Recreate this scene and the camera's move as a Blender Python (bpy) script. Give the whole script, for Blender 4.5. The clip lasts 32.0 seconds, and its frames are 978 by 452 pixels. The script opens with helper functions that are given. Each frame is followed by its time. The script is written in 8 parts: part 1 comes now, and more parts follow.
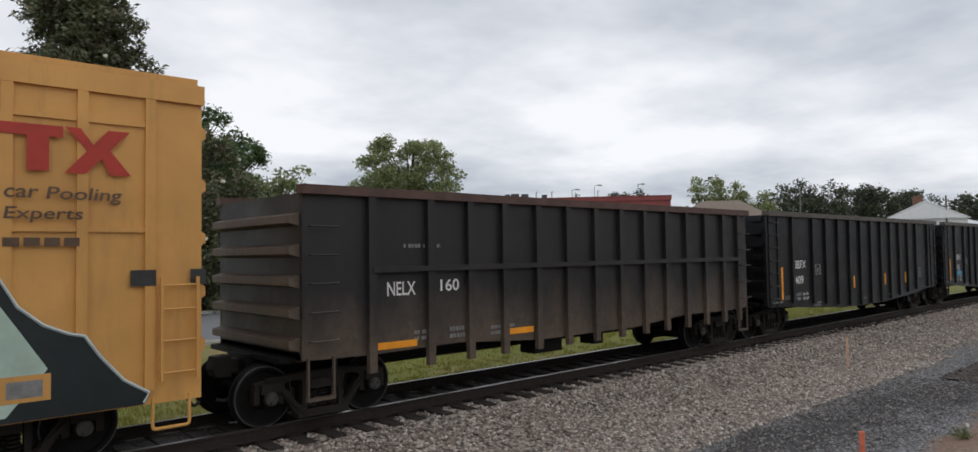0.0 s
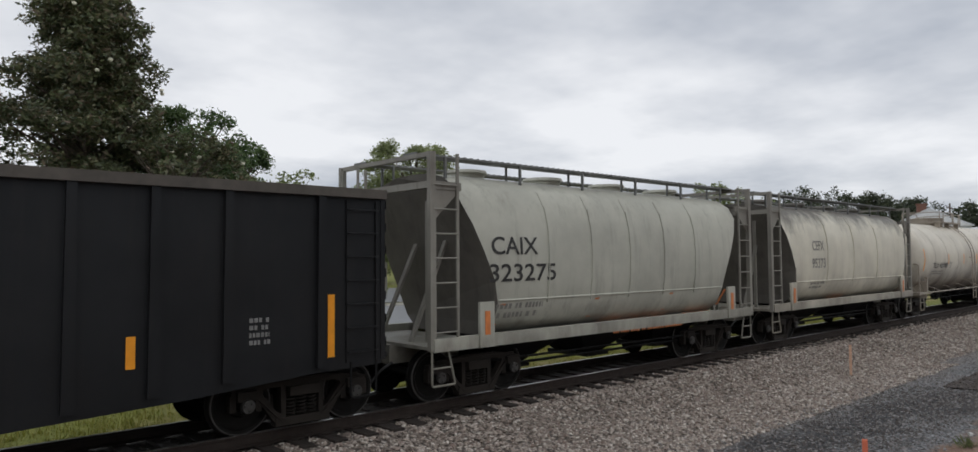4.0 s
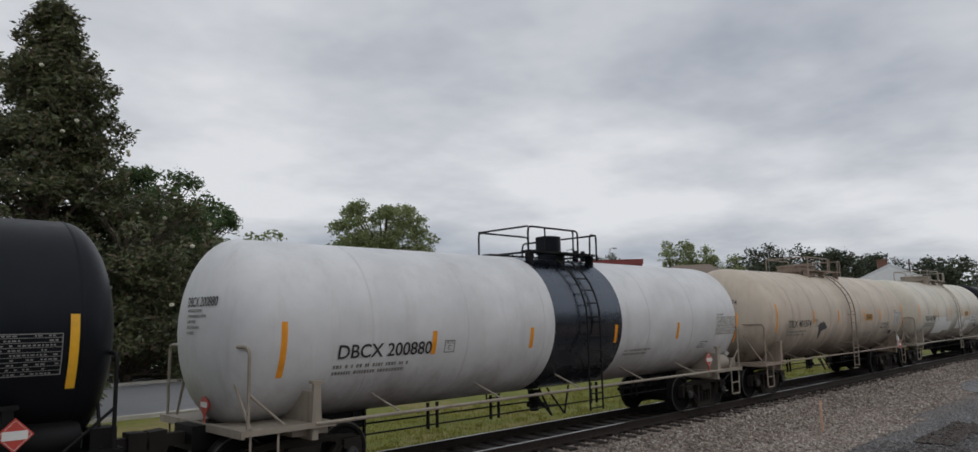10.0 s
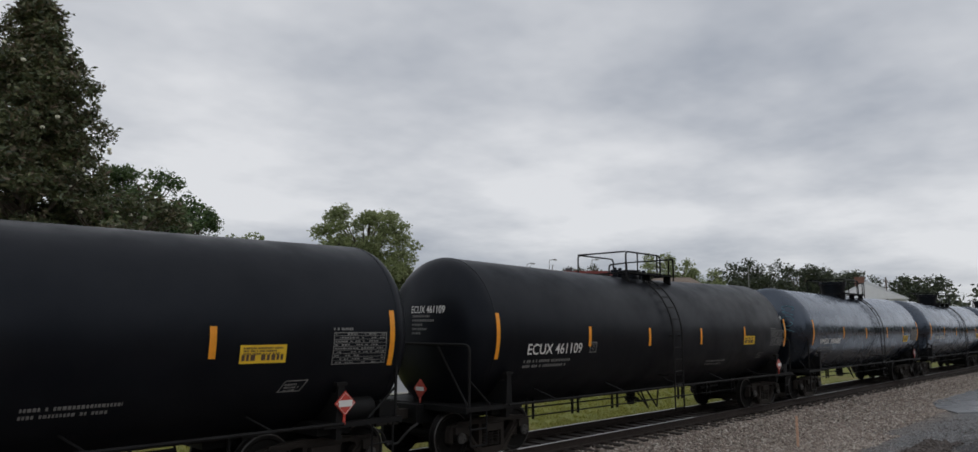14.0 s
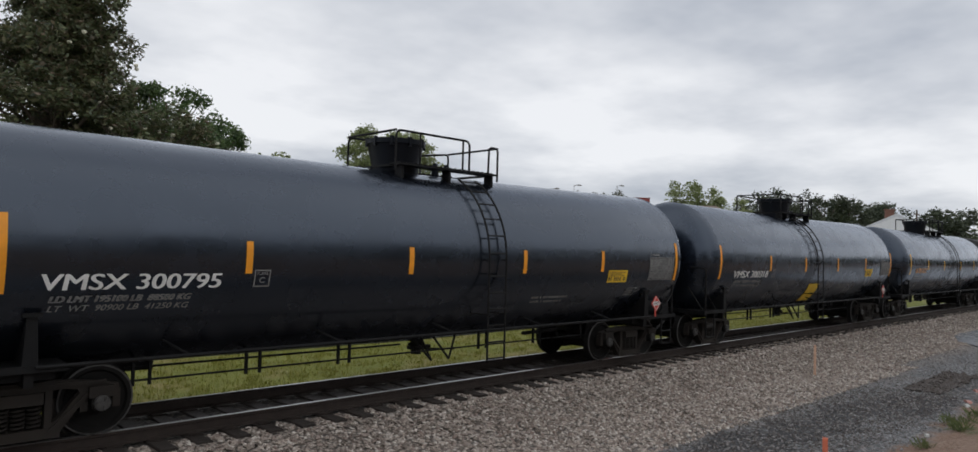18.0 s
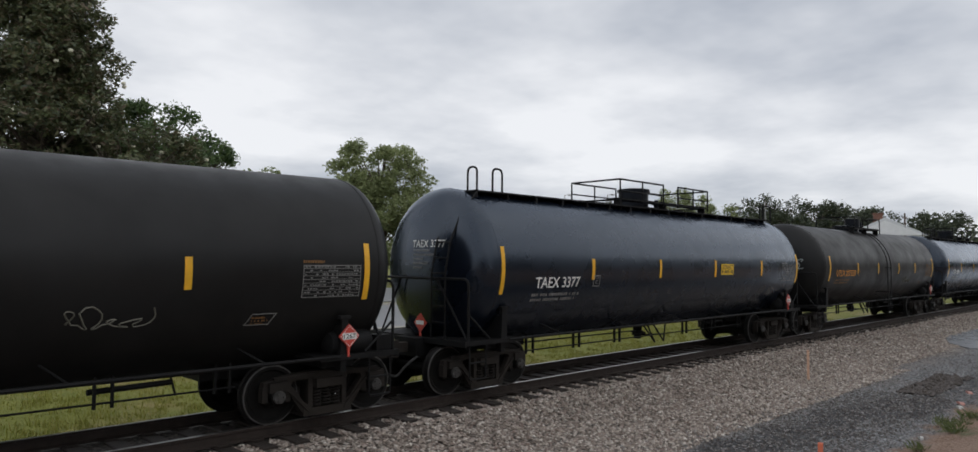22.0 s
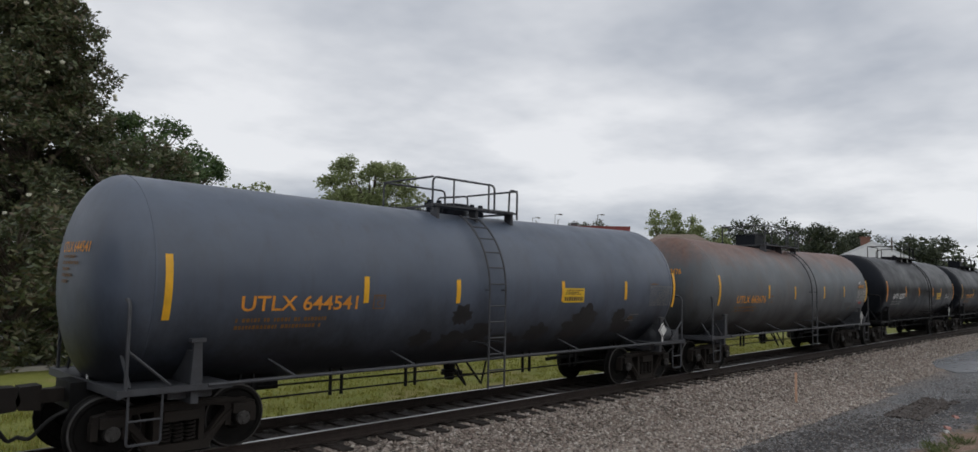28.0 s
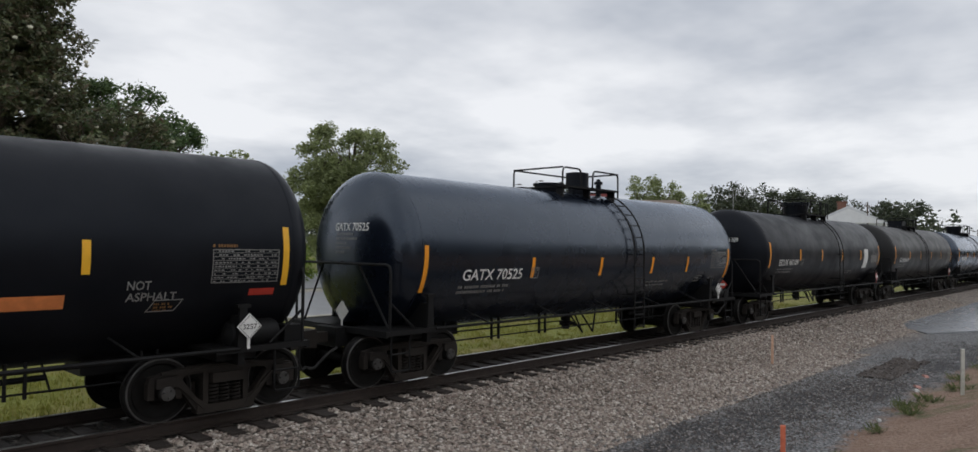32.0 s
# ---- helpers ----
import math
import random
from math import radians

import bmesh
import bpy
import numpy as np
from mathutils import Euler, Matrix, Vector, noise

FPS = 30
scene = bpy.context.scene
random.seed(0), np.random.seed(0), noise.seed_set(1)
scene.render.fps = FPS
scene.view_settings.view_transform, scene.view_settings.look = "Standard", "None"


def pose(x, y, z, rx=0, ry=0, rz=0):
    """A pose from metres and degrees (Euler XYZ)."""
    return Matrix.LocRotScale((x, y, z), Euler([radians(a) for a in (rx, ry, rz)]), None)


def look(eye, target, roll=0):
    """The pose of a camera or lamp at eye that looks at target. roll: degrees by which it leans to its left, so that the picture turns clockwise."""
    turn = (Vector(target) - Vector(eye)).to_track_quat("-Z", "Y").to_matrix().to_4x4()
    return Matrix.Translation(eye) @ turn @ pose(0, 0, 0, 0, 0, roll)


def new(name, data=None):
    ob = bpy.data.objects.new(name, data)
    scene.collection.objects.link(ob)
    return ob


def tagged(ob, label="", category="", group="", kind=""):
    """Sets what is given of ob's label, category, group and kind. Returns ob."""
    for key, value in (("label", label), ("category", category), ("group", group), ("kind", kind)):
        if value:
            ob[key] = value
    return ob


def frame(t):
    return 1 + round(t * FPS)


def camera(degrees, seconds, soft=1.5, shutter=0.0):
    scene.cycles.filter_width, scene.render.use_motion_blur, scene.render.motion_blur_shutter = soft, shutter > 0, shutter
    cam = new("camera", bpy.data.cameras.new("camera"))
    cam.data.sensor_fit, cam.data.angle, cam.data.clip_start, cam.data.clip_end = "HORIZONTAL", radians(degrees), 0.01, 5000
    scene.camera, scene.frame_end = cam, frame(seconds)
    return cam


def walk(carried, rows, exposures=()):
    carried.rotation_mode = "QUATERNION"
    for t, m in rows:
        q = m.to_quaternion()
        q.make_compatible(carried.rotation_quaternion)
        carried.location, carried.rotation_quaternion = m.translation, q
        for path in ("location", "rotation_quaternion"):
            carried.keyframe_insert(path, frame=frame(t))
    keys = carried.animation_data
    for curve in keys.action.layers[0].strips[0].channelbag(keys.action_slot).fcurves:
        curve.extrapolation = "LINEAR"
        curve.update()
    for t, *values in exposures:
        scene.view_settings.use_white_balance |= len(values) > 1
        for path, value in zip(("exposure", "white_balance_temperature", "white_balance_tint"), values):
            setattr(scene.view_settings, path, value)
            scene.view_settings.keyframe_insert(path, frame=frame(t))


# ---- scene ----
# ---- camera ----
cam = camera(69.1, 32.0, soft=1.5)
PATH = [
    (0, pose(0, 0, 2.548, 92.21, 0.79, -42.25)),
    (0.5, pose(0, 0, 2.548, 92.12, 1.40, -42.09)),
    (1, pose(0, 0, 2.548, 91.54, 1.52, -40.95)),
    (1.5, pose(0, 0, 2.548, 91.65, 1.84, -41.05)),
    (2, pose(0, 0, 2.548, 92.17, 2.34, -41.22)),
    (2.5, pose(0, 0, 2.548, 91.93, 2.47, -41.94)),
    (4.5, pose(0, 0, 2.548, 93.02, -0.40, -42.60)),
    (5, pose(0, 0, 2.548, 93.57, 0.28, -44.48)),
    (5.5, pose(0, 0, 2.548, 93.74, 0.80, -44.12)),
    (6, pose(0, 0, 2.548, 92.07, 0.20, -45.95)),
    (6.5, pose(0, 0, 2.548, 92.71, 1.60, -44.70)),
    (7, pose(0, 0, 2.548, 94.16, -0.57, -42.39)),
    (7.5, pose(0, 0, 2.548, 96.83, 0.62, -39.45)),
    (8, pose(0, 0, 2.548, 96.21, 0.88, -42.19)),
    (8.5, pose(0, 0, 2.548, 96.28, 1.25, -43.76)),
    (9, pose(0, 0, 2.548, 96.10, 0.85, -44.87)),
    (9.5, pose(0, 0, 2.548, 96.82, 0.75, -44.63)),
    (10, pose(0, 0, 2.548, 97.37, 1.08, -44.40)),
    (10.5, pose(0, 0, 2.548, 97.21, 0.75, -44.86)),
    (11, pose(0, 0, 2.548, 96.28, 0.48, -45.05)),
    (11.5, pose(0, 0, 2.548, 96.75, 0.17, -45.07)),
    (12, pose(0, 0, 2.548, 97.04, 0.11, -44.21)),
    (12.5, pose(0, 0, 2.548, 97.64, -0.06, -44.64)),
    (13, pose(0, 0, 2.548, 98.17, -0.14, -45.66)),
    (13.5, pose(0, 0, 2.548, 98.23, -0.12, -45.89)),
    (15.5, pose(0, 0, 2.548, 96.93, -0.62, -46.13)),
    (16, pose(0, 0, 2.548, 96.82, -0.77, -46.19)),
    (16.5, pose(0, 0, 2.548, 95.91, -1.51, -46.00)),
    (17, pose(0, 0, 2.548, 92.12, -1.28, -43.85)),
    (17.5, pose(0, 0, 2.548, 91.62, -2.38, -45.27)),
    (18, pose(0, 0, 2.548, 91.86, -1.53, -44.08)),
    (18.5, pose(0, 0, 2.548, 90.88, -0.92, -45.08)),
    (19, pose(0, 0, 2.548, 90.58, -0.80, -46.18)),
    (19.5, pose(0, 0, 2.548, 91.52, -1.09, -44.90)),
    (20, pose(0, 0, 2.548, 91.33, -0.24, -45.36)),
    (20.5, pose(0, 0, 2.548, 91.94, -1.15, -45.53)),
    (21, pose(0, 0, 2.548, 92.48, -0.97, -43.87)),
    (21.5, pose(0, 0, 2.548, 92.91, -1.31, -43.63)),
    (22, pose(0, 0, 2.548, 92.79, -0.42, -44.73)),
    (22.5, pose(0, 0, 2.548, 92.48, -0.47, -43.95)),
    (23, pose(0, 0, 2.548, 92.71, -0.25, -44.04)),
    (23.5, pose(0, 0, 2.548, 92.41, -0.78, -42.07)),
    (24, pose(0, 0, 2.548, 92.16, -1.06, -41.15)),
    (24.5, pose(0, 0, 2.548, 89.80, -1.67, -40.13)),
    (25, pose(0, 0, 2.548, 90.40, -0.75, -40.92)),
    (25.5, pose(0, 0, 2.548, 91.29, -0.27, -41.95)),
    (27.5, pose(0, 0, 2.548, 93.76, -1.10, -44.17)),
    (28, pose(0, 0, 2.548, 94.27, -1.17, -45.57)),
    (28.5, pose(0, 0, 2.548, 94.08, -1.60, -45.42)),
    (29, pose(0, 0, 2.548, 93.30, -1.02, -45.63)),
    (29.5, pose(0, 0, 2.548, 92.36, -0.70, -45.97)),
    (30, pose(0, 0, 2.548, 92.71, -0.37, -45.83)),
    (30.5, pose(0, 0, 2.548, 91.99, -0.82, -44.50)),
    (31, pose(0, 0, 2.548, 91.83, -0.47, -45.86)),
    (31.5, pose(0, 0, 2.548, 91.61, -0.34, -46.58)),
    (32, pose(0, 0, 2.548, 91.63, -0.73, -47.05)),
]
walk(cam, PATH, [(0, -0.03), (2.5, -0.03), (4.5, -0.2), (6, -0.27), (7.5, -0.40), (13.5, -0.40), (16, -0.37), (17, -0.22), (18.5, -0.14), (24, -0.13), (25, 0.04), (25.5, 0.02), (27.5, -0.24), (29, -0.22), (30, -0.15), (32, -0.13)])

# ---- world: overcast sky, one wide soft sun ----
NEAR_RAIL, TRACK, EYE = 10.269, 11.021, 2.548
SUN_ELEV, SUN_AZ = 58.0, 250.0
world = bpy.data.worlds.new("overcast")
scene.world = world
world.use_nodes = True
nt = world.node_tree
nt.nodes.clear()


def wn(kind, operation=None):
    n = nt.nodes.new(kind)
    if operation:
        n.operation = operation
    return n


out = wn("ShaderNodeOutputWorld")
bg = wn("ShaderNodeBackground")
sky = wn("ShaderNodeTexSky")
sky.sky_type, sky.sun_disc, sky.sun_elevation, sky.sun_rotation = "NISHITA", False, radians(SUN_ELEV), radians(SUN_AZ)
tc = wn("ShaderNodeTexCoord")
sep = wn("ShaderNodeSeparateXYZ")
addz = wn("ShaderNodeMath", operation="ADD")
addz.inputs[1].default_value = 0.16
maxz = wn("ShaderNodeMath", operation="MAXIMUM")
maxz.inputs[1].default_value = 0.05
dx, dy = wn("ShaderNodeMath", operation="DIVIDE"), wn("ShaderNodeMath", operation="DIVIDE")
comb = wn("ShaderNodeCombineXYZ")
n1, n2 = wn("ShaderNodeTexNoise"), wn("ShaderNodeTexNoise")
n1.inputs["Scale"].default_value, n1.inputs["Detail"].default_value, n1.inputs["Roughness"].default_value = 0.42, 6, 0.55
n2.inputs["Scale"].default_value, n2.inputs["Detail"].default_value, n2.inputs["Roughness"].default_value = 1.1, 5, 0.55
mixn = wn("ShaderNodeMath", operation="MULTIPLY_ADD")
mixn.inputs[1].default_value = 0.32
ramp = wn("ShaderNodeValToRGB")
ramp.color_ramp.elements[0].position, ramp.color_ramp.elements[0].color = 0.52, (0.50, 0.54, 0.615, 1)
ramp.color_ramp.elements[1].position, ramp.color_ramp.elements[1].color = 0.735, (1.0, 1.015, 1.05, 1)
skys = wn("ShaderNodeMix")
skys.data_type = "RGBA"
skys.inputs[0].default_value = 0.93
skym = wn("ShaderNodeVectorMath", operation="SCALE")
skym.inputs["Scale"].default_value = 0.09
L = nt.links.new
L(tc.outputs["Generated"], sep.inputs[0])
L(sep.outputs["Z"], addz.inputs[0])
L(addz.outputs[0], maxz.inputs[0])
L(sep.outputs["X"], dx.inputs[0]), L(maxz.outputs[0], dx.inputs[1])
L(sep.outputs["Y"], dy.inputs[0]), L(maxz.outputs[0], dy.inputs[1])
L(dx.outputs[0], comb.inputs["X"]), L(dy.outputs[0], comb.inputs["Y"])
L(comb.outputs[0], n1.inputs["Vector"]), L(comb.outputs[0], n2.inputs["Vector"])
L(n2.outputs["Fac"], mixn.inputs[0]), L(n1.outputs["Fac"], mixn.inputs[2])
L(mixn.outputs[0], ramp.inputs[0])
L(sky.outputs[0], skym.inputs[0])
L(skym.outputs[0], skys.inputs[6]), L(ramp.outputs[0], skys.inputs[7])
L(skys.outputs[2], bg.inputs["Color"])
bg.inputs["Strength"].default_value = 1.0
L(bg.outputs[0], out.inputs[0])
sun = new("sun", bpy.data.lights.new("sun", "SUN"))
sun.data.energy, sun.data.angle, sun.data.color = 0.38, radians(120), (1, 0.97, 0.93)
sun.matrix_world = look((-20, -30, 60), (0, 0, 0))

# ---- geometry kit ----


class Geo:
    """Vertices and faces of one mesh."""

    def __init__(self):
        self.v, self.f = [], []

    def add(self, verts, faces):
        o = len(self.v)
        self.v += [tuple(p) for p in verts]
        self.f += [tuple(i + o for i in q) for q in faces]
        return self

    def box(self, x0, x1, y0, y1, z0, z1):
        return self.add([(x0, y0, z0), (x1, y0, z0), (x1, y1, z0), (x0, y1, z0), (x0, y0, z1), (x1, y0, z1), (x1, y1, z1), (x0, y1, z1)],
                        [(0, 3, 2, 1), (4, 5, 6, 7), (0, 1, 5, 4), (1, 2, 6, 5), (2, 3, 7, 6), (3, 0, 4, 7)])

    def bar(self, a, b, w, h=None):
        """A square bar from a to b."""
        a, b, h = Vector(a), Vector(b), h or w
        d = (b - a).normalized()
        u = d.cross(Vector((0, 0, 1)) if abs(d.z) < 0.9 else Vector((1, 0, 0))).normalized()
        t = u.cross(d).normalized()
        p = [e + u * i * w / 2 + t * j * h / 2 for e in (a, b) for i, j in ((-1, -1), (1, -1), (1, 1), (-1, 1))]
        return self.add(p, [(3, 2, 1, 0), (4, 5, 6, 7), (0, 1, 5, 4), (1, 2, 6, 5), (2, 3, 7, 6), (3, 0, 4, 7)])

    def tube(self, pts, r, n=8, close=True):
        """A round pipe through the points; r may change from point to point."""
        pts = [Vector(p) for p in pts]
        rr = r if isinstance(r, (list, tuple)) else [r] * len(pts)
        o, ref = len(self.v), None
        for i, p in enumerate(pts):
            d = (pts[min(i + 1, len(pts) - 1)] - pts[max(i - 1, 0)]).normalized()
            if ref is None:
                ref = d.cross(Vector((0, 0, 1)) if abs(d.z) < 0.9 else Vector((0, 1, 0))).normalized()
            u = (ref - d * ref.dot(d)).normalized()
            w = d.cross(u)
            ref = u
            self.v += [tuple(p + (u * math.cos(2 * math.pi * k / n) + w * math.sin(2 * math.pi * k / n)) * rr[i]) for k in range(n)]
        for i in range(len(pts) - 1):
            for k in range(n):
                a, b = o + i * n + k, o + i * n + (k + 1) % n
                self.f.append((a, b, b + n, a + n))
        if close:
            self.f.append(tuple(o + k for k in reversed(range(n))))
            self.f.append(tuple(o + (len(pts) - 1) * n + k for k in range(n)))
        return self

    def lathe(self, prof, axis="x", n=24, c=(0, 0, 0), shift=None):
        """Turns (along, radius) pairs about an axis through c."""
        o = len(self.v)
        for s, r in prof:
            dz = shift(s) if shift else 0.0
            for k in range(n):
                a = 2 * math.pi * k / n
                p, q = r * math.cos(a), r * math.sin(a)
                self.v.append({"x": (c[0] + s, c[1] + p, c[2] + q + dz), "y": (c[0] + p, c[1] + s, c[2] + q), "z": (c[0] + p, c[1] + q, c[2] + s)}[axis])
        for i in range(len(prof) - 1):
            for k in range(n):
                a, b = o + i * n + k, o + i * n + (k + 1) % n
                self.f.append((a, b, b + n, a + n) if axis != "y" else (a, a + n, b + n, b))
        self.f.append(tuple(o + k for k in reversed(range(n))))
        self.f.append(tuple(o + (len(prof) - 1) * n + k for k in range(n)))
        return self

    def prism(self, poly, y0, y1):
        """A polygon in x and z, drawn out along y."""
        n = len(poly)
        self.add([(x, y0, z) for x, z in poly] + [(x, y1, z) for x, z in poly],
                 [tuple(range(n)), tuple(reversed(range(n, 2 * n)))] + [(i, i + n, (i + 1) % n + n, (i + 1) % n) for i in range(n)])
        return self

    def mesh(self, name, mat, smooth=40):
        me = bpy.data.meshes.new(name)
        me.from_pydata(self.v, [], self.f)
        me.materials.append(mat)
        if smooth:
            me.shade_smooth()
            me.set_sharp_from_angle(angle=radians(smooth))
        me.update()
        return me


def part(name, geo, mat, parent, label="", smooth=40, loc=None, kind=""):
    """Links geometry as one mesh object under a thing or a part."""
    me = geo.mesh(name, mat, smooth) if isinstance(geo, Geo) else geo
    ob = new(name, me)
    ob.parent = parent
    if loc:
        ob.location = loc
    return tagged(ob, label=label, kind=kind)


def thing(name, label, category, group="", kind="", at=None):
    ob = new(name)
    ob.empty_display_size = 0.3
    if at is not None:
        ob.matrix_world = at
    return tagged(ob, label, category, group, kind)


def arc(c, r, a0, a1, n, plane="yz"):
    """Points on an arc about c."""
    pts = []
    for i in range(n + 1):
        a = radians(a0 + (a1 - a0) * i / n)
        p, q = r * math.cos(a), r * math.sin(a)
        pts.append({"yz": (c[0], c[1] + p, c[2] + q), "xz": (c[0] + p, c[1], c[2] + q), "xy": (c[0] + p, c[1] + q, c[2])}[plane])
    return pts


def rounded(pts, r, n=4):
    """A polyline with its inner corners rounded."""
    pts, outp = [Vector(p) for p in pts], []
    for i, p in enumerate(pts):
        if i in (0, len(pts) - 1):
            outp.append(p)
            continue
        a, b = (pts[i - 1] - p), (pts[i + 1] - p)
        ra = min(r, a.length * 0.45, b.length * 0.45)
        a, b = p + a.normalized() * ra, p + b.normalized() * ra
        for k in range(n + 1):
            t = k / n
            outp.append(a * (1 - t) ** 2 + p * 2 * t * (1 - t) + b * t * t)
    return outp


# ---- materials ----


def mat_base(name):
    m = bpy.data.materials.new(name)
    m.use_nodes = True
    t = m.node_tree
    return m, t, t.nodes["Principled BSDF"]


def nd(t, kind, operation=None, data_type=None, feature=None, **kw):
    n = t.nodes.new(kind)
    if operation:
        n.operation = operation
    if data_type:
        n.data_type = data_type
    if feature:
        n.feature = feature
    for k, v in kw.items():
        n.inputs[int(k[2:]) if k[2:].isdigit() else k[2:]].default_value = v
    return n


def mixc(t, fac, a, b):
    n = nd(t, "ShaderNodeMix", data_type="RGBA")
    for sock, val in ((n.inputs[0], fac), (n.inputs[6], a), (n.inputs[7], b)):
        if isinstance(val, bpy.types.NodeSocket):
            t.links.new(val, sock)
        elif isinstance(val, (int, float)):
            sock.default_value = val
        else:
            sock.default_value = (*val, 1)
    return n.outputs[2]


def noise_fac(t, scale, lo, hi, detail=4, rough=0.6, stretch=(1, 1, 1), coord="Object", seed=0.0):
    tcn = nd(t, "ShaderNodeTexCoord")
    mp = nd(t, "ShaderNodeMapping")
    mp.inputs["Scale"].default_value = stretch
    mp.inputs["Location"].default_value = (seed, seed * 1.7, seed * 0.6)
    no = nd(t, "ShaderNodeTexNoise")
    no.inputs["Scale"].default_value, no.inputs["Detail"].default_value, no.inputs["Roughness"].default_value = scale, detail, rough
    mr = nd(t, "ShaderNodeMapRange")
    mr.inputs[1].default_value, mr.inputs[2].default_value = lo, hi
    t.links.new(tcn.outputs[coord], mp.inputs[0])
    t.links.new(mp.outputs[0], no.inputs["Vector"])
    t.links.new(no.outputs["Fac"], mr.inputs[0])
    return mr.outputs[0]


def bump(t, bsdf, scale, strength, dist=0.02, stretch=(1, 1, 1), detail=5):
    f = noise_fac(t, scale, 0, 1, detail, 0.6, stretch)
    b = nd(t, "ShaderNodeBump")
    b.inputs["Strength"].default_value, b.inputs["Distance"].default_value = strength, dist
    t.links.new(f, b.inputs["Height"])
    t.links.new(b.outputs[0], bsdf.inputs["Normal"])


def paint(name, color, rough=0.35, grime=(0.10, 0.085, 0.07), grime_amt=0.35, rust=0.0, streak=0.3, coat=0.0, metal=0.0, wear=0.0, tint=0.12, seed=0.0, splash_shade=None, crown=None, spec=None):
    """Painted steel: faded patches, vertical streaks, dust, optional rust."""
    m, t, b = mat_base(name)
    dark = tuple(c * (1 - tint) for c in color)
    lite = tuple(min(1, c * (1 + tint) + 0.004) for c in color)
    col = mixc(t, noise_fac(t, 0.9, 0.3, 0.7, 5, seed=seed), dark, lite)
    if streak:
        s = noise_fac(t, 2.2, 0.52, 0.74, 6, 0.7, (1.6, 1.6, 0.16), seed=seed + 3)
        mu = nd(t, "ShaderNodeMath", operation="MULTIPLY", i_1=streak)
        t.links.new(s, mu.inputs[0])
        col = mixc(t, mu.outputs[0], col, grime)
    if grime_amt:
        s = noise_fac(t, 0.55, 0.45, 0.8, 6, 0.65, seed=seed + 7)
        mu = nd(t, "ShaderNodeMath", operation="MULTIPLY", i_1=grime_amt)
        t.links.new(s, mu.inputs[0])
        col = mixc(t, mu.outputs[0], col, grime)
    if rust:
        s = noise_fac(t, 1.6, 0.68 - 0.28 * rust, 0.80 - 0.2 * rust, 8, 0.72, (1, 1, 0.5), seed=seed + 11)
        col = mixc(t, s, col, mixc(t, noise_fac(t, 14, 0.3, 0.7), (0.10, 0.045, 0.025), (0.19, 0.09, 0.05)))
    # road dirt and painted-in belly shade from below, rust from the top: ragged edges
    for z0, z1, colour, amt in [q for q in (splash_shade, crown) if q]:
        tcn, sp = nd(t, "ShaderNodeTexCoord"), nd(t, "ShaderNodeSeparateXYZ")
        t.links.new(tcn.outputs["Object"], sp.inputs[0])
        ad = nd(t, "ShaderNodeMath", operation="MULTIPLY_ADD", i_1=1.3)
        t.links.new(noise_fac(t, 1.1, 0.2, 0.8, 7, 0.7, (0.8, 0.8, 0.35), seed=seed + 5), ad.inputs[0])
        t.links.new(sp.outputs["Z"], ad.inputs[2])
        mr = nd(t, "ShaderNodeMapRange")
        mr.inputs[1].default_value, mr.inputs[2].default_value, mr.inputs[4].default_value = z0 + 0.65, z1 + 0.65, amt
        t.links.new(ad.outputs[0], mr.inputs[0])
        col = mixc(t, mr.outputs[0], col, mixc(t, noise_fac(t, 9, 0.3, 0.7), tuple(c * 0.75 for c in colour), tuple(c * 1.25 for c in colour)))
    t.links.new(col, b.inputs["Base Color"])
    if spec:
        b.inputs["Specular IOR Level"].default_value = spec[0]
        b.inputs["Specular Tint"].default_value = (*spec[1], 1)
        b.inputs["Coat Tint"].default_value = (*spec[1], 1)
    r = nd(t, "ShaderNodeMapRange")
    r.inputs[3].default_value, r.inputs[4].default_value = max(0.05, rough - 0.07), min(1, rough + 0.16)
    t.links.new(noise_fac(t, 1.3, 0.3, 0.75, 5, seed=seed + 1), r.inputs[0])
    t.links.new(r.outputs[0], b.inputs["Roughness"])
    b.inputs["Metallic"].default_value = metal
    b.inputs["Coat Weight"].default_value = coat
    b.inputs["Coat Roughness"].default_value = rough * 0.75
    b.inputs["Coat IOR"].default_value = 1.6
    bump(t, b, 3.0, 0.12, 0.01)
    return m


def plain(name, color, rough=0.6, var=0.2, scale=3.0, metal=0.0, bumps=0.0, bscale=30, emit=0.0):
    m, t, b = mat_base(name)
    col = mixc(t, noise_fac(t, scale, 0.25, 0.75, 5), tuple(c * (1 - var) for c in color), tuple(min(1, c * (1 + var)) for c in color))
    t.links.new(col, b.inputs["Base Color"])
    b.inputs["Roughness"].default_value, b.inputs["Metallic"].default_value = rough, metal
    if bumps:
        bump(t, b, bscale, bumps)
    return m


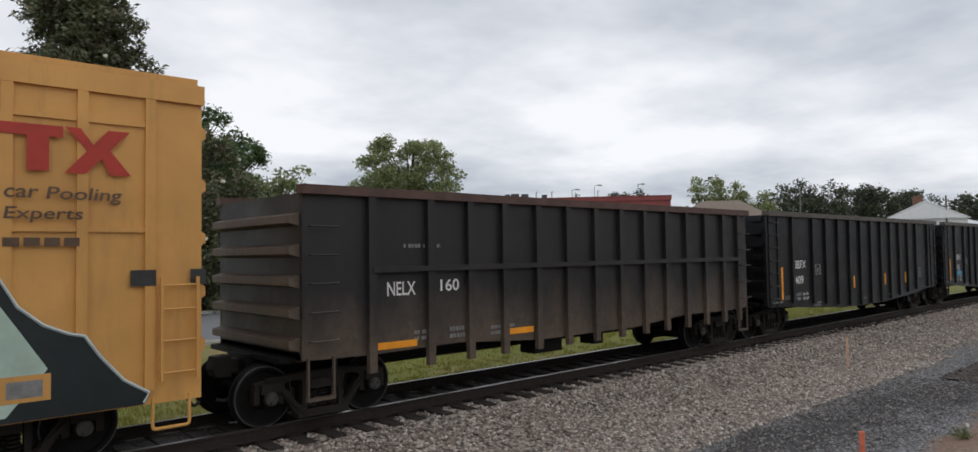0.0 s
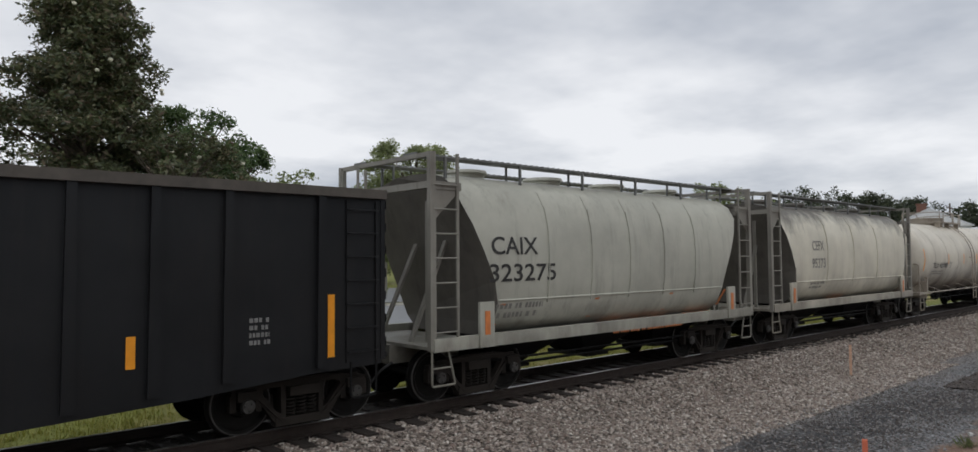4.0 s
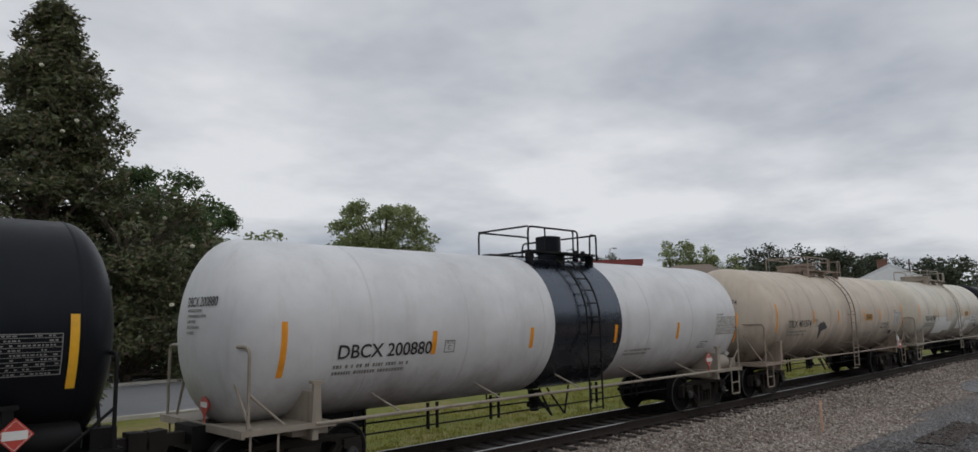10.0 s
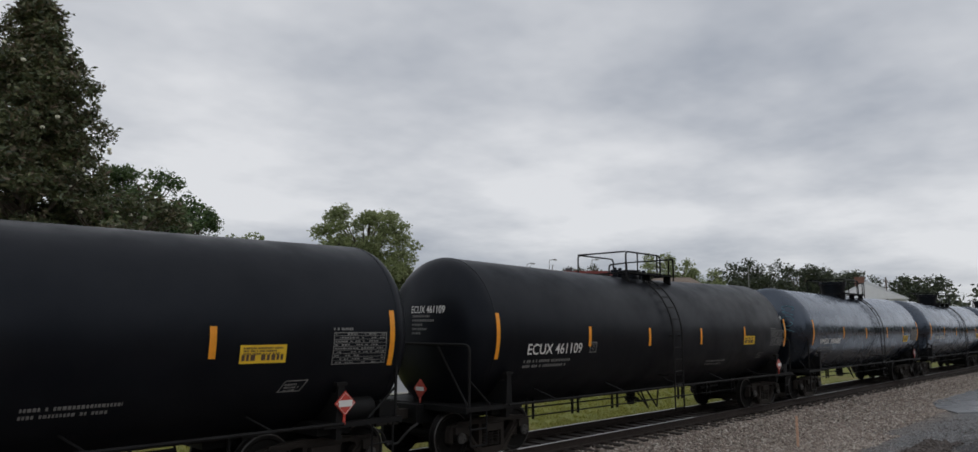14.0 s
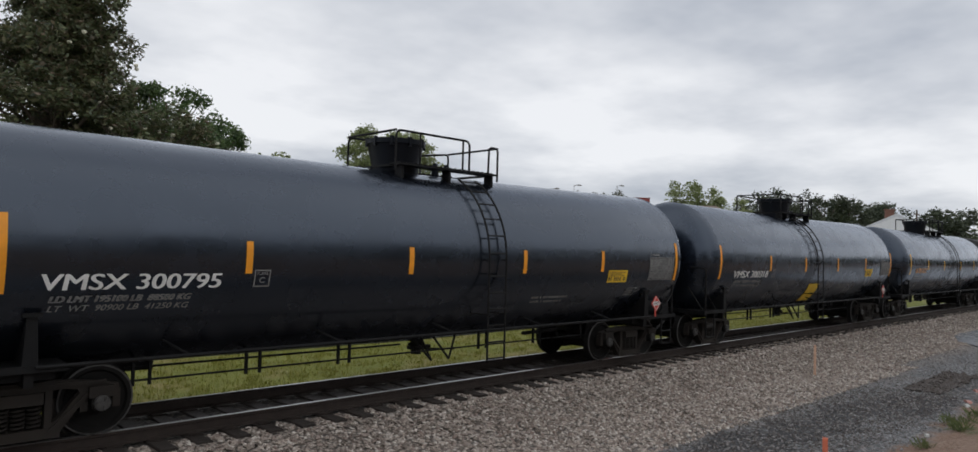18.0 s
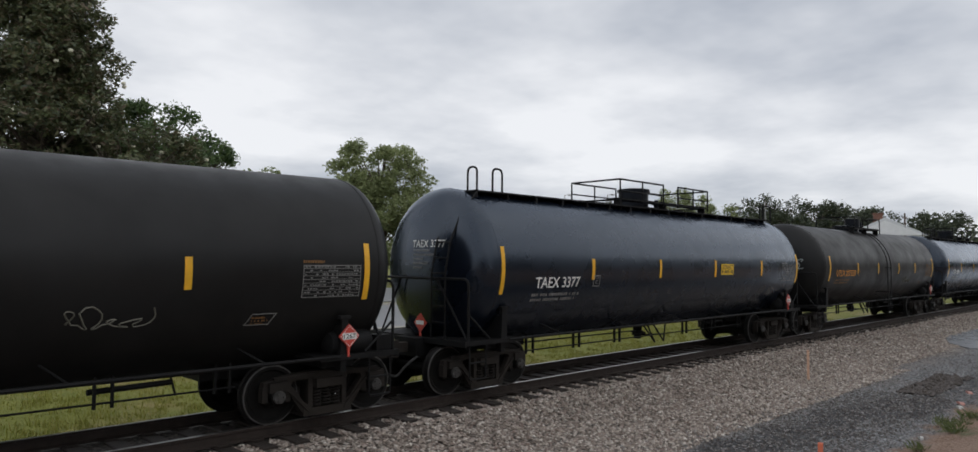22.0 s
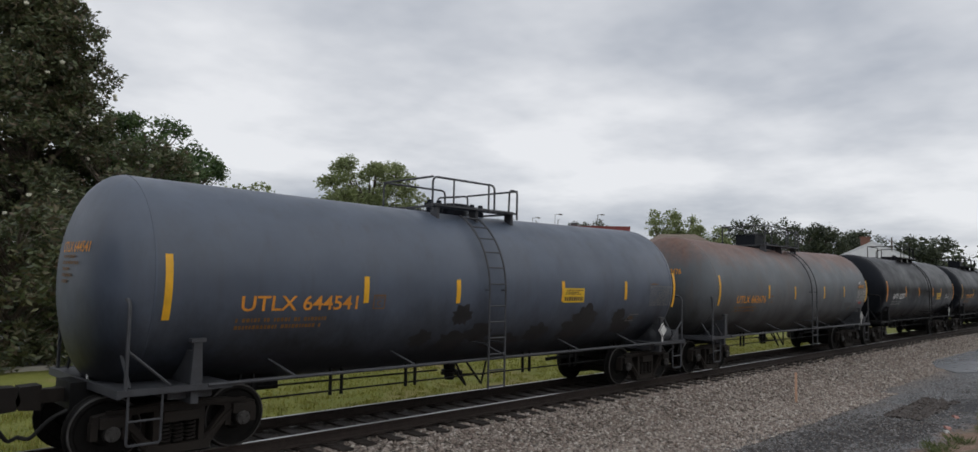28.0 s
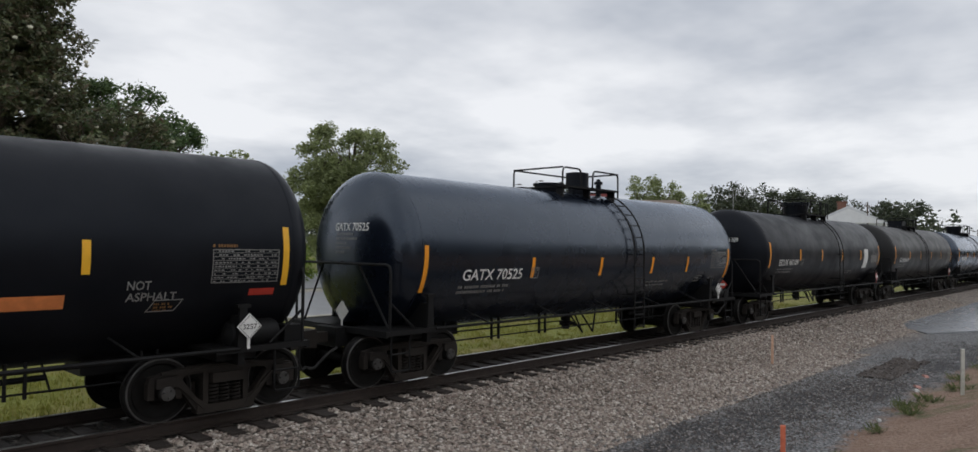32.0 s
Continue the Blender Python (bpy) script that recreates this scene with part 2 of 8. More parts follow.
M = {}
M["black"] = paint("gloss_black_paint", (0.0026, 0.0031, 0.0046), 0.235, (0.008, 0.008, 0.009), 0.12, 0, 0.1, 0.45, spec=(0.85, (0.66, 0.80, 1.0)))
M["black2"] = paint("dull_black_paint", (0.0042, 0.0048, 0.0070), 0.38, (0.012, 0.0112, 0.0108), 0.22, 0, 0.2, 0.0, spec=(0.18, (0.74, 0.84, 1.0)), seed=4.0)
M["blackblue"] = paint("blue_black_paint", (0.0027, 0.0042, 0.0084), 0.24, (0.007, 0.0075, 0.009), 0.12, 0, 0.1, 0.5, spec=(0.5, (0.62, 0.79, 1.0)), seed=8.0)
M["charcoal"] = paint("charcoal_paint", (0.0085, 0.0084, 0.0083), 0.40, (0.02, 0.018, 0.016), 0.25, 0, 0.2, 0.0, spec=(0.26, (0.95, 0.97, 1.0)), seed=12.0)
M["greyblue"] = paint("faded_blue_grey_paint", (0.082, 0.103, 0.142), 0.42, (0.06, 0.06, 0.06), 0.3, 0, 0.35, 0.05, seed=15.0, splash_shade=(2.2, 1.2, (0.013, 0.014, 0.017), 0.92))
M["greyrust"] = paint("rusting_grey_paint", (0.112, 0.128, 0.142), 0.5, (0.12, 0.09, 0.07), 0.4, 0.0, 0.5, 0.0, seed=17.0, crown=(2.95, 3.75, (0.16, 0.085, 0.062), 0.95), splash_shade=(2.2, 1.2, (0.02, 0.019, 0.018), 0.88))
# cream and tan: belly shade is painted into the low dirt brown
M["cream"] = paint("dirty_cream_paint", (0.60, 0.56, 0.47), 0.45, (0.27, 0.21, 0.14), 0.15, 0, 0.26, 0.05, seed=21.0, splash_shade=(2.2, 1.0, (0.075, 0.048, 0.033), 0.92))
M["whiterust"] = paint("grey_white_paint_with_rusty_flanks", (0.63, 0.64, 0.65), 0.42, (0.33, 0.28, 0.23), 0.1, 0, 0.13, 0.05, seed=26.0, splash_shade=(2.6, 1.2, (0.11, 0.068, 0.046), 0.9))
M["white"] = paint("grey_white_paint", (0.66, 0.67, 0.68), 0.42, (0.33, 0.30, 0.26), 0.12, 0, 0.22, 0.05, seed=25.0, splash_shade=(1.75, 0.85, (0.13, 0.095, 0.072), 0.7))
M["tan"] = paint("stained_tan_paint", (0.56, 0.49, 0.40), 0.5, (0.25, 0.17, 0.11), 0.22, 0.0, 0.4, 0.0, seed=28.0, splash_shade=(2.15, 1.0, (0.065, 0.040, 0.027), 0.93))
M["hopper"] = paint("pale_grey_green_paint", (0.43, 0.43, 0.37), 0.55, (0.14, 0.13, 0.11), 0.35, 0, 0.45, 0.0, seed=31.0, splash_shade=(1.5, 0.8, (0.10, 0.085, 0.07), 0.7))
M["hopper2"] = paint("stained_cream_hopper_paint", (0.62, 0.59, 0.49), 0.5, (0.16, 0.14, 0.115), 0.12, 0, 0.2, 0.0, seed=33.0, splash_shade=(1.95, 0.9, (0.12, 0.105, 0.088), 0.75), crown=(3.4, 3.95, (0.055, 0.05, 0.046), 0.85))
# hopper ends: grime, with their shade painted into the darker colours
M["hopperend"] = paint("grimy_shaded_end_sheet_paint", (0.13, 0.12, 0.105), 0.7, (0.04, 0.034, 0.03), 0.6, 0.1, 0.5, 0.0, seed=36.0)
M["cage"] = paint("grimy_shaded_hopper_end_paint", (0.24, 0.23, 0.20), 0.6, (0.07, 0.055, 0.045), 0.6, 0.1, 0.5, 0.0, seed=34.0)
M["gond"] = paint("worn_black_gondola_paint", (0.0095, 0.0098, 0.0108), 0.42, (0.024, 0.022, 0.021), 0.4, 0.0, 0.45, 0.0, seed=35.0, spec=(0.28, (0.85, 0.92, 1.0)))
M["nelx"] = paint("rust_stained_black_gondola_paint", (0.0115, 0.0115, 0.012), 0.5, (0.032, 0.025, 0.02), 0.4, 0.02, 0.45, 0.0, seed=38.0, splash_shade=(1.95, 0.9, (0.125, 0.090, 0.064), 0.75))
M["yellow"] = paint("weathered_yellow_boxcar_paint", (0.62, 0.32, 0.085), 0.5, (0.25, 0.13, 0.05), 0.35, 0, 0.35, 0.0, seed=41.0)
M["under"] = paint("sooty_underframe_steel", (0.0055, 0.0055, 0.0057), 0.6, (0.014, 0.0115, 0.010), 0.4, 0.04, 0.3, 0.0, seed=44.0, spec=(0.22, (0.95, 0.97, 1.0)))
M["truck"] = paint("rusty_truck_casting", (0.018, 0.0155, 0.014), 0.7, (0.046, 0.037, 0.029), 0.55, 0.15, 0.2, 0.0, seed=47.0, spec=(0.25, (1.0, 0.95, 0.9)))
M["wheel"] = plain("dark_wheel_steel", (0.009, 0.0085, 0.008), 0.65, 0.3, 8, 0.1)
M["wheel"].node_tree.nodes["Principled BSDF"].inputs["Specular IOR Level"].default_value = 0.15
M["bright"] = plain("worn_bright_steel", (0.35, 0.34, 0.33), 0.35, 0.2, 6, 0.9)
M["railsteel"] = plain("rusty_rail", (0.030, 0.021, 0.017), 0.75, 0.35, 9, 0.2, 0.3, 60)
M["railtop"] = plain("polished_rail_head", (0.42, 0.42, 0.43), 0.28, 0.1, 4, 1.0)
M["orange"] = plain("orange_reflective_sheeting", (0.85, 0.33, 0.02), 0.4, 0.12, 5)
M["amber"] = plain("yellow_reflective_sheeting", (0.80, 0.43, 0.025), 0.4, 0.15, 5)
M["whitelet"] = plain("white_lettering", (0.72, 0.72, 0.70), 0.6, 0.15, 7)
M["dimlet"] = plain("faded_white_lettering", (0.21, 0.21, 0.205), 0.7, 0.3, 9)
M["orangedim"] = plain("faded_orange_lettering", (0.20, 0.10, 0.03), 0.7, 0.3, 9)
M["orangelet"] = plain("orange_lettering", (0.72, 0.30, 0.04), 0.6, 0.2, 7)
M["blacklet"] = plain("black_lettering", (0.03, 0.03, 0.03), 0.6, 0.3, 7)
M["greylet"] = plain("faded_grey_lettering", (0.22, 0.215, 0.20), 0.7, 0.3, 9)
M["redlet"] = plain("red_paint", (0.42, 0.035, 0.02), 0.5, 0.2, 5)
M["placard"] = plain("red_placard", (0.55, 0.07, 0.05), 0.5, 0.15, 5)
M["placardw"] = plain("white_placard", (0.75, 0.75, 0.73), 0.5, 0.1, 5)
M["sign"] = plain("yellow_decal", (0.80, 0.52, 0.03), 0.5, 0.12, 5)
M["panel"] = plain("white_data_panel", (0.62, 0.62, 0.60), 0.6, 0.1, 5)
M["rimsteel"] = plain("worn_wheel_rim", (0.075, 0.073, 0.071), 0.5, 0.5, 9, 0.4)
M["signdull"] = plain("dull_orange_decal", (0.52, 0.27, 0.05), 0.55, 0.25, 5)
M["brownlet"] = plain("dark_brown_lettering", (0.10, 0.06, 0.035), 0.6, 0.3, 5)
M["greylet2"] = plain("weathered_pale_panel", (0.34, 0.34, 0.33), 0.6, 0.15, 5)
M["seam"] = plain("weathered_weld_seam", (0.40, 0.37, 0.315), 0.6, 0.25, 5)
M["rubber"] = plain("black_hose_rubber", (0.02, 0.02, 0.02), 0.7, 0.2, 5)
# ---- lettering: outlines of the built-in font, flat in x and z, later bent onto the cars ----
LETTERS = {}


def make_letters(words):
    obs = []
    for w in words:
        cu = bpy.data.curves.new("lettering", "FONT")
        cu.body, cu.size, cu.offset, cu.resolution_u = w, 1.0, 0.0 if "M" in w else 0.012, 4
        obs.append((w, new("lettering", cu)))
    bpy.context.view_layer.update()
    dg = bpy.context.evaluated_depsgraph_get()
    for w, ob in obs:
        me = bpy.data.meshes.new_from_object(ob.evaluated_get(dg))
        v = np.array([p.co[:2] for p in me.vertices])
        LETTERS[w] = (v - v.min(0), [tuple(p.vertices) for p in me.polygons])
        cu = ob.data
        bpy.data.objects.remove(ob)
        bpy.data.curves.remove(cu)
        bpy.data.meshes.remove(me)


def lettering(word, width, height):
    """The word as x, z points scaled into a box of that size."""
    v, f = LETTERS[word]
    return v * (width / v[:, 0].max(), height / v[:, 1].max()), f


def side_text(word, x, z, width, height, y, lean=0.0):
    """Lettering on a flat side that faces -y."""
    v, f = lettering(word, width, height)
    g = Geo()
    return g.add([(x + p[0] + lean * p[1], y, z + p[1]) for p in v], f)


def bent_text(word, x, a, width, height, R, zc, off=0.012, lean=0.0):
    """Lettering on a tank's flank: a is the angle over the level of the axis."""
    v, f = lettering(word, width, height)
    g = Geo()
    for k in range(2 if "M" in word else 1):
        pts, o = [], off + 0.003 * k
        for p in v:
            b = radians(a) + p[1] / R
            pts.append((x + p[0] + 0.016 * k + lean * p[1], -(R + o) * math.cos(b), zc + (R + o) * math.sin(b)))
        g.add(pts, f)
    return g


def bent_patch(x0, x1, a0, a1, R, zc, off=0.006, n=5, skew=0.0):
    """A thin sheet on a tank's flank."""
    g, v, f = Geo(), [], []
    for i in range(n + 1):
        b = radians(a0 + (a1 - a0) * i / n)
        s = skew * i / n
        for x in (x0 + s, x1 + s):
            v.append((x, -(R + off) * math.cos(b), zc + (R + off) * math.sin(b)))
    for i in range(n):
        f.append((2 * i, 2 * i + 1, 2 * i + 3, 2 * i + 2))
    return g.add(v, f)


def bent_bars(x, a, widths, R, zc, h=0.05, gap=0.045, off=0.009):
    """Lines of small unreadable lettering as broken bars."""
    g = Geo()
    rnd = random.Random(int(abs(x) * 100) + len(widths))
    for k, w in enumerate(widths):
        b0 = a - math.degrees((h + gap) * k / R)
        u = 0.0
        while u < w:
            s = min(h * rnd.uniform(0.45, 0.85), max(0.01, w - u))
            sub = bent_patch(x + u, x + u + s, b0 - math.degrees(h / R), b0, R, zc, off, 1)
            g.add(sub.v, sub.f)
            u += s + h * (0.28 if rnd.random() < 0.8 else 1.1)
    return g


def bent_frame(x0, x1, a0, a1, R, zc, w=0.014, off=0.011, skew=0.0):
    """A thin painted outline on a tank's flank."""
    g = Geo()
    dw = math.degrees(w / R)
    for p in ((x0, x1, a0, a0 + dw, 0), (x0 + skew, x1 + skew, a1 - dw, a1, 0), (x0, x0 + w, a0, a1, skew), (x1 - w, x1, a0, a1, skew)):
        s = bent_patch(p[0], p[1], p[2], p[3], R, zc, off, 3, p[4])
        g.add(s.v, s.f)
    return g


def bent_table(x0, x1, a0, a1, R, zc, rows, off=0.012):
    """The ruled lines and figures of a stencilled table."""
    g = bent_frame(x0, x1, a0, a1, R, zc, 0.012, off)
    rnd = random.Random(rows + int(abs(x0) * 10))
    st = (a1 - a0) / rows
    for k in range(rows):
        a = a0 + st * k
        s = bent_patch(x0, x1, a, a + math.degrees(0.007 / R), R, zc, off, 1)
        g.add(s.v, s.f)
        u = x0 + 0.03
        while u < x1 - 0.06:
            w = rnd.uniform(0.02, 0.05)
            if rnd.random() < 0.6:
                s = bent_patch(u, u + w, a + st * 0.32, a + st * 0.68, R, zc, off, 1)
                g.add(s.v, s.f)
            u += w + 0.014
    return g


# ---- wheels and trucks ----
AXLE, WHEEL_R, GAUGE = 0.889, 0.457, 1.505


def wheelset_mesh():
    g = Geo()
    for s in (-1, 1):
        prof = [(-0.07, 0.10), (-0.075, 0.17), (-0.03, 0.20), (-0.035, 0.36), (-0.065, 0.385), (-0.066, 0.432), (-0.065, WHEEL_R - 0.008), (-0.055, WHEEL_R), (0.045, WHEEL_R + 0.004), (0.055, WHEEL_R + 0.026), (0.075, WHEEL_R + 0.026), (0.078, 0.385), (0.045, 0.36), (0.04, 0.2), (0.09, 0.16), (0.09, 0.1)]
        pr = [(s * (GAUGE / 2 - p), r) for p, r in prof]
        g.lathe(pr if s < 0 else pr[::-1], "y", 40)
    g.lathe([(-0.93, 0.075), (0.93, 0.075)], "y", 16)
    for s in (-1, 1):
        # bearing with its end cap and three bolts
        g.lathe([(s * 0.90, 0.118), (s * 1.07, 0.118), (s * 1.075, 0.10), (s * 1.11, 0.095), (s * 1.115, 0.0)][::s], "y", 20)
        for k in range(3):
            a = radians(90 + 120 * k)
            p = (0.06 * math.cos(a), s * 1.11, 0.06 * math.sin(a))
            g.tube([p, (p[0], s * 1.14, p[2])], 0.02, 6)
    me = g.mesh("wheelset", M["wheel"], 35)
    me.materials.append(M["rimsteel"])
    for p in me.polygons:
        rr = [math.hypot(me.vertices[i].co.x, me.vertices[i].co.z) for i in p.vertices]
        ys = [abs(me.vertices[i].co.y) for i in p.vertices]
        if min(rr) > 0.425 and min(ys) > GAUGE / 2 + 0.05 or min(ys) > 1.07 and max(rr) < 0.11:
            p.material_index = 1
    return me


def ring_plate(g, outer, hole, y0, y1):
    """A thick plate in x and z with one opening through it."""
    n = len(outer)
    v = [(x, y, z) for y in (y0, y1) for loop in (outer, hole) for x, z in loop]
    f = []
    for i in range(n):
        j = (i + 1) % n
        f += [(i, j, n + j, n + i), (2 * n + j, 2 * n + i, 3 * n + i, 3 * n + j), (j, i, 2 * n + i, 2 * n + j), (n + i, n + j, 3 * n + j, 3 * n + i)]
    return g.add(v, f)


def side_frame_mesh(sgn):
    """Cast side frame: boxes at the axles, two pierced webs, spring opening in the middle."""
    g = Geo()
    y0, y1 = sgn * 0.94 - 0.065, sgn * 0.94 + 0.065
    for s in (-1, 1):
        outer = [(s * 0.27, 0.10), (s * 0.27, 0.45), (s * 0.27, 0.79), (s * 0.72, 0.75), (s * 1.10, 0.68), (s * 1.12, 0.56), (s * 0.74, 0.55), (s * 0.44, 0.14)]
        hole = [(s * u, v) for u, v in ((0.35, 0.27), (0.35, 0.45), (0.35, 0.67), (0.50, 0.67), (0.63, 0.65), (0.65, 0.60), (0.55, 0.48), (0.43, 0.32))]
        ring_plate(g, outer, hole, y0, y1)
        g.box(s * AXLE - 0.15, s * AXLE + 0.15, sgn * 0.99 - 0.09, sgn * 0.99 + 0.09, 0.53, 0.67)
        g.box(s * 1.08 - 0.045, s * 1.08 + 0.045, y0, y1, 0.38, 0.6).box(s * 0.70 - 0.045, s * 0.70 + 0.045, y0, y1, 0.36, 0.58)
        g.bar((s * 0.30, sgn * 1.01, 0.14), (s * 0.74, sgn * 1.01, 0.58), 0.05, 0.05)
    g.box(-0.30, 0.30, y0 - 0.01, y1 + 0.01, 0.66, 0.78).box(-0.44, 0.44, y0 - 0.02, y1 + 0.02, 0.09, 0.21)
    g.box(-0.95, 0.95, sgn * 1.0 - 0.03, sgn * 1.0 + 0.03, 0.70, 0.745)
    return g.mesh("side_frame", M["truck"], 30)


def spring_mesh():
    g = Geo()
    g.tube([(0.068 * math.cos(k * 0.698), 0.068 * math.sin(k * 0.698), 0.215 + 0.0058 * k) for k in range(52)], 0.017, 5)
    return g.mesh("spring", M["truck"], 60)


def bolster_mesh():
    g = Geo()
    # bolster beam; the lower block is added so the spring openings read dark
    g.box(-0.24, 0.24, -1.08, 1.08, 0.52, 0.66).box(-0.26, 0.26, -0.80, 0.80, 0.16, 0.53)
    g.lathe([(0.66, 0.25), (0.74, 0.22)], "z", 16)
    g.box(-0.62, -0.5, -0.8, 0.8, 0.30, 0.42).box(0.5, 0.62, -0.8, 0.8, 0.30, 0.42)
    for s in (-1, 1):
        for q in (-1, 1):
            g.box(s * 0.42 - 0.05, s * 0.42 + 0.05, q * 0.72 - 0.06, q * 0.72 + 0.06, 0.26, 0.52)
    return g.mesh("truck", M["truck"], 30)


TRUCK = dict(bolster=bolster_mesh(), wheel=wheelset_mesh(), frame={s: side_frame_mesh(s) for s in (-1, 1)}, spring=spring_mesh())
WHEELS = []


def add_truck(car, x):
    tr = part("truck", TRUCK["bolster"], None, car, "dark cast steel truck", loc=(x, 0, 0))
    for s in (-1, 1):
        part("side_frame", TRUCK["frame"][s], None, tr)
        for i in (-0.17, 0.0, 0.17):
            part("spring", TRUCK["spring"], None, tr, loc=(i, s * 0.95, 0))
        w = part("wheelset", TRUCK["wheel"], None, tr, loc=(s * AXLE, 0, WHEEL_R))
        WHEELS.append((w, s))


CACHE = {}


def cached(key, make):
    if key not in CACHE:
        CACHE[key] = make()
    return CACHE[key]


def coupler_mesh(H, s):
    g = Geo()
    g.box(min(s * (H - 0.75), s * (H - 0.22)), max(s * (H - 0.75), s * (H - 0.22)), -0.09, 0.09, 0.78, 0.96)
    g.prism([(s * (H - 0.26), 0.70), (s * (H - 0.02), 0.72), (s * (H + 0.03), 0.84), (s * (H - 0.02), 1.02), (s * (H - 0.26), 1.03)][::s], -0.17, 0.12)
    return g.mesh("coupler", M["truck"], 30)


def hose_geo(H, s):
    return Geo().tube(rounded([(s * (H - 0.5), -0.45, 0.72), (s * (H - 0.3), -0.42, 0.62), (s * (H - 0.12), -0.30, 0.36), (s * (H + 0.0), -0.22, 0.40)], 0.15), 0.026, 6)


# ---- tank cars ----


def tank_profile(half, R, depth=0.62, n=14):
    prof = [(-half, 0.02)]
    for i in range(1, n + 1):
        a = math.pi / 2 * i / n
        prof.append((-half + depth * (1 - math.cos(a)), R * math.sin(a) ** 0.86))
    m = [-half * 0.5, -0.02, 0.02, half * 0.5]
    return prof + [(x, R) for x in m] + [(-x, r) for x, r in reversed(prof)]


def tank_car(spec):
    """One tank car about its own middle, wheels on z = 0."""
    L, R, zc = spec["len"], spec.get("R", 1.54), spec.get("zc", 2.42)
    HL, HR = spec.get("ends", (L / 2, L / 2))
    TL, TR_ = spec.get("trucks", (HL - 1.93, HR - 1.93))
    span = spec["span"]
    depth = spec.get("depth", 0.62)
    SL, SR = spec.get("shell", (span + 0.12, span + 0.12))
    xs, sx = (SL + SR) / 2, (SR - SL) / 2
    half = xs + depth
    paintm, trim = M[spec["paint"]], M[spec.get("trim", spec["paint"])]
    slope = spec.get("slope", 0.06)
    car = thing("tank_car", spec["label"], "tank car", "tank cars of the freight train")
    sag = lambda x: -slope * (1 - abs(x) / half)
    key = (round(half, 2), R, zc, slope, spec["paint"], depth)
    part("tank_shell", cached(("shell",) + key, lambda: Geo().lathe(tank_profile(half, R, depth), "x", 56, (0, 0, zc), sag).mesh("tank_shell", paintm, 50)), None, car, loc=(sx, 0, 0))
    rings = spec.get("rings", (-SL, SR))
    for x in rings:
        part("seam_band", cached(("ring", R, zc, spec["paint"], slope), lambda: Geo().lathe([(-0.022, R - 0.02), (-0.014, R + 0.004), (0.014, R + 0.004), (0.022, R - 0.02)], "x", 56, (0, 0, zc - slope / 2)).mesh("seam_band", M["seam"] if spec["paint"] in ("cream", "tan") else paintm, 50)), None, car, loc=(x, 0, slope / 2 + sag(x)))
    if spec.get("band"):
        a, b = spec["band"]
        part("painted_band", Geo().lathe([(a, R + 0.004), ((a + b) / 2, R + 0.004), (b, R + 0.004)], "x", 56, (0, 0, zc), sag), M["black"], car, "black painted band round the tank")
    for s, H, tx in ((-1, HL, TL), (1, HR, TR_)):
        add_truck(car, s * tx)
        part("coupler", cached(("coupler", H, s), lambda: coupler_mesh(H, s)), None, car, "rusty knuckle coupler")
        part("brake_hose", cached(("hose", H, s), lambda: hose_geo(H, s).mesh("brake_hose", M["rubber"])), None, car)
        part("stub_sill", cached(("sill", H, s), lambda: Geo().box(min(s * (H - 0.55), s * (H - 3.6)), max(s * (H - 0.55), s * (H - 3.6)), -0.33, 0.33, 0.70, 1.05).mesh("stub_sill", M["under"])), None, car)
        tk = spec.get("trim", "under")

        def platform():
            g = Geo()
            x0, x1 = sorted((s * (H - 0.80), s * (H - 2.25)))
            g.box(x0, x1, -1.48, 1.48, 0.99, 1.05)
            g.box(x0, x1, -1.50, -1.45, 0.98, 1.062).box(x0, x1, 1.45, 1.50, 0.98, 1.062)
            e = s * (H - 0.80)
            g.box(min(e, e + s * 0.05), max(e, e + s * 0.05), -1.5, 1.5, 0.955, 1.065)
            return g.mesh("end_platform", M[tk])
        part("end_platform", cached(("plat", H, s, tk), platform), None, car)

        def bolster():
            g = Geo()
            x = s * tx
            for q in (-1, 1):
                g.prism([(x - 0.085, 1.0), (x + 0.085, 1.0), (x + 0.055, 1.62), (x - 0.055, 1.62)], q * 1.45 - 0.03, q * 1.45 + 0.03)
                g.box(x - 0.10, x + 0.10, q * 1.45 - 0.05, q * 1.45 + 0.05, 1.62, 1.67)
                g.box(x - 0.05, x + 0.05, min(q * 0.5, q * 1.44), max(q * 0.5, q * 1.44), 0.80, 1.50)
            g.box(x - 0.3, x + 0.3, -1.3, 1.3, 0.86, 1.0)
            return g.mesh("tank_bolster", M[tk])
        part("tank_bolster", cached(("bolster", tx, s, tk), bolster), None, car)

        def endrail():
            # pipe across the end of the deck with rounded corners, one slanting brace
            e = s * (H - 0.86)
            g = Geo()
            top = spec.get("railtop", 2.2)
            g.tube(rounded([(e, -1.46, 1.03), (e, -1.46, top), (e, 1.46, top), (e, 1.46, 1.03)], 0.14), 0.026, 8)
            g.tube([(e, -0.55, top), (e - s * 0.10, -1.32, 1.06)], 0.022, 6)
            g.tube([(e, 0.55, top), (e - s * 0.10, 1.32, 1.06)], 0.022, 6)
            g.tube([(e, -1.46, 1.55), (e - s * 0.55, -1.46, 1.08)], 0.02, 6)
            return g.mesh("end_handrail", M[tk])
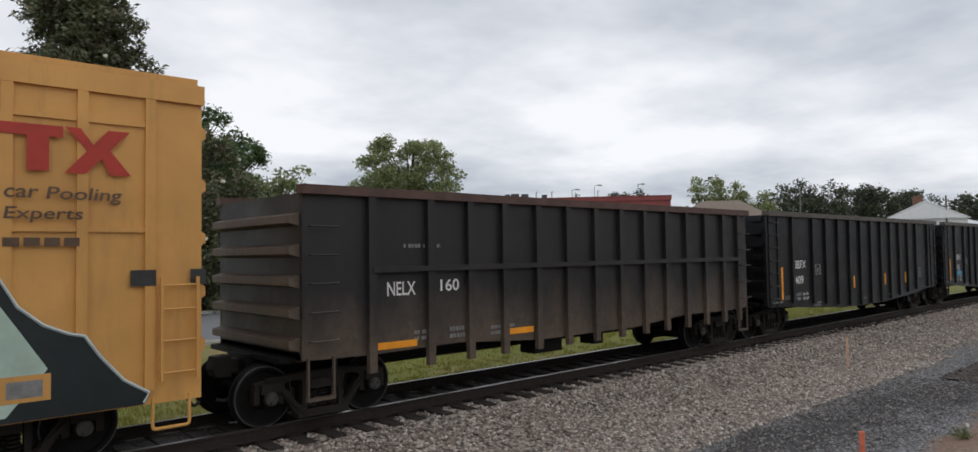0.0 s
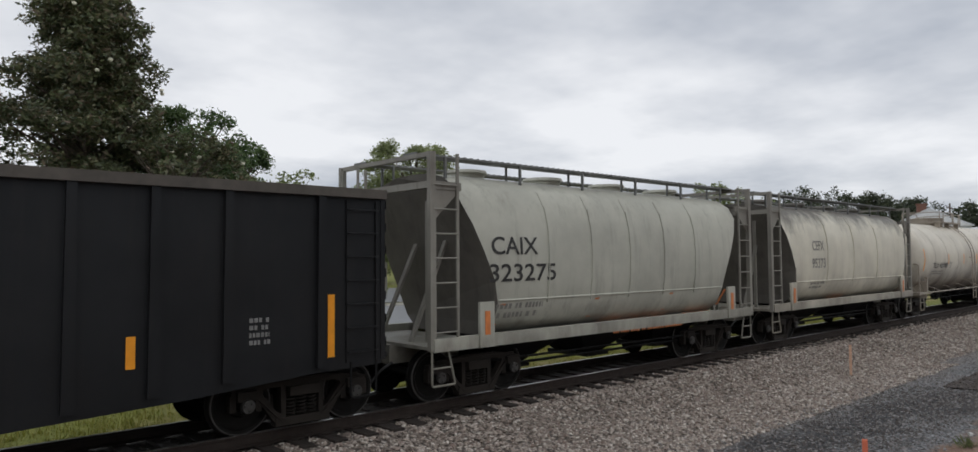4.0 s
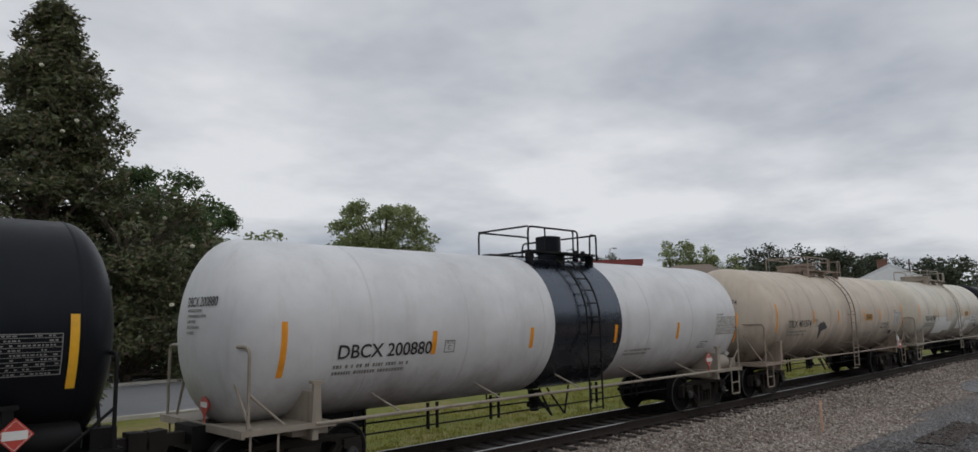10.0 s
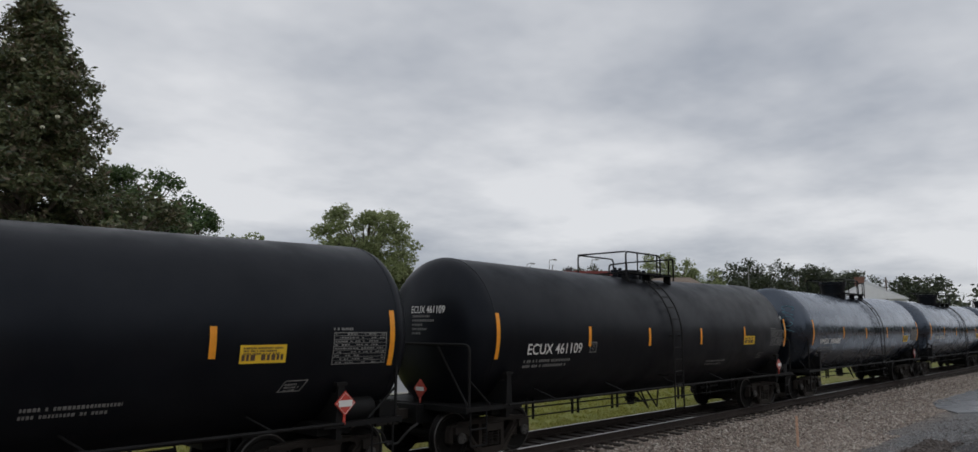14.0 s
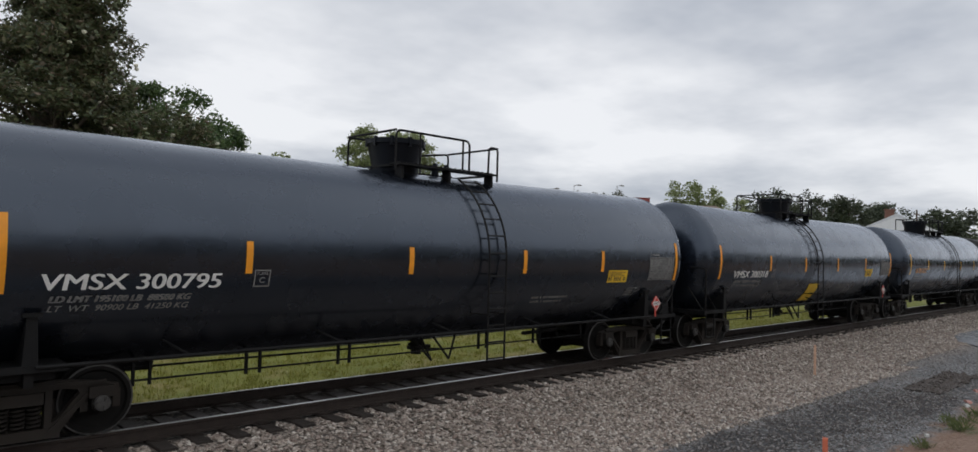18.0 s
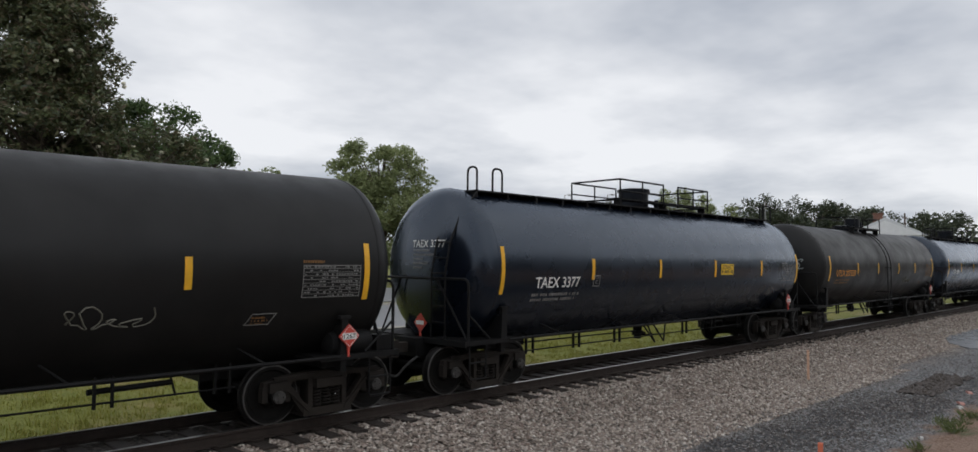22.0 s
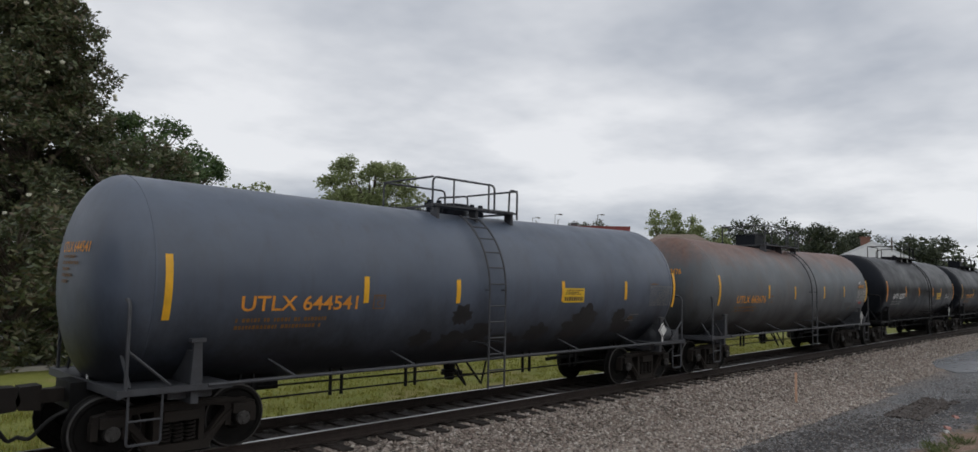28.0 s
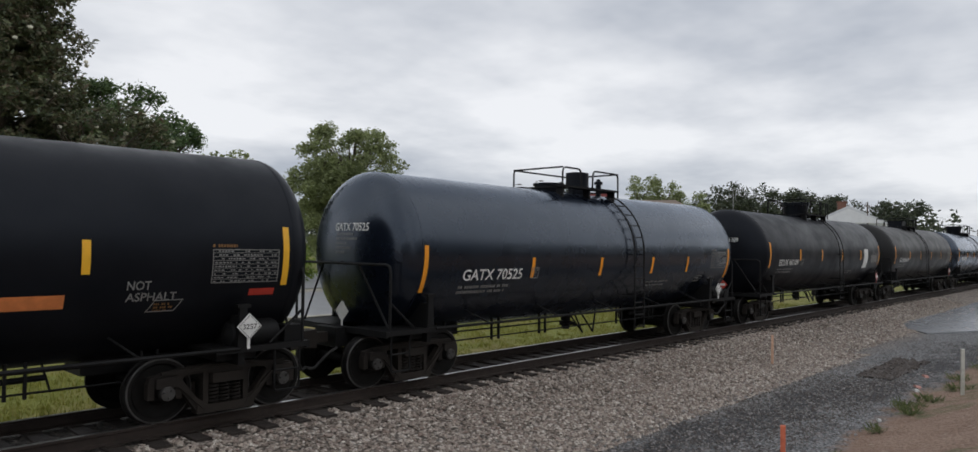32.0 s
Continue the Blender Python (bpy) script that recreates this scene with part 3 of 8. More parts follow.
        part("end_handrail", cached(("endrail", H, s, tk, spec.get("railtop")), endrail), None, car, "bent pipe handrail")

        def stirrup():
            e = s * (H - 0.90)
            g = Geo()
            g.tube(rounded([(e, 0, 1.0), (e, 0, 0.36), (e - s * 0.42, 0, 0.36), (e - s * 0.42, 0, 1.0)], 0.05), 0.018, 6)
            g.tube([(e, 0, 0.66), (e - s * 0.42, 0, 0.66)], 0.016, 6)
            return g.mesh("step_stirrup", M[tk])
        for q in (-1, 1):
            part("step_stirrup", cached(("stirrup", H, s, tk), stirrup), None, car, loc=(0, q * 1.46, 0))
    tk = spec.get("trim", "under")

    def sidepipe(q):
        g = Geo()
        g.tube([(-HL + 1.9, q * 1.50, 1.04), (HR - 1.9, q * 1.50, 1.04)], 0.028, 8)
        for i in range(5):
            x = (HR - HL) / 2 + (i - 2) * (min(HL, HR) - 2.4) / 2.3
            b = radians(-48)
            g.tube([(x - 0.12, q * R * math.cos(b), zc + R * math.sin(b)), (x + 0.12, q * 1.50, 1.04)], 0.018, 6)
        return g.mesh("side_handrail", M[tk])
    for q in (-1, 1):
        part("side_handrail", cached(("pipe", HL, HR, q, R, zc, tk), lambda: sidepipe(q)), None, car)

    def rods():
        g = Geo()
        g.tube([(-HL + 2.6, -0.55, 0.90), (HR - 2.6, -0.55, 0.86)], 0.02, 6)
        g.tube([(-HL + 3.0, -0.66, 0.62), (HR - 3.2, -0.66, 0.62)], 0.016, 6)
        g.tube([(-HL + 3.2, -0.40, 0.76), (-0.7, -0.40, 0.74)], 0.018, 6)
        # hanging straps in pairs
        for i in range(7):
            x = (HR - HL) / 2 + (i - 3) * 1.62
            if abs(x) > 0.5:
                for d in (-0.11, 0.11):
                    g.box(x + d - 0.018, x + d + 0.018, -0.68, -0.63, 0.55, 1.02)
        for x in (-0.62, 0.62):
            g.tube([(x, -0.5, 1.0), (x * 0.35 + 0.1, -0.62, 0.42)], 0.022, 6).tube([(x * 0.35 + 0.1, -0.62, 0.42), (x * 0.2 - 0.25, -0.5, 1.0)], 0.022, 6)
        # slack adjuster and lever ahead of the truck
        x = HR - 4.4
        g.tube([(x - 0.75, -0.42, 0.74), (x + 0.35, -0.42, 0.76)], 0.042, 8)
        g.bar((x + 0.3, -0.42, 0.98), (x + 0.42, -0.42, 0.56), 0.05, 0.02)
        return g.mesh("brake_rod", M["under"])
    part("brake_rod", cached(("rods", HL, HR), rods), None, car)

    def outlet():
        g = Geo()
        g.lathe([(0.46, 0.10), (0.60, 0.11), (0.62, 0.17), (0.66, 0.17), (0.68, 0.12), (0.92, 0.14)], "z", 14)
        g.box(-0.18, 0.32, -0.06, 0.06, 0.56, 0.62)
        g.tube([(0.05, 0, 0.55), (0.55, -0.5, 0.58)], 0.02, 6)
        return g.mesh("bottom_outlet", M["under"])
    part("bottom_outlet", cached("outlet", outlet), None, car)

    def airtank():
        g = Geo().lathe([(0.0, 0.05), (0.05, 0.18), (0.12, 0.21), (0.72, 0.21), (0.8, 0.18), (0.84, 0.05)], "x", 16, (0, -1.0, 1.27))
        g.box(0.9, 1.2, -1.15, -0.85, 1.08, 1.36)
        return g.mesh("air_reservoir", M[tk])
    part("air_reservoir", cached(("airtank", tk), airtank), None, car, loc=(HR - 1.98, -0.17, -0.06))

    def brakewheel():
        g = Geo()
        x = HR - 0.95
        c = (x, -0.35, 1.95)
        g.tube([(x, c[1] + 0.28 * math.cos(radians(a)), c[2] + 0.28 * math.sin(radians(a))) for a in range(0, 361, 20)], 0.018, 6, False)
        for a in (0, 60, 120):
            p, q = 0.27 * math.cos(radians(a)), 0.27 * math.sin(radians(a))
            g.tube([(x, c[1] - p, c[2] - q), (x, c[1] + p, c[2] + q)], 0.012, 5)
        g.tube([(x, c[1], c[2]), (x - 0.25, c[1], c[2])], 0.025, 6)
        g.box(x - 0.22, x - 0.08, c[1] - 0.1, c[1] + 0.1, 1.05, 2.05)
        return g.mesh("hand_brake_wheel", M[tk])
    part("hand_brake_wheel", cached(("brakewheel", HR, tk), brakewheel), None, car)

    # top fittings
    xt = spec.get("dome_x", 0.0)
    zt = zc + R + sag(xt)
    style = spec.get("top", "round")

    def manway():
        g = Geo()
        if style == "frame":
            g.lathe([(-0.1, 0.24), (0.14, 0.24), (0.16, 0.30), (0.56, 0.30), (0.58, 0.2)], "z", 24, (0.45, 0, 0))
        elif style == "box":
            g.box(-0.40, 0.40, -0.36, 0.36, -0.08, 0.40).box(-0.43, 0.43, -0.39, 0.39, 0.36, 0.42)
        elif style == "low":
            g.lathe([(-0.08, 0.30), (0.16, 0.30), (0.17, 0.34), (0.22, 0.34), (0.24, 0.2)], "z", 24)
        else:
            dd = spec.get("dome_dx", 0.0)
            dome = spec.get("dome", "drum")
            if dome == "low":
                g.lathe([(-0.1, 0.66), (0.24, 0.66), (0.25, 0.70), (0.31, 0.70), (0.32, 0.6)], "z", 36, (dd, 0, 0))
            elif dome == "box":
                g.box(dd - 0.36, dd + 0.36, -0.34, 0.34, -0.08, 0.44).box(dd - 0.38, dd + 0.38, -0.36, 0.36, 0.42, 0.46)
            elif dome == "tall":
                g.lathe([(-0.1, 0.26), (0.12, 0.26), (0.14, 0.30), (0.54, 0.30), (0.56, 0.2)], "z", 24, (dd, 0, 0))
            elif dome == "valve":
                g.lathe([(-0.1, 0.22), (0.08, 0.22), (0.09, 0.26), (0.15, 0.26), (0.16, 0.1)], "z", 20, (dd, 0, 0))
            elif style == "long":
                g.lathe([(-0.1, 0.40), (0.40, 0.40), (0.41, 0.44), (0.48, 0.44), (0.50, 0.36)], "z", 32, (dd, 0, 0))
            else:
                g.lathe([(-0.1, 0.44), (0.10, 0.45), (0.50, 0.53), (0.51, 0.56), (0.60, 0.56), (0.61, 0.5)], "z", 36, (dd, 0, 0))
                for k in range(10):
                    a = radians(36 * k + 10)
                    g.box(dd + 0.54 * math.cos(a) - 0.03, dd + 0.54 * math.cos(a) + 0.03, 0.54 * math.sin(a) - 0.03, 0.54 * math.sin(a) + 0.03, 0.46, 0.63)
        return g.mesh("manway", trim if spec["paint"] in ("cream", "white", "whiterust", "tan") and "toptrim" not in spec else M["black2"], 40)
    part("manway", cached(("manway", style, spec["paint"], spec.get("toptrim"), spec.get("dome_dx"), spec.get("dome")), manway), None, car, loc=(xt, 0, zt))
    hx = {"frame": -0.75}.get(style, spec.get("dome_dx", 0.0) + 1.35 if spec.get("dome") == "box" else None)
    if hx is not None:
        part("hatch", cached("hatch", lambda: Geo().lathe([(-0.1, 0.36), (0.14, 0.36), (0.15, 0.40), (0.20, 0.40), (0.22, 0.2)], "z", 24).mesh("hatch", M["black2"], 40)), None, car, loc=(xt + hx, 0, zt))
    vx = {"frame": (1.36, -0.3), "low": (-0.7, -0.45, 0.5, 0.75), "box": (0.75,), "long": (0.9,)}.get(style, (spec.get("dome_dx", 0.0) + 0.95, spec.get("dome_dx", 0.0) + 1.25))
    for k, dxx in enumerate(vx):
        hh = 0.2 if style == "frame" and k == 0 else 0.0
        part("relief_valve", cached(("valve", hh), lambda: Geo().lathe([(-0.08, 0.075), (0.12 + hh, 0.075), (0.13 + hh, 0.115), (0.20 + hh, 0.115), (0.21 + hh, 0.06), (0.27 + hh, 0.05)], "z", 12).mesh("relief_valve", M["black2"], 40)), None, car, loc=(xt + dxx, -0.05, zt))
    pw, pl = 0.62, spec.get("plat", 1.15)
    p0, p1 = spec.get("deck", (-0.9, 1.65) if style == "round" else (-pl, pl))

    tt = spec.get("toptrim", tk)

    def toppl():
        g = Geo()
        for q in (-1, 1):
            g.box(p0, p1, q * pw - 0.16, q * pw + 0.16, 0.07, 0.10)
            for k in range(int((p1 - p0) / 0.12)):
                g.box(p0 + 0.12 * k, p0 + 0.12 * k + 0.02, q * pw - 0.16, q * pw + 0.16, 0.10, 0.12)
            for x in (p0 + 0.1, (p0 + p1) / 2, p1 - 0.1):
                g.box(x - 0.03, x + 0.03, q * pw - 0.1, q * pw + 0.1, -0.32, 0.07)
        for x in (p0 + 0.05, p1 - 0.05):
            g.box(x - 0.05, x + 0.05, -pw, pw, 0.06, 0.095)
        return g.mesh("top_platform", M[tt])
    part("top_platform", cached(("toppl", p0, p1, tt), toppl), None, car, loc=(xt, 0, zt))

    class Rails:
        """Every pipe of the railing is a piece of its own."""

        def __init__(self):
            self.pieces = []

        def tube(self, pts, r, n):
            self.pieces.append(Geo().tube(pts, r, n).mesh("top_rail", M[tt]))
            return self

    def toprail():
        g = Rails()
        h, w = spec.get("rail_h", {"round": 0.68, "low": 0.62}.get(style, 0.54)), pw + 0.15
        if style == "long":
            for q in (-1, 1):
                for a, b_ in ((p0, 0.1), (0.85, p1)):
                    g.tube([(a, q * w, 0.0), (a, q * w, h), (b_, q * w, h), (b_, q * w, 0.0)], 0.024, 6)
                    g.tube([(a, q * w, h * 0.5), (b_, q * w, h * 0.5)], 0.02, 6)
                    g.tube([((a + b_) / 2, q * w, 0.0), ((a + b_) / 2, q * w, h)], 0.02, 6)
            for x in (p0, p1):
                g.tube([(x, -w, h), (x, w, h)], 0.024, 6)
        elif style == "frame":
            # far rail runs through; the near one is open at the ladder
            g.tube(rounded([(-pl, w, 0.1), (-pl, w, h), (pl, w, h), (pl, w, 0.1)], 0.10), 0.022, 6)
            g.tube(rounded([(-pl, -w, 0.1), (-pl, -w, h), (-pl * 0.38, -w, h), (-pl * 0.36, -w, 0.1)], 0.14), 0.022, 6)
            g.tube(rounded([(0.03 * pl, -w, 0.1), (0.05 * pl, -w, h), (pl, -w, h), (pl, -w, -0.08)], 0.14), 0.022, 6)
            g.tube([(pl, -w, h), (pl, w, h)], 0.022, 6)
            g.tube([(-pl, -w, h), (-pl, w, h)], 0.022, 6)
        else:
            c = (p0 + p1) / 2
            for q in (-1, 1):
                g.tube(rounded([(p0 - 0.1, q * w, -0.05), (p0 - 0.1, q * w, h), (c + 0.45, q * w, h), (c + 0.45, q * w, 0.05)], 0.12), 0.022, 6)
            g.tube([(p0 + 0.45, -w, 0.1), (p0 + 0.45, -w, h)], 0.018, 6)
            g.tube([(c + 0.28, -w, 0.05), (c + 0.28, -w, h)], 0.02, 6)
            g.tube(rounded([(c + 0.2, w, 0.05), (c + 0.24, w, h * 0.72), (p1, w, h * 0.92), (p1, w, 0.05)], 0.10), 0.022, 6)
            g.tube(rounded([(p1 - 0.26, -w, 0.05), (p1 - 0.24, -w, h * 0.92), (p1, -w, h * 0.92), (p1, -w, -0.05)], 0.08), 0.022, 6)
            g.tube([(p1, -w, h * 0.92), (p1, w, h * 0.92)], 0.022, 6)
            g.tube([(p0 - 0.1, -w, h), (p0 - 0.1, w, h)], 0.022, 6)
        return g.pieces
    for piece in cached(("toprail", style, pl, p0, p1, tt, spec.get("rail_h"), spec.get("dome")), toprail):
        part("top_rail", piece, None, car, loc=(xt, 0, zt))

    def ladder_rail(q, x):
        pts = [(p[0], q * p[1], p[2]) for p in arc((x, 0, 0), R + 0.11, 0, 62, 12)]
        g = Geo().tube([(x, q * (R + 0.11), -1.85)] + pts, 0.02, 6)
        for z in (-1.0, 0.0):
            g.tube([(x, q * (R + 0.12), z), (x, q * math.sqrt(R * R - z * z) * 0.99, z)], 0.014, 5)
        return g.mesh("side_ladder", M[tt])
    rungs = [(R + 0.11, z) for z in (-1.8, -1.5, -1.2, -0.9, -0.6, -0.3)]
    rungs += [((R + 0.11) * math.cos(radians(a)), (R + 0.11) * math.sin(radians(a))) for a in range(4, 62, 11)]
    rung = cached(("rung", tt), lambda: Geo().tube([(-0.22, 0, 0), (0.22, 0, 0)], 0.016, 6).mesh("rung", M[tt]))
    if style == "long":
        g = Geo()
        path = [(sx - half + a, z) for a, z in ((-0.10, 1.05), (-0.10, 2.3), (0.02, 2.9), (0.28, 3.45), (0.75, 3.95))]
        for y in (-0.86, -0.46):
            g.tube([(x, y, z) for x, z in path], 0.02, 6)
        for (xa, za), (xb, zb) in zip(path, path[1:]):
            m = max(1, int((zb - za) / 0.3))
            for k in range(m):
                f = k / m
                g.tube([(xa + (xb - xa) * f, -0.86, za + (zb - za) * f), (xa + (xb - xa) * f, -0.46, za + (zb - za) * f)], 0.016, 5)
        part("end_ladder", g, M["under"], car, "ladder up the tank end")
    for q in (-1, 1) if style != "long" else ():
        lad = part("side_ladder", cached(("ladder", q, -0.22, R, tt), lambda: ladder_rail(q, -0.22)), None, car, loc=(xt + spec.get("ladder_dx", 0.64 if style == "round" else -0.3), 0, zc + sag(xt)))
        part("rail", cached(("ladder", q, 0.22, R, tt), lambda: ladder_rail(q, 0.22)), None, lad)
        for y, z in rungs:
            part("rung", rung, None, lad, loc=(0, q * y, z))
    if style == "long":
        def walkway():
            g = Geo()
            zl = R + 0.10
            g.box(-half + 0.7, half - 0.7, -0.82, -0.50, zl - 0.20, zl - 0.17)
            for k in range(int((2 * half - 1.4) / 0.9)):
                g.box(-half + 0.75 + 0.9 * k, -half + 0.80 + 0.9 * k, -0.8, -0.52, zl - 0.45, zl - 0.2)
            for s in (-1, 1):
                x = s * (half - 1.35)
                g.tube(rounded([(x - 0.14, -0.8, zl - 0.2), (x - 0.14, -0.8, zl + 0.30), (x + 0.14, -0.8, zl + 0.30), (x + 0.14, -0.8, zl - 0.2)], 0.12), 0.022, 6)
                x = s * (half - 0.75)
                g.tube(rounded([(x, -0.82, zl - 0.25), (x, -0.82, zl + 0.30), (x, -0.55, zl + 0.30), (x, -0.55, zl - 0.25)], 0.12), 0.022, 6)
            return g.mesh("top_walkway", M["under"])
        part("top_walkway", cached(("walkway", half, R), walkway), None, car, "steel running board", loc=(sx, 0, zc))
    # reflective stripes
    sm = M[spec.get("stripe", "orange")]
    fr = spec.get("st") or [f * span for f in (-1, -0.57, -0.21, 0.17, 0.56, 1)]
    for i, x in enumerate(fr):
        tall = i in (0, len(fr) - 1)
        a0, a1 = (-18, 15) if tall else (-9, 7)
        a0, a1 = a0 + spec.get("st_a", -0.6), a1 + spec.get("st_a", -0.6)
        part("reflective_stripe", bent_patch(x - 0.05, x + 0.05, a0, a1, R, zc + sag(x), 0.007, 6), sm, car)
    # lettering
    lm = M[spec.get("let", "whitelet")]
    dim = M[{"whitelet": "dimlet", "blacklet": "greylet"}.get(spec.get("let", "whitelet"), spec.get("dimpaint", "dimlet"))]
    if spec.get("mark"):
        mk = spec["mark"]
        wd, ht = spec.get("mw", 1.95 if mk.startswith("UTLX") else 1.8), spec.get("mh", 0.225)
        x0 = spec.get("mx", -0.9 * span + 0.2)
        part("lettering", bent_text(mk, x0, spec.get("ma", -15.8), wd, ht, R, zc + sag(x0), lean=0.12 if spec.get("italic") else 0), lm, car, smooth=0)
        ma = spec.get("ma", -15.8)
        if spec.get("lines"):
            for k, (word, w) in enumerate(spec["lines"]):
                part("small_lettering", bent_text(word, x0 + 0.12, ma - 5.6 - 4.4 * k, w, 0.085, R, zc + sag(x0), lean=0.3), dim, car, smooth=0, kind="stuff")
        else:
            part("small_lettering", bent_bars(x0 - 0.05, ma - 4.0, (1.5, 1.4), R, zc + sag(x0), 0.06, 0.05), dim, car, "two lines of small faded stencil", smooth=0, kind="stuff")
        xe = spec.get("sq", x0 + wd + 0.3)
        sq = part("stencil_square", bent_frame(xe, xe + 0.24, ma, ma + 8.8, R, zc + sag(x0), 0.018), dim, car, "outlined stencil square", smooth=0)
        part("stencil_mark", bent_text("PLATE", xe + 0.04, ma + 6.2, 0.16, 0.045, R, zc + sag(x0)), dim, sq, smooth=0, kind="stuff")
        part("stencil_mark", bent_text("C", xe + 0.08, ma + 2.0, 0.08, 0.085, R, zc + sag(x0)), dim, sq, smooth=0)
        # the same mark on the end of the tank
        def on_head(y, z, lift):
            t = math.asin(min(0.999, math.hypot(y, z) / R) ** (1 / 0.86))
            return sx - half + depth * (1 - math.cos(t)) - lift, y, zc + sag(-half) + z
        v, f = lettering(mk, 0.95, 0.15)
        part("end_lettering", Geo().add([on_head(0.27 - p[0], 0.38 + p[1], 0.012) for p in v], f), lm, car, smooth=0)
        if spec.get("end_plate"):
            v, f = lettering("HOT", 0.24, 0.12)
            part("end_lettering", Geo().add([on_head(-0.05 - p[0], 0.62 + p[1], 0.012) for p in v], f), M["whitelet"], car, smooth=0)
        g = Geo()
        rnd = random.Random(len(mk))
        for k, w in enumerate((0.5, 0.62, 0.3, 0.44, 0.25)):
            u = 0.0
            z = 0.30 - 0.085 * k
            while u < w:
                c = rnd.uniform(0.02, 0.04)
                q4 = []
                for yy, zz in ((u, z), (u + c, z), (u + c, z + 0.045), (u, z + 0.045)):
                    yq = 0.22 - yy
                    q4.append(on_head(yq, zz, 0.013))
                g.add(q4, [(0, 1, 2, 3)])
                u += c + 0.018
        part("small_lettering", g, dim, car, smooth=0, kind="stuff")
        if spec.get("end_plate"):
            g = Geo()
            for k in range(4):
                q4 = []
                for yy, zz in ((-0.02 - 0.08 * k, -0.22), (-0.10 - 0.08 * k, -0.22), (-0.10 - 0.08 * k, -0.05), (-0.02 - 0.08 * k, -0.05)):
                    q4.append(on_head(yy, zz, 0.014))
                g.add(q4, [(0, 1, 2, 3)])
            part("red_plate", g, M["stripe_old"], car, "small red-orange plate on the tank end", smooth=0)
    if spec.get("panel", True):
        px0 = fr[-1] - 1.16
        pz = zc + sag(px0)
        pp = spec.get("panel_fill", "panel" if spec["paint"] in ("cream", "white", "whiterust", "tan") else "")
        if pp:
            dp = part("data_panel", bent_patch(px0, px0 + 1.06, -17.5, 2, R, pz, 0.008, 5), M[pp], car, "pale stencilled data panel")
            part("data_table", bent_table(px0 + 0.02, px0 + 1.04, -16.8, 1.4, R, pz, 9), M["greylet" if pp == "panel" else "blacklet"], dp, smooth=0, kind="stuff")
        else:
            part("data_table", bent_table(px0 + 0.02, px0 + 1.04, -16.0, 2, R, pz, 9), M[spec["table"]] if "table" in spec else dim, car, "stencilled data table in thin pale lines", smooth=0, kind="stuff")
        part("small_lettering", bent_bars(px0 + 0.02, 4.6, (0.36,), R, pz, 0.04, 0.02), dim, car, smooth=0, kind="stuff")
        part("stencil_box", bent_frame(px0 - 0.8, px0 - 0.42, -31, -24, R, pz, 0.016, skew=0.10), M["dimlet" if spec["paint"] not in ("cream", "white", "whiterust", "tan") else "blacklet"], car, "outlined stencil box", smooth=0)
        part("small_lettering", bent_bars(px0 - 0.7, -26, (0.2, 0.25, 0.18), R, pz, 0.03, 0.02), dim, car, smooth=0, kind="stuff")
    if spec.get("sign"):
        x, a0, a1 = spec["sign"]
        part("warning_decal", bent_patch(x - 0.36, x + 0.36, a0, a1, R, zc + sag(x), 0.009, 4), M[spec.get("signpaint", "sign")], car, "yellow emergency-call decal")
        part("small_lettering", bent_bars(x - 0.31, a1 - 1.2, (0.6, 0.5, 0.55), R, zc + sag(x), 0.026, 0.014, 0.014), M["brownlet"], car, smooth=0, kind="stuff")
        part("small_lettering", bent_bars(x - 0.33, a0 + 4.6, (0.64,), R, zc + sag(x), 0.085, 0.02, 0.014), M["brownlet"], car, smooth=0, kind="stuff")
    if spec.get("lowbars", True):
        x = xs * 0.12
        part("small_lettering", bent_bars(x + 0.9, -27, (1.1, 0.95), R, zc + sag(x), 0.05, 0.05), dim, car, smooth=0, kind="stuff")
    pm = M["placard" if spec.get("placard", "red") == "red" else "placardw"]
    for s in (-1, 1):
        g = Geo()
        if s < 0:
            # the placard of this end faces along the track
            xe, ye = -(HL - 0.80), -0.15
            dia = [(0, -0.19), (0.19, 0), (0, 0.19), (-0.19, 0)]
            g.add([(xe - 0.01, ye - p, 1.33 + q) for p, q in dia], [(0, 1, 2, 3)]).add([(xe + 0.01, ye - p, 1.33 + q) for p, q in dia], [(3, 2, 1, 0)])
            g.box(xe - 0.008, xe + 0.008, ye - 0.02, ye + 0.02, 1.04, 1.2)
            pl_ = part("placard", g, pm, car, "diamond hazard placard", smooth=0)
            part("number_field", Geo().add([(xe - 0.014, ye + 0.12, 1.29), (xe - 0.014, ye - 0.12, 1.29), (xe - 0.014, ye - 0.12, 1.37), (xe - 0.014, ye + 0.12, 1.37)], [(0, 1, 2, 3)]), M["placardw"], pl_, smooth=0)
            continue
        x = spec.get("placard_x", HR - 1.9)
        dia = [(0, -0.19), (0.19, 0), (0, 0.19), (-0.19, 0)]
        g.add([(x + p, -1.525, 1.35 + q) for p, q in dia], [(0, 1, 2, 3)])
        g.add([(x + p, -1.505, 1.35 + q) for p, q in dia], [(3, 2, 1, 0)])
        g.box(x - 0.02, x + 0.02, -1.51, -1.49, 1.03, 1.2)
        pl_ = part("placard", g, pm, car, "diamond hazard placard", smooth=0)
        rim = Geo()
        for i in range(4):
            (pa, qa), (pb, qb) = dia[i], dia[(i + 1) % 4]
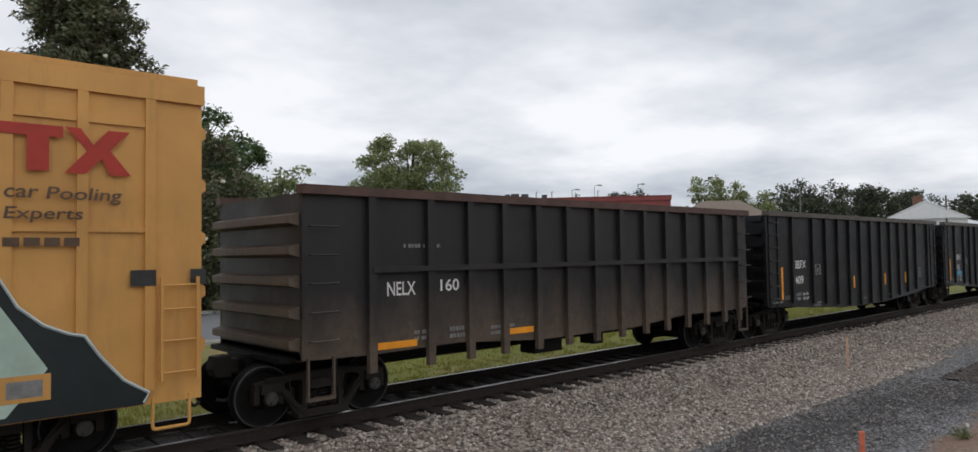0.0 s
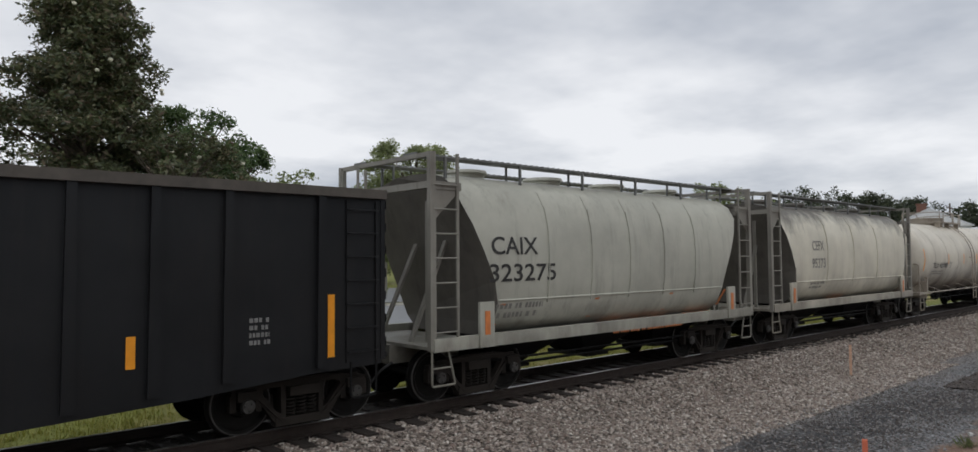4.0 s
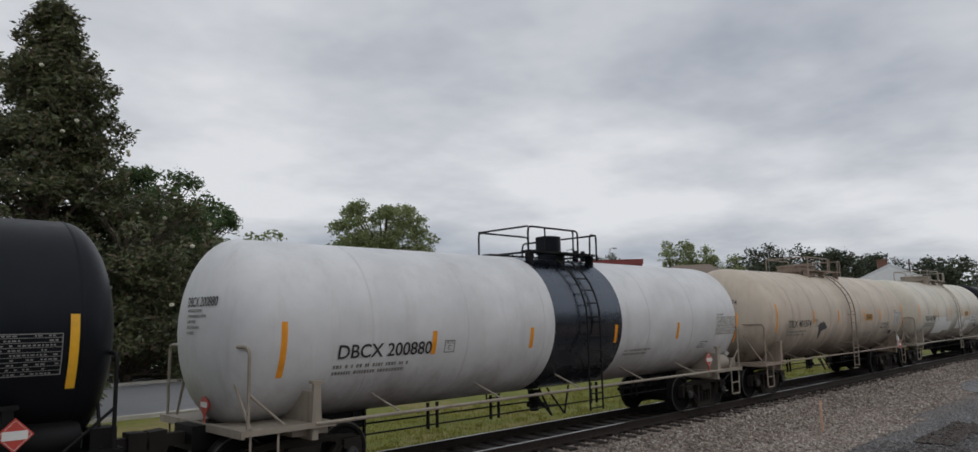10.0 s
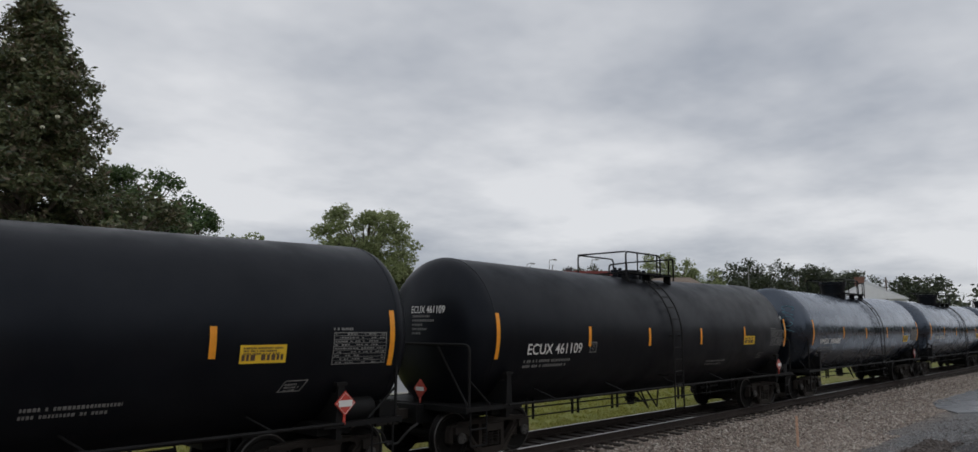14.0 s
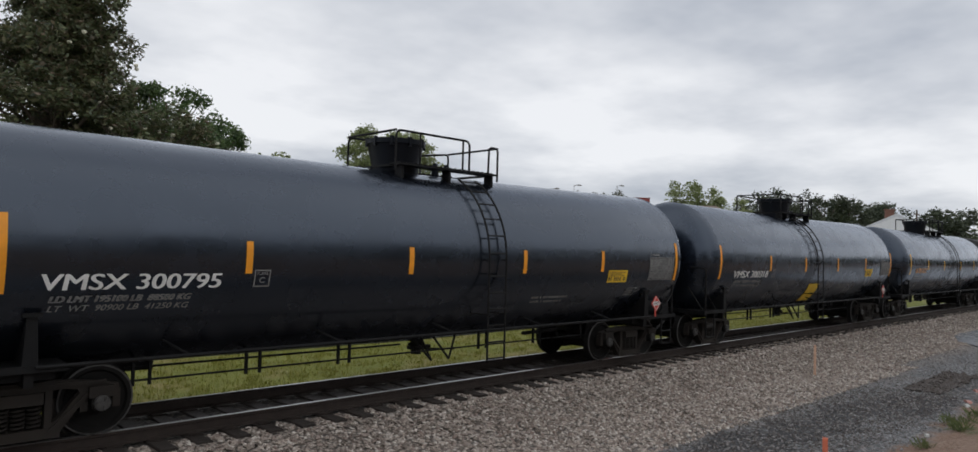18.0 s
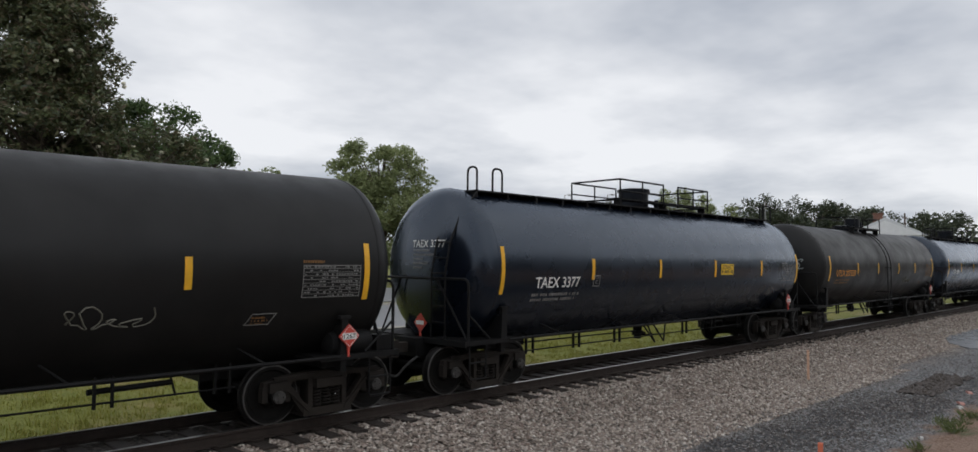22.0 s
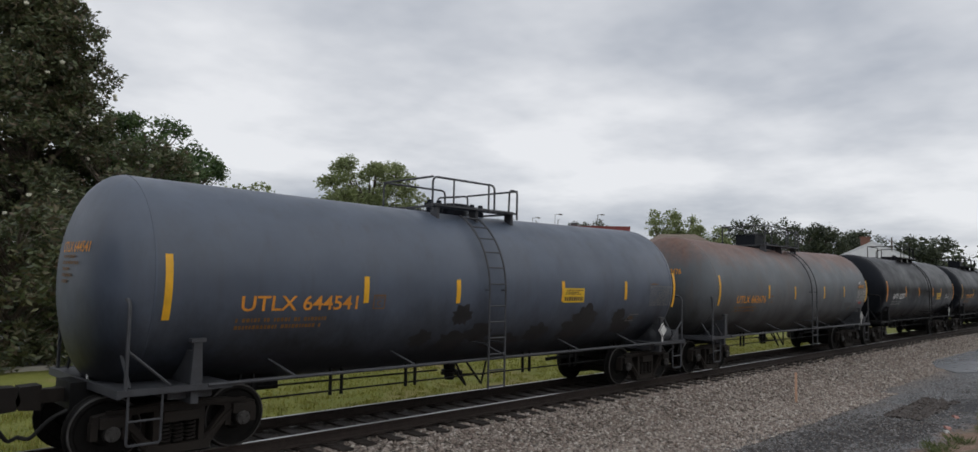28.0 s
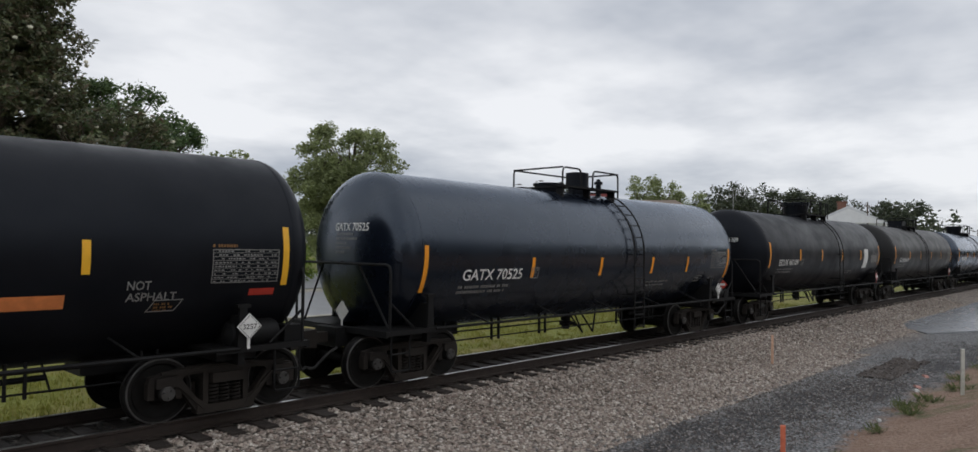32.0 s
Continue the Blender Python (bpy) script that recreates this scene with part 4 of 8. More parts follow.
            rim.bar((x + pa * 0.86, -1.529, 1.35 + qa * 0.86), (x + pb * 0.86, -1.529, 1.35 + qb * 0.86), 0.012, 0.003)
        part("placard_border", rim, M["placardw" if pm == M["placard"] else "blacklet"], pl_, smooth=0)
        part("number_field", Geo().add([(x - 0.125, -1.534, 1.30), (x + 0.125, -1.534, 1.30), (x + 0.125, -1.534, 1.40), (x - 0.125, -1.534, 1.40)], [(0, 1, 2, 3)]), M["placardw"], pl_, smooth=0)
        if spec.get("un"):
            part("placard_number", side_text(spec["un"], x - 0.11, 1.313, 0.22, 0.075, -1.538), M["blacklet"], pl_, smooth=0)
        if spec.get("placard2"):
            xx = x + 0.2
            g = Geo().add([(xx, -1.52, 0.93), (xx + 0.2, -1.52, 1.13), (xx, -1.52, 1.33), (xx - 0.2, -1.52, 1.13)], [(0, 1, 2, 3)]).add([(xx, -1.50, 0.93), (xx + 0.2, -1.50, 1.13), (xx, -1.50, 1.33), (xx - 0.2, -1.50, 1.13)], [(3, 2, 1, 0)])
            p2 = part("placard", g, M["placard"], car, "red diamond hazard placard", smooth=0)
            part("number_field", Geo().add([(xx - 0.13, -1.524, 1.09), (xx + 0.13, -1.524, 1.09), (xx + 0.13, -1.524, 1.17), (xx - 0.13, -1.524, 1.17)], [(0, 1, 2, 3)]), M["placardw"], p2, smooth=0)
    for deco in spec.get("deco", ()):
        kind, x0, x1, a0, a1, mk, lab = deco[:7]
        part(kind, bent_patch(x0, x1, a0, a1, R, zc + sag((x0 + x1) / 2), 0.0075, 6, deco[7] if len(deco) > 7 else 0.0), M[mk], car, lab)
    for word, x0, a, wd, ht, mk in spec.get("words", ()):
        part("lettering", bent_text(word, x0, a, wd, ht, R, zc + sag(x0), 0.016), M[mk], car, smooth=0)
    for fn in spec.get("extra", ()):
        fn(car, spec, R, zc, half, xs, sag)
    return car
# ---- gondolas ----


def ladder_rungs(g, x0, x1, y, zs, r=0.014):
    for z in zs:
        g.tube(rounded([(x0, y + 0.07, z), (x0, y, z), (x1, y, z), (x1, y + 0.07, z)], 0.02, 2), r, 5)
    return g


def gondola(spec):
    L, B = spec["len"], spec["body"]
    H, b = L / 2, B / 2
    zt, W = spec.get("top", 3.52), 1.52
    m = M[spec["paint"]]
    car = thing("gondola_car", spec["label"], "gondola car", "gondola cars of the freight train")
    old = spec.get("old", False)
    zl, ze = (0.88, 1.02) if old else (0.61, 0.92)
    tx = b - 1.75
    for s in (-1, 1):
        add_truck(car, s * (b - (0.62 if old else 1.08)))
        part("coupler", cached(("coupler", H, s), lambda: coupler_mesh(H, s)), None, car, "rusty knuckle coupler")
        part("brake_hose", cached(("hose", H, s), lambda: hose_geo(H, s).mesh("brake_hose", M["rubber"])), None, car)
        e = s * b
        # end wall with its horizontal corrugations
        g = Geo()
        g.box(min(e, e - s * 0.06), max(e, e - s * 0.06), -W + 0.06, W - 0.06, 1.0, zt)
        part("end_wall", g, m, car)
        for k in range(5 if old else 0):
            z = 1.25 + 0.46 * k
            g = Geo().prism([(0, -0.10), (s * (0.17 if old else 0.11), -0.055), (s * (0.17 if old else 0.11), 0.055), (0, 0.10)][::s], -W + 0.08, W - 0.08)
            part("end_rib", g, m, car, loc=(e, 0, z))
        g = Geo().box(min(e, e + s * 0.25), max(e, e + s * 0.25), -1.3, 1.3, 0.98, 1.06)
        g.box(min(e - s * 0.1, e + s * 0.35), max(e - s * 0.1, e + s * 0.35), -0.35, 0.35, 0.72, 1.04)
        part("end_sill", g, M["under"], car)
        for q in (-1, 1):
            if old:
                break
            g = ladder_rungs(Geo(), e - s * 0.10, e - s * 0.62, q * (W + 0.07) if q < 0 else W + 0.0, [1.15 + 0.36 * k for k in range(7)])
            for xx in (e - s * 0.10, e - s * 0.62):
                yq = q * (W + 0.07) if q < 0 else W + 0.0
                g.bar((xx, yq + (0.055 if q < 0 else 0.03), 1.0), (xx, yq + (0.055 if q < 0 else 0.03), 3.45), 0.03, 0.05)
            part("side_ladder", g, m, car)
        if not old:
            # channel steps at both corners, a pipe across the flat end, heavy corner posts
            for q in (-1, 1):
                for z in [1.25 + 0.36 * k for k in range(7)]:
                    y0, y1 = sorted((q * (W - 0.44), q * (W - 0.06)))
                    x0, x1 = sorted((e, e + s * 0.13))
                    part("grab_step", Geo().box(x0, x1, y0, y1, z + 0.05, z + 0.075).box(min(x1 - s * 0.02, x1) if s > 0 else x0, x1 if s > 0 else x0 + 0.02, y0, y1, z - 0.06, z + 0.05).box(x0, x1, y0, y0 + 0.015, z - 0.06, z + 0.05).box(x0, x1, y1 - 0.015, y1, z - 0.06, z + 0.05), m, car)
            part("end_pipe", Geo().tube([(e + s * 0.05, -W + 0.5, 2.55), (e + s * 0.05, W - 0.4, 2.55)], 0.018, 6), M["dimlet"], car)
            for q in (-1, 1):
                part("corner_post", Geo().box(min(e - s * 0.02, e + s * 0.06), max(e - s * 0.02, e + s * 0.06), q * (W - 0.05) - 0.06, q * (W - 0.05) + 0.06, 0.98, zt), m, car)
        else:
            for k in range(5):
                part("grab_iron", ladder_rungs(Geo(), e - s * 0.06, e - s * 0.52, -W - 0.16, [1.3 + 0.42 * k]), m, car)
            part("hanging_step", Geo().box(min(e - s * 0.06, e - s * 0.52), max(e - s * 0.06, e - s * 0.52), -W - 0.05, -W + 0.02, 0.42, 0.47).bar((e - s * 0.08, -W - 0.015, 0.44), (e - s * 0.08, -W - 0.015, 1.05), 0.06, 0.03).bar((e - s * 0.50, -W - 0.015, 0.44), (e - s * 0.50, -W - 0.015, 1.05), 0.06, 0.03), m, car)
        part("step_stirrup", Geo().tube(rounded([(e - s * 0.1, -W, 1.0), (e - s * 0.1, -W, 0.45), (e - s * 0.55, -W, 0.45), (e - s * 0.55, -W, 1.0)], 0.05), 0.02, 6), M["under"], car)
    part("floor", Geo().box(-b, b, -W + 0.05, W - 0.05, 1.02, 1.12), M["under"], car)
    part("centre_sill", Geo().box(-b + 0.3, b - 0.3, -0.3, 0.3, 0.62, 1.02), M["under"], car)
    for q in (-1, 1):
        y0, y1 = sorted((q * (W - 0.05), q * W))
        poly = [(-b, ze), (-tx - 0.6, ze - 0.03), (-tx + 1.2, zl + 0.14), (-1.5, zl), (1.5, zl), (tx - 1.2, zl + 0.14), (tx + 0.6, ze - 0.03), (b, ze), (b, zt), (-b, zt)]
        part("side_panel", Geo().prism(poly, y0, y1), m, car)
        part("top_chord", Geo().box(-b - 0.04, b + 0.04, min(q * (W - 0.10), q * (W + 0.10)), max(q * (W - 0.10), q * (W + 0.10)), zt - 0.02, zt + 0.12), M["chord" if not old else "chordrust"], car)
        n = spec["ribs"]
        for x in n:
            if old:
                g = Geo().prism([(x - 0.07, 0.72), (x + 0.07, 0.72), (x + 0.07, zt), (x - 0.07, zt)], min(q * W, q * (W + 0.09)), max(q * W, q * (W + 0.09)))
            else:
                zb = zl + 0.03 if abs(x) < 1.5 else zl + 0.05 + (ze - zl) * min(1, (abs(x) - 1.5) / (tx - 1.5))
                g = Geo().prism([(x - 0.075, zb), (x + 0.075, zb), (x + 0.055, zt), (x - 0.055, zt)], min(q * W, q * (W + 0.075)), max(q * W, q * (W + 0.075)))
            part("side_post", g, m, car)
        if old:
            part("side_rail", Geo().box(n[0], n[-1], min(q * W, q * (W + 0.11)), max(q * W, q * (W + 0.11)), 2.27, 2.36), m, car)
    part("brake_rod", Geo().tube([(-b + 2.5, -0.7, 0.75), (b - 2.5, -0.7, 0.72)], 0.02, 6).box(-1.3, -0.5, -1.15, -0.75, 0.55, 0.85).box(0.6, 0.9, -1.1, -0.7, 0.56, 0.8), M["under"], car)
    for x, tall in spec["stripes"]:
        z0, z1 = (1.1, 2.03) if tall else (1.22, 1.62)
        if old:
            g = Geo().box(x - 0.38, x + 0.38, -W - 0.014, -W - 0.004, 1.05, 1.16)
        else:
            g = Geo().box(x - 0.055, x + 0.055, -W - 0.012, -W - 0.004, z0, z1)
        part("reflective_stripe", g, M["orange"], car)
    for word, x, z, w, h, mk in spec["words"]:
        part("lettering", side_text(word, x, z, w, h, -W - 0.01), M[mk], car, smooth=0)
    if not old:
        g = Geo()
        for a, c in (((-4.25, 1.76), (-3.95, 1.76)), ((-3.95, 1.76), (-3.95, 2.06)), ((-3.95, 2.06), (-4.25, 2.06)), ((-4.25, 2.06), (-4.25, 1.76))):
            g.bar((a[0], -W - 0.008, a[1]), (c[0], -W - 0.008, c[1]), 0.016, 0.004)
        part("stencil_square", g, M["whitelet"], car, "outlined stencil square", smooth=0)
    for x, z, ws, h in spec.get("bars", ()):
        g = Geo()
        rnd = random.Random(int(x * 91))
        for k, w in enumerate(ws):
            u = 0.0
            while u < w:
                t = min(h * rnd.uniform(0.5, 0.9), max(0.01, w - u))
                g.box(x + u, x + u + t, -W - 0.010, -W - 0.004, z - k * h * 1.7 - h, z - k * h * 1.7)
                u += t + h * (0.3 if rnd.random() < 0.8 else 1.0)
        part("small_lettering", g, M["dimlet"], car, "lines of small faded stencil", smooth=0, kind="stuff")
    if spec.get("end_word"):
        v, f = lettering(spec["end_word"], 0.75, 0.13)
        part("end_lettering", Geo().add([(-b - 0.012, 0.55 - p[0], zt - 0.42 + p[1]) for p in v], f), M["whitelet"], car, smooth=0)
    for fn in spec.get("extra", ()):
        fn(car, b, W)
    return car


# ---- covered hoppers ----


def covered_hopper(spec):
    L, bays = spec["len"], spec["bays"]
    H = L / 2
    b = H - 0.62          # end posts
    c0 = b - 0.65         # body ends at the eaves
    c1 = b - 1.5        # body ends at the side sill
    m = M[spec.get("paint", "hopper")]
    cage = M["cage"]
    car = thing("covered_hopper_car", spec["label"], "hopper car", "covered hopper cars of the freight train")
    for s in (-1, 1):
        add_truck(car, s * (H - 2.0))
        part("coupler", cached(("coupler", H, s), lambda: coupler_mesh(H, s)), None, car, "rusty knuckle coupler")
        part("brake_hose", cached(("hose", H, s), lambda: hose_geo(H, s).mesh("brake_hose", M["rubber"])), None, car)
    # body: rounded sides between slanting end sheets
    sect = [(-1.02, 1.12), (-1.34, 1.38), (-1.48, 1.70), (-1.545, 2.15), (-1.555, 2.7), (-1.52, 3.15), (-1.42, 3.55), (-1.25, 3.84), (-0.95, 4.04), (-0.5, 4.14), (0, 4.16)]
    sect = sect + [(-y, z) for y, z in reversed(sect[:-1])]
    g = Geo()
    n = len(sect)
    cr = spec.get("right_foot", c1)     # where the right end sheet meets the sill
    xe = lambda z, s: (c1 if s < 0 else cr) + (c0 - (c1 if s < 0 else cr)) * min(1, max(0, (z - 1.9) / 1.7))
    for s in (-1, 1):
        ring = [(s * xe(z, s), y, z) for y, z in sect]
        g.v += ring
        # darker sheet over each end, grime and shade in its colour
        part("end_sheet", Geo().add([(x + s * 0.006, y, z) for x, y, z in ring], [tuple(range(n))[::s]]), M["hopperend"], car, "grimy slanting end sheet with shade in its colour", smooth=0)
    g.f += [(i, i + 1, i + 1 + n, i + n) for i in range(n - 1)] + [tuple(reversed(range(n))), tuple(range(n, 2 * n)), (n - 1, 0, n, 2 * n - 1)]
    part("hopper_body", g, m, car, smooth=50)
    for q in (-1, 1):
        part("side_sill", Geo().box(-b, b, min(q * 1.38, q * 1.54), max(q * 1.38, q * 1.54), 0.98, 1.20), m, car)
        part("crease_rib", Geo().tube([(-c1, q * 1.495, 1.78), (cr, q * 1.495, 1.78)], 0.024, 6), m, car)
        for k in range(bays * 2 - 1):
            x = (k - bays + 1) * c1 / bays
            sub = Geo()
            for (ya, za), (yb, zb) in zip(sect[2:7], sect[3:8]):
                sub.bar((x, q * -ya + 0, za), (x, q * -yb, zb), 0.05, 0.02)
            part("side_seam", sub, m, car)
    for k in range(bays):
        x = (k - (bays - 1) / 2) * 2 * c1 / bays
        w = c1 / bays * 0.98
        g = Geo()
        top = [(x - w, -1.2, 1.12), (x + w, -1.2, 1.12), (x + w, 1.2, 1.12), (x - w, 1.2, 1.12)]
        bot = [(x - 0.30, -0.45, 0.42), (x + 0.30, -0.45, 0.42), (x + 0.30, 0.45, 0.42), (x - 0.30, 0.45, 0.42)]
        g.add(bot + top, [(0, 3, 2, 1), (4, 5, 6, 7), (0, 1, 5, 4), (1, 2, 6, 5), (2, 3, 7, 6), (3, 0, 4, 7)])
        g.box(x - 0.38, x + 0.38, -0.6, 0.6, 0.34, 0.43)
        part("outlet_hopper", g, M["under"], car, "dark funnel-shaped outlet")
    part("brake_rod", Geo().tube([(-c1, -0.95, 0.62), (c1, -0.95, 0.58)], 0.025, 6).tube([(-c1 + 0.5, -0.8, 0.48), (c1 - 1, -0.8, 0.46)], 0.03, 6), M["under"], car)
    # roof walkway and hatches
    for q in (-1, 1):
        g = Geo().box(-b, b, min(q * 0.62, q * 1.02), max(q * 0.62, q * 1.02), 4.38, 4.41)
        for k in range(int(2 * b / 0.16)):
            g.box(-b + 0.16 * k, -b + 0.16 * k + 0.03, min(q * 0.62, q * 1.02), max(q * 0.62, q * 1.02), 4.41, 4.425)
        part("roof_walkway", g, M["hoppertrim"], car)
        for k in range(6):
            x = -c0 + 2 * c0 * k / 5
            part("walkway_bracket", Geo().bar((x, q * 1.02, 4.38), (x, q * 1.02, 4.0), 0.045, 0.045).bar((x, q * 0.62, 4.38), (x, q * 0.62, 4.1), 0.045, 0.03), M["hoppertrim"], car)
    for k in range(4):
        x = -c0 * 0.72 + 1.44 * c0 * k / 3
        part("roof_hatch", Geo().lathe([(4.1, 0.40), (4.25, 0.40), (4.26, 0.46), (4.32, 0.44), (4.35, 0.1)], "z", 20, (x, 0, 0)), m, car)
    # end cages: corner posts, braces, ladders, platforms
    for s in (-1, 1):
        e = s * b
        g = Geo()
        for q in (-1, 1):
            g.box(e - 0.06, e + 0.06, q * 1.46 - 0.05, q * 1.46 + 0.05, 1.0, 4.38)
            g.box(min(e, s * c0), max(e, s * c0), q * 1.44 - 0.03, q * 1.44 + 0.03, 3.74, 3.88)
            g.prism([(s * c0, 3.76), (e - s * 0.05, 3.76), (e - s * 0.05, 3.2)][::-s], q * 1.44 - 0.015, q * 1.44 + 0.015)
        g.box(e - 0.05, e + 0.05, -1.46, 1.46, 3.76, 3.88).box(e - 0.04, e + 0.04, -1.46, 1.46, 4.30, 4.38)
        part("end_frame", g, cage, car)
        g = Geo().box(min(e, s * c1), max(e, s * c1), -1.46, 1.46, 1.0, 1.06)
        g.box(min(e + s * 0.1, s * c1), max(e + s * 0.1, s * c1), -0.34, 0.34, 0.68, 1.02)
        part("end_platform", g, m, car)
        g = Geo()
        for q in (-0.5, 0.5):
            g.bar((e - s * 0.25, q, 1.05), (s * (c0 - 0.55), q * 0.9, 3.1), 0.10, 0.05)
            g.bar((e - s * 0.45, q * 1.5, 1.05), (e - s * 0.45, q * 1.5, 3.6), 0.08, 0.05)
        part("end_brace", g, cage, car)
        for q in (-1, 1):
            g = Geo()
            xa, xb = e, e - s * 0.55
            g.bar((xb, q * 1.48, 1.0), (xb, q * 1.48, 4.38), 0.04, 0.05)
            for z in [1.3 + 0.42 * k for k in range(7)]:
                g.tube([(xa, q * 1.50, z), (xb, q * 1.50, z)], 0.016, 5)
            part("side_ladder", g, cage, car)
        g = Geo()
        for z in [1.3 + 0.42 * k for k in range(7)]:
            g.tube([(e + s * 0.08, 0.75, z), (e + s * 0.08, 1.3, z)], 0.016, 5)
        g.bar((e + s * 0.08, 0.75, 1.0), (e + s * 0.08, 0.75, 4.3), 0.04).bar((e + s * 0.08, 1.3, 1.0), (e + s * 0.08, 1.3, 4.3), 0.04)
        part("end_ladder", g, cage, car)
        for q in (-1, 1):
            g = Geo().tube(rounded([(e, q * 1.46, 1.0), (e, q * 1.46, 0.4), (e - s * 0.5, q * 1.46, 0.4), (e - s * 0.35, q * 1.46, 1.0)], 0.05), 0.02, 6)
            g.tube([(e, q * 1.46, 0.7), (e - s * 0.42, q * 1.46, 0.7)], 0.018, 6)
            part("step_stirrup", g, m, car)
        x = s * (c1 + 0.35)
        g = Geo().box(x - 0.17, x + 0.17, -1.58, -1.52, 0.98, 1.78)
        jp = part("jacking_post", g, m, car)
        part("reflective_stripe", Geo().box(x - 0.06, x + 0.06, -1.59, -1.582, 1.2, 1.62), M["stripe_old"], jp)
    g = Geo()
    x = -b + 0.1
    g.tube([(x - 0.14, 0.2 + 0.27 * math.cos(radians(a)), 2.2 + 0.27 * math.sin(radians(a))) for a in range(0, 361, 20)], 0.018, 6, False)
    g.box(x - 0.1, x + 0.05, 0.1, 0.3, 1.9, 2.5)
    part("hand_brake_wheel", g, m, car)

    def on_side(z):
        for (ya, za), (yb, zb) in zip(sect, sect[1:]):
            if za <= z <= zb:
                return ya + (yb - ya) * (z - za) / (zb - za)
        return -1.52
    for word, x, z, w, h, mk in spec["words"]:
        v, f = lettering(word, w, h)
        part("lettering", Geo().add([(x + p[0], on_side(z + p[1]) - 0.012, z + p[1]) for p in v], f), M[mk], car, smooth=0)
    for x, z, ws, h, mk in spec.get("bars", ()):
        g = Geo()
        rnd = random.Random(int(abs(x) * 71) + 3)
        for k, w in enumerate(ws):
            u = 0.0
            zz = z - k * h * 1.7
            while u < w:
                t = min(h * rnd.uniform(0.5, 0.9), max(0.01, w - u))
                g.add([(x + u, on_side(zz - h) - 0.008, zz - h), (x + u + t, on_side(zz - h) - 0.008, zz - h), (x + u + t, on_side(zz) - 0.008, zz), (x + u, on_side(zz) - 0.008, zz)], [(0, 1, 2, 3)])
                u += t + h * (0.3 if rnd.random() < 0.8 else 1.0)
        part("small_lettering", g, M[mk], car, smooth=0, kind="stuff")
    for x in spec.get("stripes", ()):
        part("reflective_stripe", Geo().add([(x, on_side(1.32) - 0.01, 1.32), (x + 0.13, on_side(1.32) - 0.01, 1.32), (x + 0.21, on_side(1.72) - 0.01, 1.72), (x + 0.08, on_side(1.72) - 0.01, 1.72)], [(0, 1, 2, 3)]), M["stripe_old"], car, "faded orange stripe")
    return car


# ---- boxcar ----


